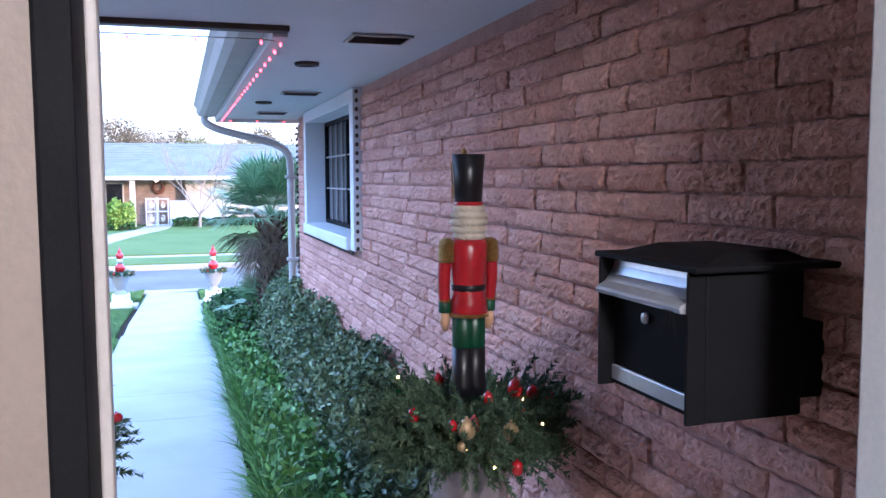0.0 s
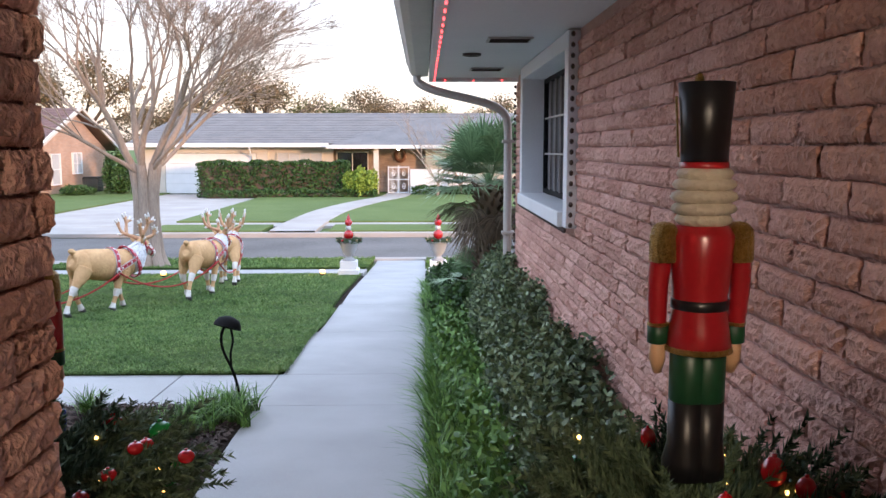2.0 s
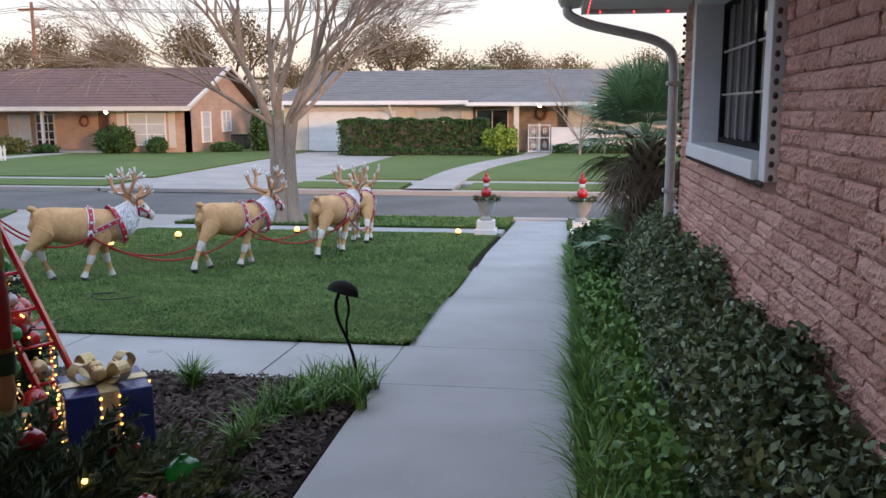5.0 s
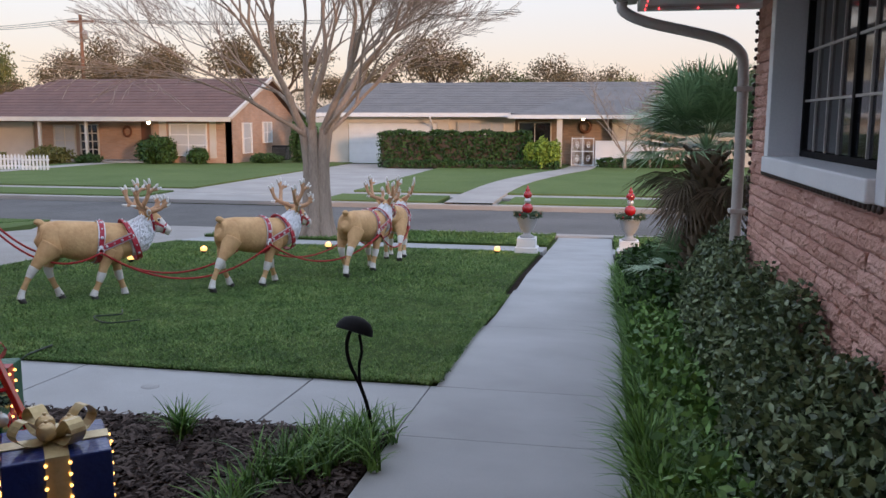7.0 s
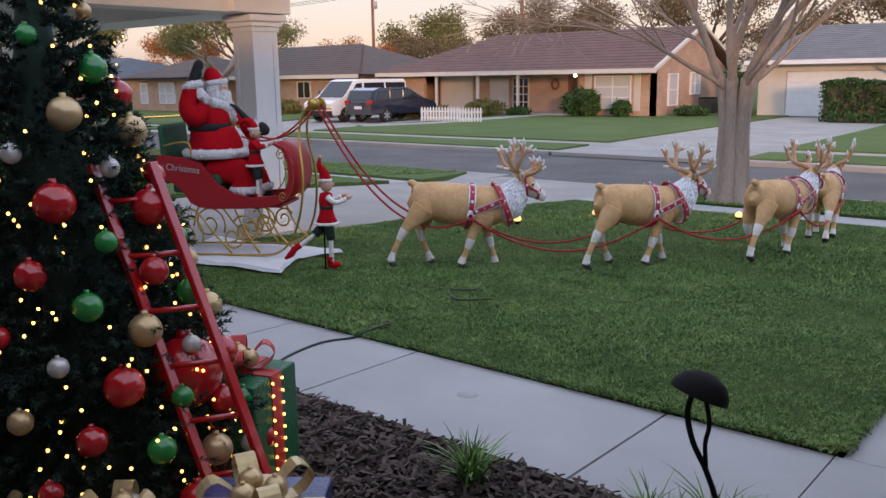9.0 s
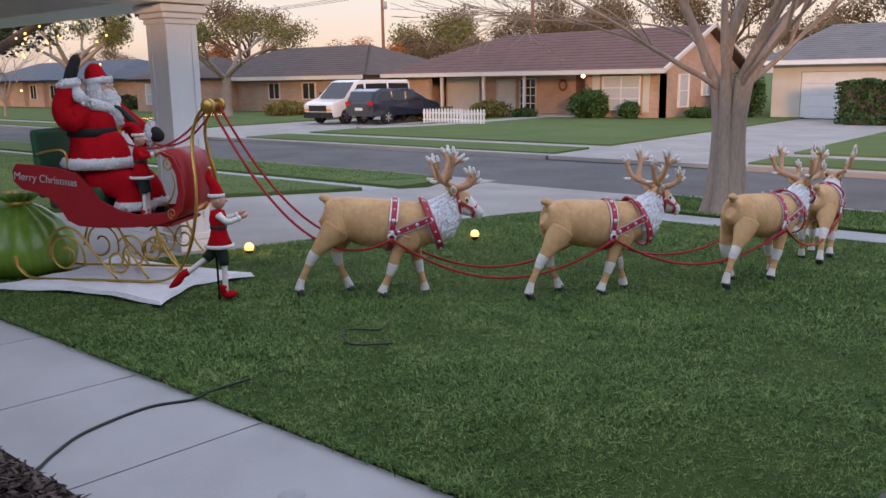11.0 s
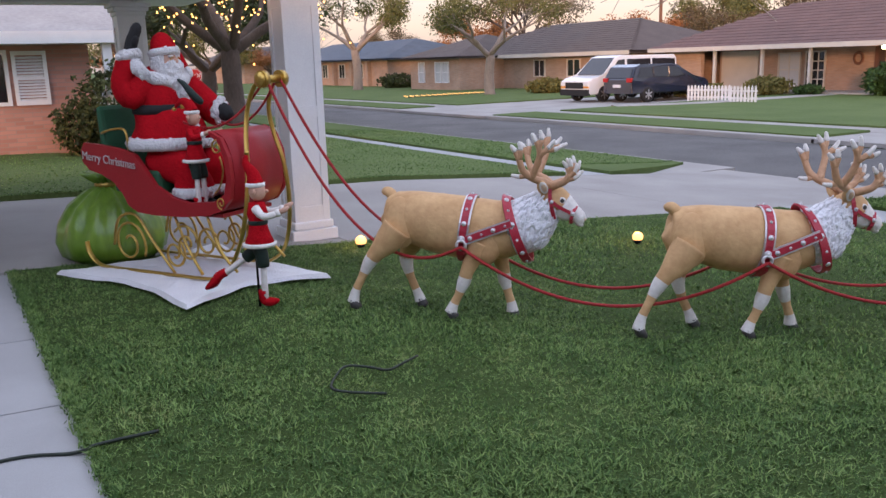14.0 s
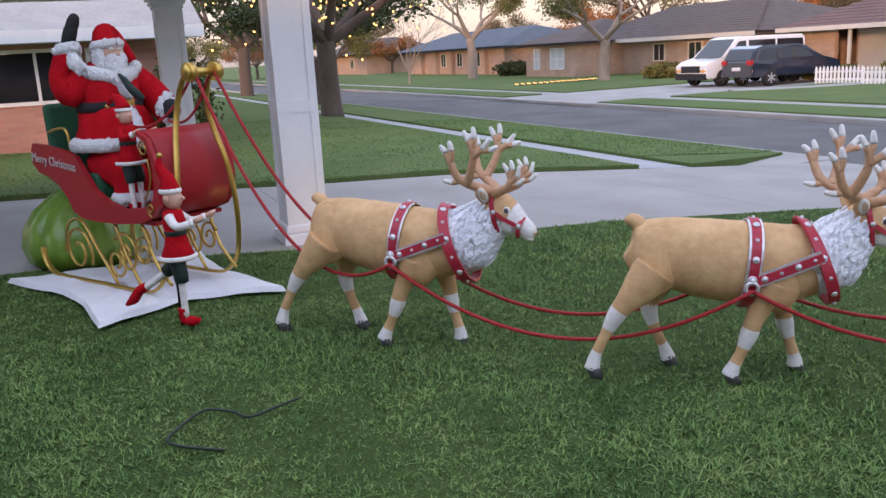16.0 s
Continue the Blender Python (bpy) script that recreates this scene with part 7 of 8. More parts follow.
# lawn spotlights
for x, y in ((-5.53, 11.83), (-5.25, 13.2), (-3.92, 14.6), (-1.37, 14.83), (-6.53, 9.69)):
    L = thing("lawn_spotlight", pose(x, y, land(y) - 0.045), "small lit garden spotlight staked in the grass", "garden light", "lawn spotlights")
    bm = bmesh.new()
    tube(bm, [(0, 0, -0.05), (0, 0, 0.06)], 0.012, 6)
    part("stake", bm, M["black_metal"], L)
    bm = bmesh.new()
    lathe(bm, [(0.020, 0.05), (0.032, 0.06), (0.036, 0.085), (0.032, 0.085), (0.028, 0.065)], 14, (0, 0, 0), False)
    part("housing", bm, M["black_metal"], L)
    bm = bmesh.new()
    ball(bm, (0, 0, 0.110), (0.046, 0.046, 0.042), 12, 8)
    part("bulb", bm, M["bulb_lawn"], L, "glowing warm bulb")
    glim = new("spot_glow", bpy.data.lights.new("spot_glow", "POINT"))
    glim.data.energy, glim.data.color, glim.data.shadow_soft_size = 2.2, (1.0, 0.50, 0.14), 0.03
    glim.matrix_world = pose(x, y, land(y) + 0.15)

# ---- porch things ----
M["conifer"] = material("conifer", (0.125, 0.175, 0.095), (0.045, 0.075, 0.040), 6, 0.7, island=0.6, spec=0.2)
M["conifer_blue"] = material("conifer_blue", (0.030, 0.060, 0.045), (0.010, 0.022, 0.018), 6, 0.7, island=0.6, spec=0.2)
M["ball_red"] = material("ball_red", (0.48, 0.012, 0.016), (0.40, 0.008, 0.012), 4, 0.15, coat=0.8)
M["ball_green"] = material("ball_green", (0.02, 0.26, 0.05), (0.015, 0.18, 0.035), 4, 0.2, coat=0.6)
M["ball_gold"] = material("ball_gold", (0.62, 0.47, 0.26), (0.50, 0.36, 0.18), 4, 0.3, metal=0.5)
M["ball_white"] = material("ball_white", (0.68, 0.68, 0.66), (0.55, 0.55, 0.54), 4, 0.25, metal=0.3)
M["fairy"] = glow("fairy", (1.0, 0.48, 0.10), 4.5)
M["fairy_red"] = glow("fairy_red", (1.0, 0.06, 0.06), 2.5)
M["pot"] = material("pot", (0.36, 0.32, 0.33), (0.27, 0.24, 0.25), 5, 0.6, 0.3, 60)
M["nut_red"] = material("nut_red", (0.42, 0.012, 0.018), (0.34, 0.008, 0.013), 5, 0.3, coat=0.4)
M["nut_black"] = material("nut_black", (0.012, 0.012, 0.014), (0.008, 0.008, 0.010), 5, 0.35)
M["nut_green"] = material("nut_green", (0.012, 0.075, 0.030), (0.008, 0.05, 0.02), 5, 0.4)
M["nut_hair"] = material("nut_hair", (0.66, 0.60, 0.48), (0.52, 0.46, 0.35), 9, 0.6, 0.4, 60)
M["glitter"] = material("glitter", (0.55, 0.36, 0.10), (0.26, 0.15, 0.03), 120, 0.35, 0.8, 300, metal=0.7)
M["peach"] = material("peach", (0.66, 0.42, 0.24), (0.58, 0.35, 0.19), 5, 0.4)


def sprigs(bases, dirs, lengths, needles, nl, seed, nw=0.0016):
    """Needle sprays: a stem for each base and many thin needles; returns vertices and triangles."""
    g = np.random.default_rng(seed)
    b, d = np.repeat(bases, needles, 0), np.repeat(dirs, needles, 0)
    L = np.repeat(lengths, needles)
    t = g.random(len(b))
    p = b + d * (L * t)[:, None]
    side = np.cross(d, g.normal(size=d.shape))
    side /= np.linalg.norm(side, axis=1, keepdims=True)
    nd = side * 0.8 + d * 0.75
    nd /= np.linalg.norm(nd, axis=1, keepdims=True)
    w = np.cross(nd, g.normal(size=d.shape))
    w /= np.linalg.norm(w, axis=1, keepdims=True)
    ln = (nl * g.uniform(0.7, 1.2, len(b)) * (1.15 - 0.5 * t))[:, None]
    tri = np.stack([p - w * nw, p + w * nw, p + nd * ln], 1).reshape(-1, 3)
    w2 = np.cross(dirs, np.array([0.3, 0.2, 1.0]))
    w2 /= np.linalg.norm(w2, axis=1, keepdims=True) + 1e-9
    st = np.stack([bases - w2 * 0.003, bases + w2 * 0.003, bases + dirs * lengths[:, None]], 1).reshape(-1, 3)
    v = np.concatenate([tri, st])
    return v, np.arange(len(v)).reshape(-1, 3)


def ball_part(parent, name, c, rad, mat, label=""):
    bm = bmesh.new()
    ball(bm, c, rad, 14, 10)
    lathe(bm, [(rad * 0.2, rad * 0.95), (rad * 0.2, rad * 1.18), (0.0, rad * 1.2)], 8, c, False)
    return part(name, bm, mat, parent, label)


def nutcracker(m):
    redb, blk, grn, hair, gold, skn = (bmesh.new() for _ in range(6))
    lathe(blk, [(0.0, 0.0), (0.050, 0.0), (0.050, 0.03), (0.040, 0.06), (0.040, 0.135), (0.0, 0.135)], 18, (-0.022, 0, 0), False)
    lathe(blk, [(0.0, 0.0), (0.045, 0.0), (0.045, 0.03), (0.040, 0.06), (0.040, 0.135), (0.0, 0.135)], 18, (0.022, 0, 0), False)
    for s in (-1, 1):
        lathe(grn, [(0.036, 0.13), (0.042, 0.14), (0.042, 0.235), (0.03, 0.24)], 14, (s * 0.020, 0, 0))
    lathe(redb, [(0.05, 0.222), (0.072, 0.226), (0.066, 0.26), (0.058, 0.295), (0.060, 0.32), (0.066, 0.37), (0.070, 0.42), (0.058, 0.436), (0.03, 0.44)], 22)
    lathe(gold, [(0.066, 0.222), (0.0745, 0.223), (0.073, 0.232), (0.066, 0.233)], 22, (0, 0, 0), False)
    lathe(blk, [(0.058, 0.295), (0.0625, 0.296), (0.0625, 0.312), (0.058, 0.313)], 22, (0, 0, 0), False)
    for s in (-1, 1):
        q = smooth_pts([(s * 0.080, 0, 0.42), (s * 0.090, 0.004, 0.36), (s * 0.090, 0.012, 0.30), (s * 0.086, 0.018, 0.245)], 4)
        tube(redb, q, list(np.linspace(0.026, 0.019, len(q))), 12)
        lathe(grn, [(0.019, 0.232), (0.0235, 0.234), (0.0235, 0.262), (0.019, 0.264)], 12, (s * 0.086, 0.018, 0))
        lathe(gold, [(0.019, 0.263), (0.0245, 0.264), (0.0245, 0.269), (0.019, 0.27)], 12, (s * 0.086, 0.018, 0))
        tube(skn, [(s * 0.086, 0.018, 0.235), (s * 0.085, 0.022, 0.205), (s * 0.082, 0.026, 0.18)], [0.017, 0.019, 0.010], 10)
        ball(gold, (s * 0.082, 0, 0.425), (0.030, 0.036, 0.018), 12, 8)
        lathe(gold, [(0.029, 0.375), (0.032, 0.38), (0.031, 0.42), (0.024, 0.428)], 14, (s * 0.083, 0, 0), False)
    for k, (z, rr) in enumerate(((0.447, 0.062), (0.465, 0.071), (0.485, 0.073), (0.505, 0.069), (0.523, 0.061))):
        ball(hair, (0, -0.006, z), (rr, rr * 0.9, 0.017), 20, 8)
    ball(skn, (0, 0.03, 0.485), (0.045, 0.04, 0.048), 12, 8)
    tube(redb, [(0, 0, 0.528), (0, 0, 0.542)], 0.052, 20)
    lathe(blk, [(0.0, 0.54), (0.050, 0.54), (0.053, 0.60), (0.060, 0.672), (0.0, 0.672)], 24, (0, 0, 0), False)
    ball(gold, (0, 0.05, 0.674), (0.012, 0.012, 0.018), 8, 6)
    strap(gold, [(-0.052, 0.012, 0.55), (-0.056, 0.012, 0.60), (-0.060, 0.012, 0.65)], 0.018, [(-1, 0.2, 0)] * 3, 0.004)
    return statue("nutcracker_figure", m, [(redb, M["nut_red"]), (blk, M["nut_black"]), (grn, M["nut_green"]), (hair, M["nut_hair"]), (gold, M["glitter"]), (skn, M["peach"])],
                  "painted nutcracker soldier in a red coat and tall black hat", "christmas figure", "nutcrackers")


def planter(m, seed, label):
    g = np.random.default_rng(seed)
    pl = thing("planter", m, label, "planter", "porch planters")
    bm = bmesh.new()
    lathe(bm, [(0.09, 0.0), (0.10, 0.01), (0.095, 0.04), (0.10, 0.2), (0.115, 0.42), (0.13, 0.57), (0.15, 0.59), (0.155, 0.62), (0.145, 0.63), (0.125, 0.60)], 30, (0, 0, 0), False)
    part("pot", bm, M["pot"], pl, "smooth mauve-grey pot")
    bm = bmesh.new()
    lathe(bm, [(0.0, 0.585), (0.125, 0.585), (0.125, 0.56), (0.0, 0.56)], 20, (0, 0, 0), False)
    part("soil", bm, M["soil"], pl)
    n = 820
    a = g.uniform(0, math.tau, n)
    rr = 0.05 + 0.13 * g.random(n)
    base = np.stack([rr * np.cos(a), rr * np.sin(a), 0.585 + 0.045 * g.random(n)], 1)
    up = g.uniform(-0.55, 0.72, n)
    d = np.stack([np.cos(a + g.normal(0, 0.3, n)), np.sin(a + g.normal(0, 0.3, n)), up], 1)
    d /= np.linalg.norm(d, axis=1, keepdims=True)
    ln = g.uniform(0.09, 0.20, n)
    ob = new("greenery", bulk_mesh("greenery", *sprigs(base, d, ln, 90, 0.026, seed, 0.0034), M["conifer"]))
    ob.parent = pl
    tagged(ob, "spiky green fir sprigs", kind="stuff")
    for k in range(40):
        i = int(g.integers(0, n))
        c = base[i] + d[i] * ln[i] * g.uniform(0.6, 0.95) + np.array([0, 0, 0.015])
        ball_part(pl, "bauble", tuple(c), float(g.choice([0.014, 0.018, 0.024])), M[("ball_red", "ball_red", "ball_green", "ball_red", "ball_gold")[k % 5]])
    bm = bmesh.new()
    for k in range(34):
        i = int(g.integers(0, n))
        ball(bm, base[i] + d[i] * ln[i] * g.uniform(0.4, 0.9) + np.array([0, 0, 0.012]), 0.0042, 6, 4)
    tagged(part("fairy_lights", bm, M["fairy"], pl, "tiny warm lit bulbs"), kind="stuff")
    return pl


for x, y, wide, tall, foot_z, sd, lb in ((0.80, 2.32, 1.0, 1.20, 0.766, 3, "grey pot of fir sprigs and baubles by the brick wall"), (-0.58, 2.72, 1.32, 1.06, 0.63, 4, "grey pot of fir sprigs with baubles before the house front")):
    planter(pose(x, y, -0.05) @ Matrix.Diagonal((wide, wide, tall, 1)), sd, lb)
    nutcracker(pose(x, y, foot_z) @ Matrix.Diagonal((0.80, 0.80, 1.04, 1)))

# mailbox on the brick wall
mb = thing("mailbox", pose(0.962, 1.385, 0.975), "black metal wall mailbox with brushed silver slot cover", "mailbox")
bm = bmesh.new()
bevel_box(bm, -0.115, 0.085, -0.160, 0.160, 0.0, 0.262, 0.004)
bevel_box(bm, 0.085, 0.16, -0.13, 0.13, 0.02, 0.16, 0.004)
part("case", bm, M["black_metal"], mb)
bm = bmesh.new()
bevel_box(bm, -0.150, 0.15, -0.180, 0.180, 0.262, 0.274, 0.004)
lid = [(-0.11, -0.15), (0.11, -0.15), (0.11, 0.15), (-0.11, 0.15)]
lo = [bm.verts.new((x, y, 0.274)) for x, y in lid]
hi = [bm.verts.new((x * 0.55 + 0.02, y * 0.75, 0.292)) for x, y in lid]
bm.faces.new(hi)
for i in range(4):
    bm.faces.new((lo[i], lo[(i + 1) % 4], hi[(i + 1) % 4], hi[i]))
part("lid", bm, M["black_metal"], mb)
bm = bmesh.new()
bevel_box(bm, -0.150, -0.115, -0.160, -0.152, 0.0, 0.262, 0.002)
bevel_box(bm, -0.150, -0.115, 0.152, 0.160, 0.0, 0.262, 0.002)
part("cheek", bm, M["black_metal"], mb)
bm = bmesh.new()
curve = [(-0.118, 0.261), (-0.121, 0.246), (-0.128, 0.23), (-0.140, 0.215), (-0.158, 0.205), (-0.162, 0.200), (-0.158, 0.192), (-0.130, 0.190), (-0.118, 0.192)]
e = [[bm.verts.new((x, y, z)) for x, z in curve] for y in (-0.150, 0.150)]
for i in range(len(curve)):
    j = (i + 1) % len(curve)
    bm.faces.new((e[0][i], e[0][j], e[1][j], e[1][i]))
bm.faces.new(e[0])
bm.faces.new(e[1][::-1])
part("slot_cover", bm, M["silver"], mb, "curved brushed silver slot cover")
bm = bmesh.new()
bevel_box(bm, -0.123, -0.115, -0.150, 0.150, 0.012, 0.042, 0.002)
part("trim_strip", bm, M["silver"], mb, "silver strip along the bottom")
bm = bmesh.new()
lathe(bm, [(0.0, 0.0), (0.011, 0.0), (0.011, 0.007), (0.008, 0.009), (0.0, 0.009)], 16, (0, 0, 0), False)
bmesh.ops.transform(bm, matrix=Matrix.Translation((-0.115, 0.03, 0.155)) @ Matrix.Rotation(-math.pi / 2, 4, "Y"), verts=bm.verts[:])
part("lock", bm, M["silver"], mb, "small round key lock")
bm = bmesh.new()
for k in range(4):
    tube(bm, smooth_pts([(-0.158, -0.10 - 0.008 * k, 0.195), (-0.162, -0.10 - 0.012 * k, 0.175), (-0.158, -0.095 - 0.014 * k, 0.160 - 0.004 * k)], 3), 0.0016, 4)
part("wire_tie", bm, M["black_metal"], mb)

# string lights along the eaves
sg = thing("string_lights", Matrix(), "string of small red lights clipped along the eaves", "string lights")
pts = [(x, 3.345, 1.915) for x in np.arange(-1.6, 0.36, 0.24)] + [(0.405, y, 1.925) for y in np.arange(3.45, 8.4, 0.21)] + [(x, 8.395, 1.945) for x in np.arange(0.5, 1.05, 0.25)]
bm = bmesh.new()
tube(bm, [(x, y, z + 0.012) for x, y, z in pts], 0.0025, 4)
part("wire", bm, M["gutter_paint"], sg)
bm = bmesh.new()
for p in pts:
    ball(bm, p, (0.006, 0.006, 0.009), 8, 6)
tagged(part("bulbs", bm, M["fairy_red"], sg, "small lit red bulbs"), kind="stuff")
unlit = thing("string_lights", Matrix(), "dark string of unlit bulbs clipped up the house corner", "string lights")
bm = bmesh.new()
cp = [(1.095, 8.18, z) for z in np.arange(-0.05, 1.9, 0.055)] + [(1.062, y, 0.918) for y in np.arange(7.5, 5.32, -0.055)] + [(1.085, 5.30, z) for z in np.arange(0.95, 1.96, 0.055)]
for p in cp:
    ball(bm, p, (0.012, 0.012, 0.015), 6, 4)
tagged(part("bulbs", bm, M["dark_trim"], unlit), kind="stuff")

# hall lamp: unseen, added behind the door to brighten the near brick walls
hl = thing("ceiling_light", pose(0.4, -1.2, 2.3), "unseen round ceiling light added in the hall to brighten the near brick", "ceiling light")
bm = bmesh.new()
lathe(bm, [(0.17, 0.0), (0.17, -0.03), (0.13, -0.06), (0.0, -0.07)], 24, (0, 0, 0), False)
part("diffuser", bm, glow("hall_glow", (1.0, 0.72, 0.46), 200), hl)

# ---- christmas tree, ladder and gifts in the bed ----
TX, TY, TH = -2.62, 4.93, 2.08
xt = thing("christmas_tree", pose(TX, TY, land(TY) - 0.02), "decorated artificial christmas tree with lights and baubles", "christmas tree")
bm = bmesh.new()
tube(bm, [(0, 0, -0.05), (0, 0, TH * 0.97)], [0.035, 0.008], 8)
part("trunk", bm, M["bark_dark"], xt)
g = np.random.default_rng(77)
n = 2400
h = 1 - np.sqrt(g.random(n))
a = g.uniform(0, math.tau, n)
z = 0.16 + h * (TH - 0.2)
R = 0.60 * (1 - h) ** 0.9 + 0.03
R *= 1 + 0.12 * np.sin(z * 21)
inner = R * g.uniform(0.30, 0.78, n)
base = np.stack([inner * np.cos(a), inner * np.sin(a), z], 1)
aa = a + g.normal(0, 0.35, n)
d = np.stack([np.cos(aa), np.sin(aa), g.normal(0.12, 0.3, n)], 1)
d /= np.linalg.norm(d, axis=1, keepdims=True)
ln = np.clip(R - inner, 0.06, 0.22)
ob = new("greenery", bulk_mesh("greenery", *sprigs(base, d, ln, 70, 0.032, 78, 0.0026), M["conifer_blue"]))
ob.parent = xt
tagged(ob, "dark green artificial fir branches", kind="stuff")
bm = bmesh.new()
lathe(bm, [(0.26, 0.16), (0.27, 0.3), (0.17, 0.9), (0.07, 1.5), (0.015, 1.9)], 24, (0, 0, 0))
part("inner_branches", bm, M["conifer_blue"], xt)
kinds = [("ball_red", 0.045), ("ball_green", 0.045), ("ball_gold", 0.05), ("ball_red", 0.035), ("ball_white", 0.03), ("ball_red", 0.06), ("ball_green", 0.035), ("ball_gold", 0.035)]
for k in range(120):
    hh = 1 - math.sqrt((k + 0.5) / 120)
    ang = k * 2.39996
    zz = 0.16 + hh * (TH - 0.25)
    rr = (0.58 * (1 - hh) ** 0.9 + 0.03) * 1.0
    nm, rad = kinds[(k * 5 + k // 7) % 8]
    if hh > 0.75:
        rad *= 0.7
    ball_part(xt, "bauble", (rr * math.cos(ang), rr * math.sin(ang), zz), rad, M[nm])
bm = bmesh.new()
for k in range(420):
    hh = 1 - math.sqrt(g.random())
    ang = g.uniform(0, math.tau)
    rr = (0.60 * (1 - hh) ** 0.9 + 0.03) * g.uniform(0.8, 1.05)
    ball(bm, (rr * math.cos(ang), rr * math.sin(ang), 0.14 + hh * (TH - 0.2)), 0.0055, 5, 4)
tagged(part("fairy_lights", bm, M["fairy"], xt, "tiny warm lit bulbs"), kind="stuff")
bm = bmesh.new()
for k in range(5):
    t = k * math.tau / 5
    ball(bm, (0.05 * math.cos(t), 0.05 * math.sin(t), TH - 0.06 + 0.02 * math.sin(3 * t)), (0.05, 0.03, 0.04), 8, 6, Matrix.Rotation(t, 4, "Z"))
part("bow", bm, M["ball_red"], xt, "red ribbon topper")
ball_part(xt, "bauble", (0.36, 0.20, 0.55), 0.12, M["ball_red"], "very large matte red bauble")

ld = thing("ladder", Matrix(), "small red wooden ladder leaning against the christmas tree", "ladder")
foot, head = Vector((-1.88, 5.12, land(5.1) - 0.01)), Vector((-2.36, 5.03, 0.95))
across = Vector((0.55, 0.83, 0)) * 0.085
for s in (-1, 1):
    bm = bmesh.new()
    dvec = (head - foot)
    m = Matrix.Translation(foot + across * s) @ dvec.to_track_quat("Z", "Y").to_matrix().to_4x4()
    bevel_box(bm, -0.016, 0.016, -0.011, 0.011, 0, dvec.length, 0.003, m)
    part("rail", bm, M["ball_red"], ld)
for k in range(7):
    c = foot.lerp(head, 0.10 + 0.135 * k)
    bm = bmesh.new()
    tube(bm, [c - across, c + across], 0.009, 8)
    part("rung", bm, M["ball_red"], ld)

M["wrap_blue"] = material("wrap_blue", (0.012, 0.026, 0.15), (0.008, 0.017, 0.10), 12, 0.35, 0.2, 60, coat=0.3)
M["wrap_green"] = material("wrap_green", (0.01, 0.13, 0.05), (0.007, 0.09, 0.035), 12, 0.4, 0.3, 60)
M["wrap_red"] = material("wrap_red", (0.30, 0.012, 0.02), (0.22, 0.008, 0.014), 12, 0.4, 0.3, 60)
M["ribbon_gold"] = material("ribbon_gold", (0.62, 0.50, 0.27), (0.48, 0.37, 0.18), 20, 0.35, metal=0.4)
M["ribbon_red"] = material("ribbon_red", (0.52, 0.03, 0.03), (0.42, 0.02, 0.02), 20, 0.4)


def gift(x, y, rz, w, h, wrap, ribbon, label, balls="ball_gold"):
    gf = thing("gift_box", pose(x, y, land(y) - 0.012, 0, 0, rz), label, "gift box", "gift boxes")
    bm = bmesh.new()
    bevel_box(bm, -w / 2, w / 2, -w / 2, w / 2, 0, h, 0.008)
    part("box", bm, wrap, gf)
    t, b = 0.004, w * 0.11
    for m in (Matrix(), Matrix.Rotation(math.pi / 2, 4, "Z")):
        for q in ((-b, b, -w / 2 - t, w / 2 + t, h, h + t), (-b, b, -w / 2 - t, -w / 2, 0.0, h), (-b, b, w / 2, w / 2 + t, 0.0, h)):
            bm = bmesh.new()
            box(bm, *q, m)
            part("ribbon", bm, ribbon, gf)
    bm = bmesh.new()
    for k in range(4):
        aa = k * math.pi / 2 + 0.5
        c, s = math.cos(aa), math.sin(aa)
        loop = smooth_pts([(0.02 * c, 0.02 * s, h + 0.01), (0.30 * w * c, 0.30 * w * s, h + 0.10), (0.44 * w * c, 0.44 * w * s, h + 0.06), (0.30 * w * c, 0.30 * w * s, h + 0.012), (0.02 * c, 0.02 * s, h + 0.012)], 4)
        strap(bm, loop, 0.055, [Vector((0, 0, 1)) + Vector((c, s, 0)) * 0.3 for _ in loop], 0.003)
    part("bow", bm, ribbon, gf)
    for k in range(3):
        ball_part(gf, "bauble", (0.05 * math.cos(k * 2.1), 0.05 * math.sin(k * 2.1), h + 0.05), 0.034, M[balls])
    bm = bmesh.new()
    for m in (Matrix(), Matrix.Rotation(math.pi / 2, 4, "Z")):
        for s in (-1, 1):
            for yy in (-w / 2 - 0.009, w / 2 + 0.009):
                for k in range(9):
                    ball(bm, m @ Vector((s * b, yy, h * (k + 0.5) / 9)), 0.006, 5, 4)
    tagged(part("fairy_lights", bm, M["fairy"], gf, "tiny warm lit bulbs on the ribbon"), kind="stuff")
    return gf


gift(-1.66, 4.92, 38, 0.34, 0.36, M["wrap_blue"], M["ribbon_gold"], "dark blue gift box with gold ribbon and lights")
gift(-2.42, 5.45, 20, 0.30, 0.42, M["wrap_green"], M["ribbon_red"], "green gift box with a red ribbon bow")
gift(-2.80, 5.62, 60, 0.22, 0.16, M["wrap_red"], M["ribbon_red"], "red gift box with a shiny ribbon bow")
gift(-2.02, 4.72, 10, 0.24, 0.26, M["wrap_green"], M["ribbon_gold"], "green gift box with gold ribbon under the tree")
gift(-2.32, 4.50, 30, 0.24, 0.24, M["wrap_red"], M["ribbon_gold"], "dark red gift box with gold ribbon under the tree")

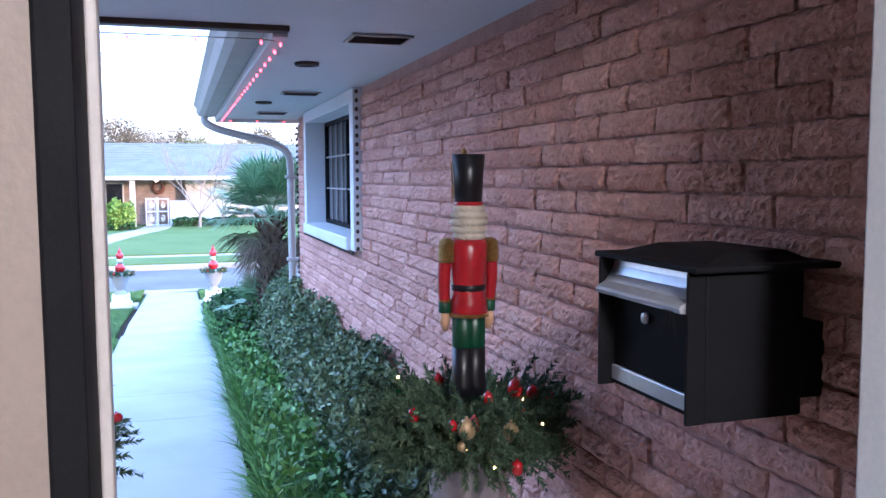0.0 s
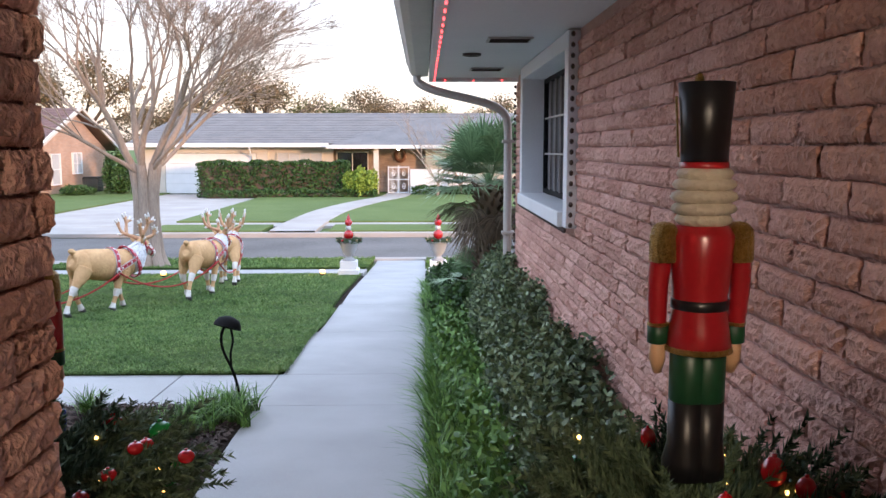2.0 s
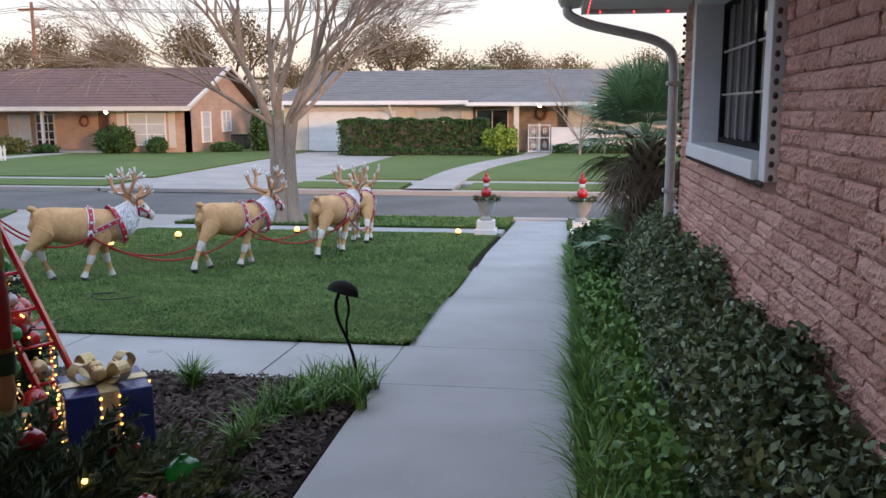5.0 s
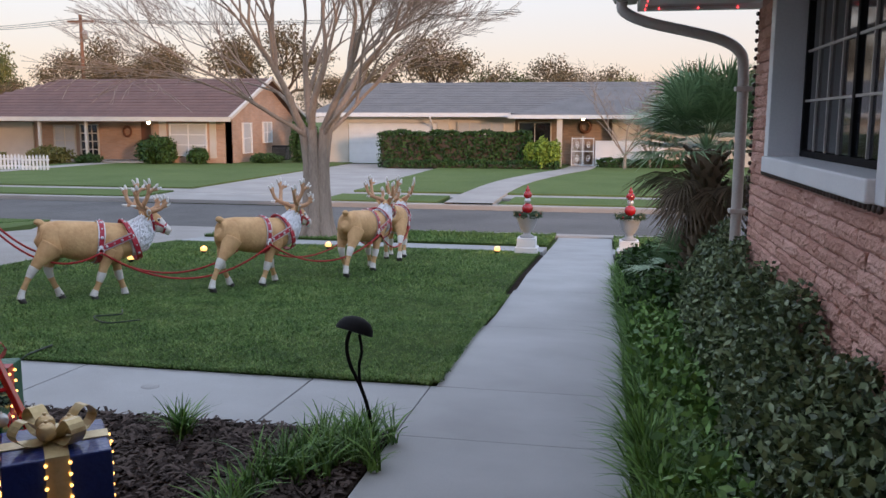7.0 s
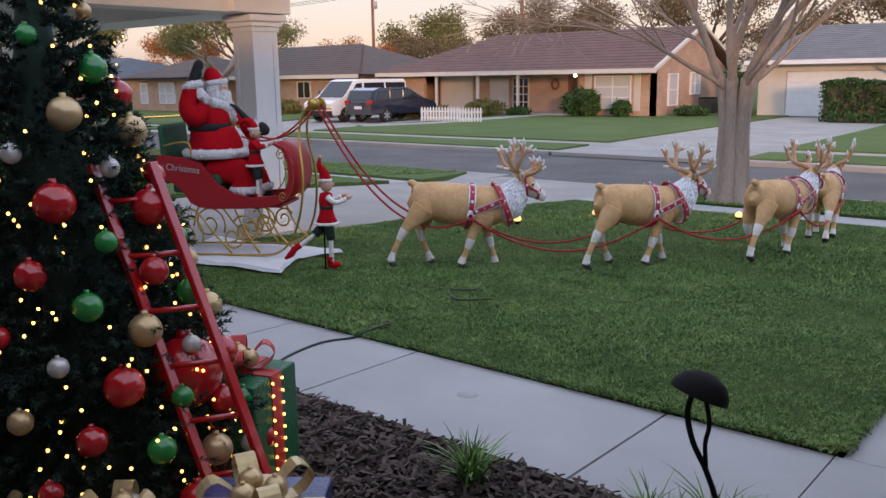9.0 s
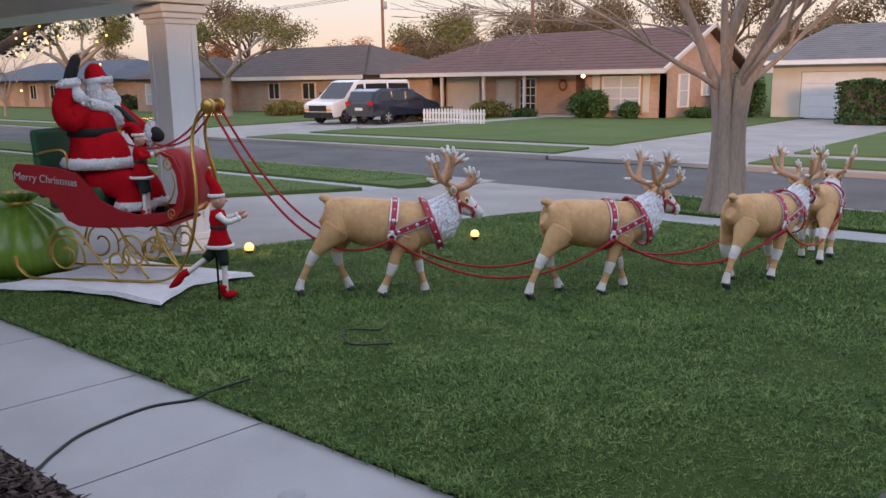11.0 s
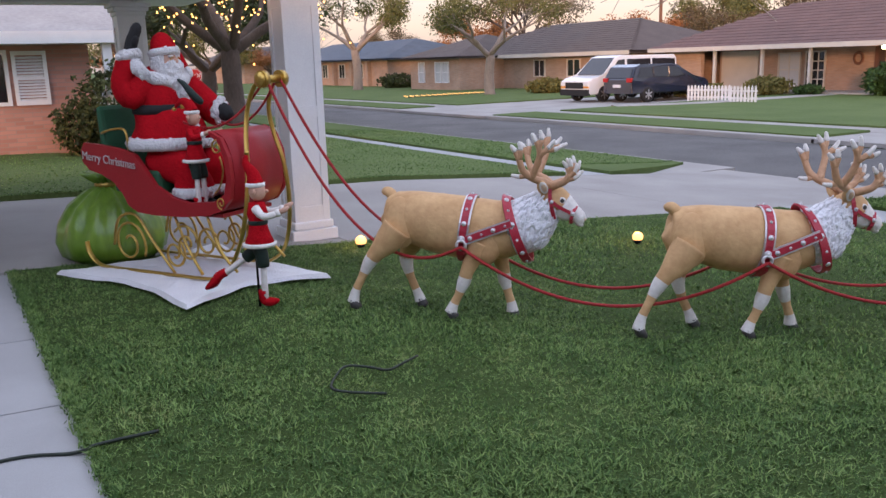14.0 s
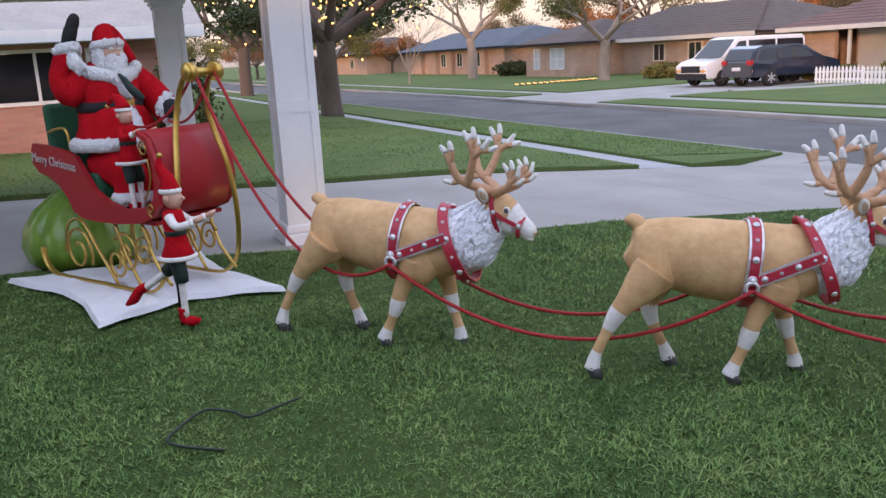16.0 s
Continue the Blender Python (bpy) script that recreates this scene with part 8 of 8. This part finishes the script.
# hooded path light
pl = thing("path_light", Matrix(), "black hooded garden path light on a bent stem", "garden light", "path lights")
bm = bmesh.new()
q = smooth_pts([(-0.83, 6.06, -0.33), (-0.845, 6.02, -0.12), (-0.87, 5.97, 0.02), (-0.905, 5.94, 0.12), (-0.915, 5.92, 0.22), (-0.885, 5.90, 0.30)], 4)
tube(bm, q, 0.009, 7)
q = smooth_pts([(-0.87, 5.97, 0.02), (-0.865, 5.94, 0.12), (-0.84, 5.90, 0.20), (-0.845, 5.88, 0.28)], 4)
tube(bm, q, 0.007, 7)
part("stem", bm, M["black_metal"], pl)
bm = bmesh.new()
lathe(bm, [(0.085, -0.012), (0.08, 0.012), (0.062, 0.038), (0.03, 0.054), (0.0, 0.058)], 20, (0, 0, 0), False)
lathe(bm, [(0.085, -0.012), (0.075, -0.014), (0.05, 0.01), (0.0, 0.02)], 20, (0, 0, 0), False)
bmesh.ops.transform(bm, matrix=pose(-0.865, 5.885, 0.30, -18, 14, 0), verts=bm.verts[:])
part("hood", bm, M["black_metal"], pl, "domed black hood")
hd = thing("path_light", pose(0.52, 12.6, land(12.6)), "dark hooded garden path light half hidden by plants", "garden light", "path lights")
bm = bmesh.new()
tube(bm, [(0, 0, -0.05), (0, 0, 0.26)], 0.01, 6)
part("stem", bm, M["black_metal"], hd)
bm = bmesh.new()
lathe(bm, [(0.11, 0.22), (0.10, 0.26), (0.06, 0.30), (0.0, 0.315)], 16, (0, 0, 0), False)
part("hood", bm, M["black_metal"], hd)

# urns at the street end of the path
def urn(m, seed, label):
    u = thing("urn", m, label, "urn", "path urns")
    bm = bmesh.new()
    bevel_box(bm, -0.17, 0.17, -0.17, 0.17, -0.04, 0.05, 0.008)
    bevel_box(bm, -0.14, 0.14, -0.14, 0.14, 0.05, 0.19, 0.008)
    part("pedestal", bm, M["white_paint"], u)
    bm = bmesh.new()
    lathe(bm, [(0.0, 0.19), (0.11, 0.19), (0.115, 0.21), (0.06, 0.24), (0.055, 0.27), (0.09, 0.30), (0.13, 0.38), (0.155, 0.48), (0.185, 0.50), (0.185, 0.52), (0.165, 0.52)], 24, (0, 0, 0), False)
    part("bowl", bm, M["concrete"], u, "pale stone bowl")
    g2 = np.random.default_rng(seed)
    n = 150
    a = g2.uniform(0, math.tau, n)
    base = np.stack([0.11 * np.cos(a), 0.11 * np.sin(a), np.full(n, 0.52)], 1)
    d = np.stack([np.cos(a), np.sin(a), g2.uniform(-0.2, 0.7, n)], 1)
    d /= np.linalg.norm(d, axis=1, keepdims=True)
    ob = new("greenery", bulk_mesh("greenery", *sprigs(base, d, g2.uniform(0.08, 0.14, n), 40, 0.035, seed, 0.004), M["conifer"]))
    ob.parent = u
    tagged(ob, kind="stuff")
    for k in range(9):
        t = k * math.tau / 9
        ball_part(u, "bauble", (0.19 * math.cos(t), 0.19 * math.sin(t), 0.545), 0.02, M[("ball_red", "ball_white", "ball_gold")[k % 3]])
    for zc, rr, mt in ((0.63, 0.085, "ball_red"), (0.745, 0.05, "ball_white"), (0.835, 0.065, "ball_red")):
        bm = bmesh.new()
        ball(bm, (0, 0, zc), (rr, rr, rr * 0.95), 16, 12)
        part("stacked_ball", bm, M[mt], u)
    bm = bmesh.new()
    lathe(bm, [(0.03, 0.88), (0.034, 0.91), (0.012, 0.95), (0.0, 0.99)], 12, (0, 0, 0), False)
    part("finial", bm, M["ball_red"], u)


urn(pose(-0.96, 15.15, land(15.15) + 0.045), 91, "pale stone urn with greenery and stacked red balls")
urn(pose(0.55, 15.15, land(15.15) + 0.045), 92, "pale stone urn with greenery and stacked red balls")

# cords
M["cord_green"] = material("cord_green", (0.015, 0.028, 0.018), (0.010, 0.018, 0.012), 20, 0.5)
cd = thing("extension_cable", Matrix(), "dark green extension cord lying across the path", "cable")
bm = bmesh.new()
q = smooth_pts([(-3.62, 5.90, -0.262), (-3.33, 6.02, -0.262), (-3.22, 6.17, land(6.17) - 0.012), (-3.34, 6.33, land(6.33) - 0.018), (-3.46, 6.52, land(6.52) - 0.018), (-3.53, 6.85, land(6.85) - 0.018), (-3.46, 7.05, land(7.05) - 0.016), (-3.43, 7.14, land(7.14) + 0.012), (-3.42, 7.35, land(7.35) + 0.02)], 5)
tube(bm, q, 0.007, 6)
part("cord", bm, M["cord_green"], cd)
cd2 = thing("extension_cable", Matrix(), "loop of dark green cord on the grass", "cable")
bm = bmesh.new()
q = smooth_pts([(-3.70, 8.64, 0.070), (-3.62, 8.52, 0.075), (-3.57, 8.41, 0.070), (-3.66, 8.36, 0.065), (-3.70, 8.26, 0.075), (-3.62, 8.17, 0.065), (-3.50, 8.10, 0.065), (-3.42, 8.14, 0.065), (-3.33, 8.28, 0.060)], 5)
tube(bm, [(p.x, p.y, land(p.y) + p.z - 0.045) for p in q], 0.006, 6)
part("cord", bm, M["cord_green"], cd2)
dc = thing("drain_cover", pose(-2.35, 6.72, land(6.72) - 0.029), "round flush cover in the concrete path", "drain cover")
bm = bmesh.new()
lathe(bm, [(0.0, 0.008), (0.048, 0.008), (0.052, 0.004), (0.052, 0.0), (0.0, 0.0)], 24, (0, 0, 0), False)
part("plate", bm, M["concrete"], dc)

# ---- planting beds, palm and grass ----
slab("bed_left", -7.0, -0.78, 3.1, 6.215, -0.02, 0.1, M["soil"], "dark mulched flower bed", "flower bed")
slab("bed_right", 0.34, 1.16, 3.1, 8.6, -0.01, 0.1, M["soil"], "planted soil bed along the brick wall", "flower bed")
M["liriope"] = material("liriope", (0.17, 0.31, 0.072), (0.060, 0.13, 0.032), 5, 0.5, island=0.7, spec=0.35)
M["ivy"] = material("ivy", (0.20, 0.26, 0.13), (0.055, 0.085, 0.042), 5, 0.45, island=0.8, spec=0.35)
M["grass"] = material("grass", (0.200, 0.315, 0.085), (0.052, 0.115, 0.026), 2.6, 0.6, island=0.55, spec=0.25, fine=0.2)
grass_ramp = [n for n in M["grass"].node_tree.nodes if n.type == "VALTORGB"][0].color_ramp
straw = grass_ramp.elements.new(0.88)
straw.color = (0.26, 0.31, 0.11, 1)
M["palm_leaf"] = material("palm_leaf", (0.25, 0.37, 0.20), (0.11, 0.19, 0.09), 4, 0.5, island=0.5, spec=0.35)
M["palm_dead"] = material("palm_dead", (0.16, 0.12, 0.075), (0.07, 0.05, 0.03), 4, 0.8, island=0.5)


def blades(base, height, width, lean, seed, curl=0.6, mat=None, name="grass", steps=3):
    """Bent tapering blades; returns a mesh."""
    g = np.random.default_rng(seed)
    n = len(base)
    ang = g.uniform(0, math.tau, n)
    out = np.stack([np.cos(ang), np.sin(ang), np.zeros(n)], 1)
    side = np.stack([-np.sin(ang), np.cos(ang), np.zeros(n)], 1)
    tw = g.uniform(-0.9, 0.9, n)
    side = side * np.cos(tw)[:, None] + out * np.sin(tw)[:, None]
    ln = (lean * g.uniform(0.3, 1.5, n))[:, None]
    hh, w = np.asarray(height).reshape(-1, 1), np.asarray(width).reshape(-1, 1)
    rows = []
    for k in range(steps):
        f = k / steps
        c = base + out * hh * ln * f ** 1.7 + np.array([0, 0, 1.0]) * hh * (f - curl * ln * 0.5 * f * f)
        rows += [c - side * w * (1 - f * 0.55) / 2, c + side * w * (1 - f * 0.55) / 2]
    tip = base + out * hh * ln + np.array([0, 0, 1.0]) * hh * (1 - curl * ln * 0.5)
    rows.append(tip)
    m = len(rows)
    v = np.stack(rows, 1).reshape(-1, 3)
    o = (np.arange(n) * m)[:, None]
    tris = []
    for k in range(steps - 1):
        a = 2 * k
        tris += [[a, a + 1, a + 3], [a, a + 3, a + 2]]
    a = 2 * (steps - 1)
    tris.append([a, a + 1, a + 2])
    f = (o[:, None, :] + np.array(tris)[None, :, :]).reshape(-1, 3)
    return bulk_mesh(name, v, f, mat)


def land_np(y):
    return np.interp(y, SLOPE_Y, SLOPE_Z)


def lawn_blades(x0, x1, y0, y1, n, h, w, seed, lift=0.035, label="short green lawn grass", lean=0.55, edge=True):
    g = np.random.default_rng(seed)
    x, y = g.uniform(x0, x1, n), g.uniform(y0, y1, n)
    if edge:
        k = int(n * 0.06)
        x[:k] = x1 + g.normal(0.0, 0.018, k)
        y[k:2 * k] = y0 + g.normal(0.0, 0.018, k)
    patch = 0.82 + 0.22 * np.sin(x * 2.3 + 1.7 * np.sin(y * 1.1)) * np.sin(y * 1.9 + x * 0.7)
    patch = patch * (0.88 + 0.34 * np.sin(x * 33 + 2.2 * np.sin(y * 21)) * np.sin(y * 36 + 1.8 * np.sin(x * 17)))
    base = np.stack([x, y, land_np(y) + lift], 1)
    me = blades(base, h * g.uniform(0.6, 1.4, n) * patch, w * g.uniform(0.7, 1.3, n), lean, seed + 1, 0.7, M["grass"], "grass", 2)
    return tagged(new("grass", me), label, "grass", kind="stuff")


lawn_blades(-6.85, -0.77, 7.12, 10.6, 250000, 0.040, 0.0062, 201, lean=0.95, lift=-0.012)
lawn_blades(-6.85, -0.77, 10.6, 15.4, 85000, 0.043, 0.009, 203, edge=False, lean=0.8, lift=-0.012)
lawn_blades(-6.85, -0.77, 16.42, 18.9, 16000, 0.06, 0.014, 205)
lawn_blades(0.36, 6.0, 12.5, 18.9, 20000, 0.06, 0.014, 207)
lawn_blades(-24, -10.8, 6.0, 15.3, 60000, 0.026, 0.016, 209, 0.045, edge=True)
lawn_blades(-24, -12.0, 16.22, 18.9, 16000, 0.03, 0.02, 211, 0.045)

# liriope along the path
g = np.random.default_rng(301)
nt = 680
tx, ty = g.uniform(0.36, 0.80, nt), 3.15 + 9.0 * g.random(nt) ** 1.15
tx[:120] = g.normal(0.40, 0.03, 120)
per = 26
bx = np.repeat(tx, per) + g.normal(0, 0.018, nt * per)
by = np.repeat(ty, per) + g.normal(0, 0.018, nt * per)
hh = np.repeat(g.uniform(0.16, 0.30, nt), per) * g.uniform(0.7, 1.2, nt * per)
base = np.stack([bx, by, land_np(by) - 0.01], 1)
tagged(new("border_grass", blades(base, hh, 0.011 * g.uniform(0.7, 1.3, len(hh)), 0.75, 303, 0.9, M["liriope"], "border_grass", 4)), "arching dark green border grass beside the path", "plants", kind="stuff")
# broader seedlings among it
c = np.stack([g.uniform(0.42, 0.85, 260), 3.3 + 8.5 * g.random(260), np.zeros(260)], 1)
c[:, 2] = land_np(c[:, 1]) + g.uniform(0.10, 0.26, 260)
tagged(new("bed_plants", bulk_mesh("bed_plants", *leaves(c, 22, 0.10, 0.030, 305, 0.8), M["liriope"])), "leafy green bedding plants", "plants", kind="stuff")
# ivy against the wall
n = 2600
y = 3.2 + 5.6 * g.random(n)
u = g.random(n)
x = 1.06 - 0.34 * u
top = (0.40 + 0.06 * np.sin(y * 3.1) + 0.05 * np.sin(y * 7.3)) * (1 - 0.95 * u ** 1.2)
zz = land_np(y) + (top - land_np(y)) * (1 - 0.30 * g.random(n) ** 2) * np.where(u > 0.85, g.random(n), 1)
c = np.stack([x, y, zz], 1)
tagged(new("ivy", bulk_mesh("ivy", *leaves(c, 15, 0.06, 0.022, 307, 0.9), M["ivy"])), "dense small-leaved ivy banked against the brick wall", "ivy", kind="stuff")
bm = bmesh.new()
pr = [(0.74, -0.5), (0.78, -0.22), (0.88, 0.0), (0.98, 0.16), (1.06, 0.24), (1.06, -0.5)]
ra = [bm.verts.new((x, 3.25, z)) for x, z in pr]
rb = [bm.verts.new((x, 8.5, z - 0.08)) for x, z in pr]
bm.faces.new(ra)
bm.faces.new(rb[::-1])
for i in range(len(pr)):
    j = (i + 1) % len(pr)
    bm.faces.new((ra[i], ra[j], rb[j], rb[i]))
solid("ivy_stems", bm, M["soil"], "tangled dark stems under the ivy", "ivy", "stuff")
# shrubs past the house corner
for x, y, rx, rz, sd, mt in ((0.75, 8.9, 0.36, 0.24, 31, "leaf_hedge"), (0.80, 10.6, 0.45, 0.28, 32, "leaf_hedge"), (0.70, 11.6, 0.34, 0.22, 33, "leaf_hedge"), (1.5, 9.2, 0.5, 0.45, 34, "leaf_hedge")):
    shrub(x, y, land(y), rx, rz, 1700, 0.035, M[mt], "low dark green garden shrub in the bed", sd, "bed shrubs")


# fan palm
def fan_palm(m, trunk_h, n, span, seed, label):
    r2 = random.Random(seed)
    p = thing("palm_tree", m, label, "palm tree")
    bm = bmesh.new()
    tube(bm, [(0, 0, -0.1), (0.01, 0, trunk_h * 0.5), (0, 0, trunk_h)], [0.15, 0.13, 0.12], 12)
    for k in range(130):
        a, z = k * 2.4, trunk_h * (k / 130)
        c, s = math.cos(a), math.sin(a)
        tube(bm, [(0.11 * c, 0.11 * s, z), (0.19 * c, 0.19 * s, z + 0.07)], [0.028, 0.012], 4)
    part("trunk", bm, M["palm_dead"], p, "shaggy brown trunk")
    for dead in (False, True):
        v, f = [], []
        for k in range(n if not dead else n // 5):
            a = r2.uniform(0, math.tau)
            el = r2.uniform(-0.15, 1.25) if not dead else r2.uniform(-1.25, -0.5)
            d = Vector((math.cos(a) * math.cos(el), math.sin(a) * math.cos(el), math.sin(el)))
            L = span * r2.uniform(0.40, 0.60)
            root = Vector((0, 0, trunk_h))
            hub = root + d * L
            side = d.cross(Vector((0, 0, 1))).normalized()
            up = side.cross(d).normalized()
            i = len(v)
            v += [tuple(root - side * 0.007), tuple(root + side * 0.007), tuple(hub)]
            f.append((i, i + 1, i + 2))
            for j in range(22):
                b = (j / 21 - 0.5) * 2.9
                ld_ = (d * math.cos(b) + side * math.sin(b) + up * 0.18).normalized()
                ll = span * 0.55 * (0.7 + 0.3 * math.cos(b)) * r2.uniform(0.85, 1.1)
                w = ld_.cross(up).normalized() * 0.010
                mid = hub + ld_ * ll * 0.55
                tip = hub + ld_ * ll + Vector((0, 0, -0.22 * ll * r2.uniform(0.4, 1.4)))
                i = len(v)
                v += [tuple(hub), tuple(mid - w), tuple(mid + w), tuple(tip)]
                f += [(i, i + 1, i + 2), (i + 1, i + 3, i + 2)]
        ob = new("dead_fronds" if dead else "fronds", bulk_mesh("fronds", v, f, M["palm_dead" if dead else "palm_leaf"]))
        ob.parent = p
        tagged(ob, kind="stuff")
    return p


fan_palm(pose(1.00, 9.75, land(9.75)), 1.42, 90, 0.80, 5, "fan palm with blue-green fronds and a shaggy trunk")
fan_palm(pose(0.92, 10.1, land(10.1)), 0.35, 22, 0.55, 6, "young low fan palm beside a taller one")

# tufts and mulch in the near bed
g = np.random.default_rng(401)
tx = np.concatenate([g.normal(-0.92, 0.10, 26), g.normal(-1.75, 0.05, 5), g.normal(-1.05, 0.10, 16)])
ty = np.concatenate([g.normal(5.88, 0.13, 26), g.normal(5.95, 0.05, 5), g.normal(5.50, 0.16, 16)])
per = 24
bx, by = np.repeat(tx, per) + g.normal(0, 0.015, len(tx) * per), np.repeat(ty, per) + g.normal(0, 0.015, len(tx) * per)
base = np.stack([bx, by, land_np(by) - 0.02], 1)
tagged(new("border_grass", blades(base, g.uniform(0.12, 0.26, len(bx)), 0.010 * g.uniform(0.7, 1.3, len(bx)), 0.7, 403, 0.9, M["liriope"], "border_grass", 4)), "tufts of green border grass round a path light", "plants", kind="stuff")
n = 16000
x, y = g.uniform(-5.4, -0.80, n), g.uniform(4.3, 6.2, n)
c = np.stack([x, y, land_np(y) - 0.016 + g.random(n) * 0.022], 1)
ang, tl = g.uniform(0, math.tau, n), g.normal(0, 0.35, n)
a = np.stack([np.cos(ang), np.sin(ang), np.sin(tl)], 1)
b = np.stack([-np.sin(ang), np.cos(ang), g.normal(0, 0.4, n)], 1)
la, lb = g.uniform(0.010, 0.034, (n, 1)), g.uniform(0.003, 0.009, (n, 1))
v = np.stack([c - a * la - b * lb, c + a * la - b * lb, c + a * la + b * lb, c - a * la + b * lb, c + np.array([0, 0, 0.006])], 1).reshape(-1, 3)
o = (np.arange(n) * 5)[:, None]
f = (o[:, None, :] + np.array([[0, 1, 4], [1, 2, 4], [2, 3, 4], [3, 0, 4]])[None]).reshape(-1, 3)
tagged(new("mulch", bulk_mesh("mulch", v, f, M["mulch"])), "shredded dark brown bark mulch", "mulch", kind="stuff")
# little string lights in the street oak
bm = bmesh.new()
g = np.random.default_rng(501)
for k in range(170):
    ball(bm, (-26.9 + g.normal(0, 2.0), 15.1 + g.normal(0, 2.0), 3.0 + g.normal(0, 0.7)), 0.03, 5, 4)
ol = thing("string_lights", Matrix(), "warm fairy lights strung through an oak crown", "string lights")
tagged(part("bulbs", bm, M["fairy"], ol), kind="stuff")

# ---- bricks of the near walls, last ----
brick_face(wall_east, Matrix.Translation((WALL_X + 0.05, 8.24, 0)) @ Matrix.Rotation(radians(90), 4, "Z") @ Matrix.Diagonal((-1, 1, 1, 1)) , 7.32, -0.3, SOFFIT,
           lambda u, z: u > 5.35 and z > 0.55, [(8.24 - 7.52, 8.24 - 5.33, 0.93, 1.965)])
brick_face(wall_west, Matrix.Translation((-0.338, 0.93, 0)) @ Matrix.Rotation(radians(-90), 4, "Z") @ Matrix.Diagonal((-1, 1, 1, 1)), 1.32, -0.1, SOFFIT, lambda u, z: u > 0.75)
brick_face(wall_front, Matrix.Translation((-1.9, 2.2, 0)), 1.6, -0.25, SOFFIT, lambda u, z: False)
brick_face(wall_end, Matrix.Translation((WALL_X, 8.22, 0)), 1.2, -0.3, SOFFIT, lambda u, z: False)
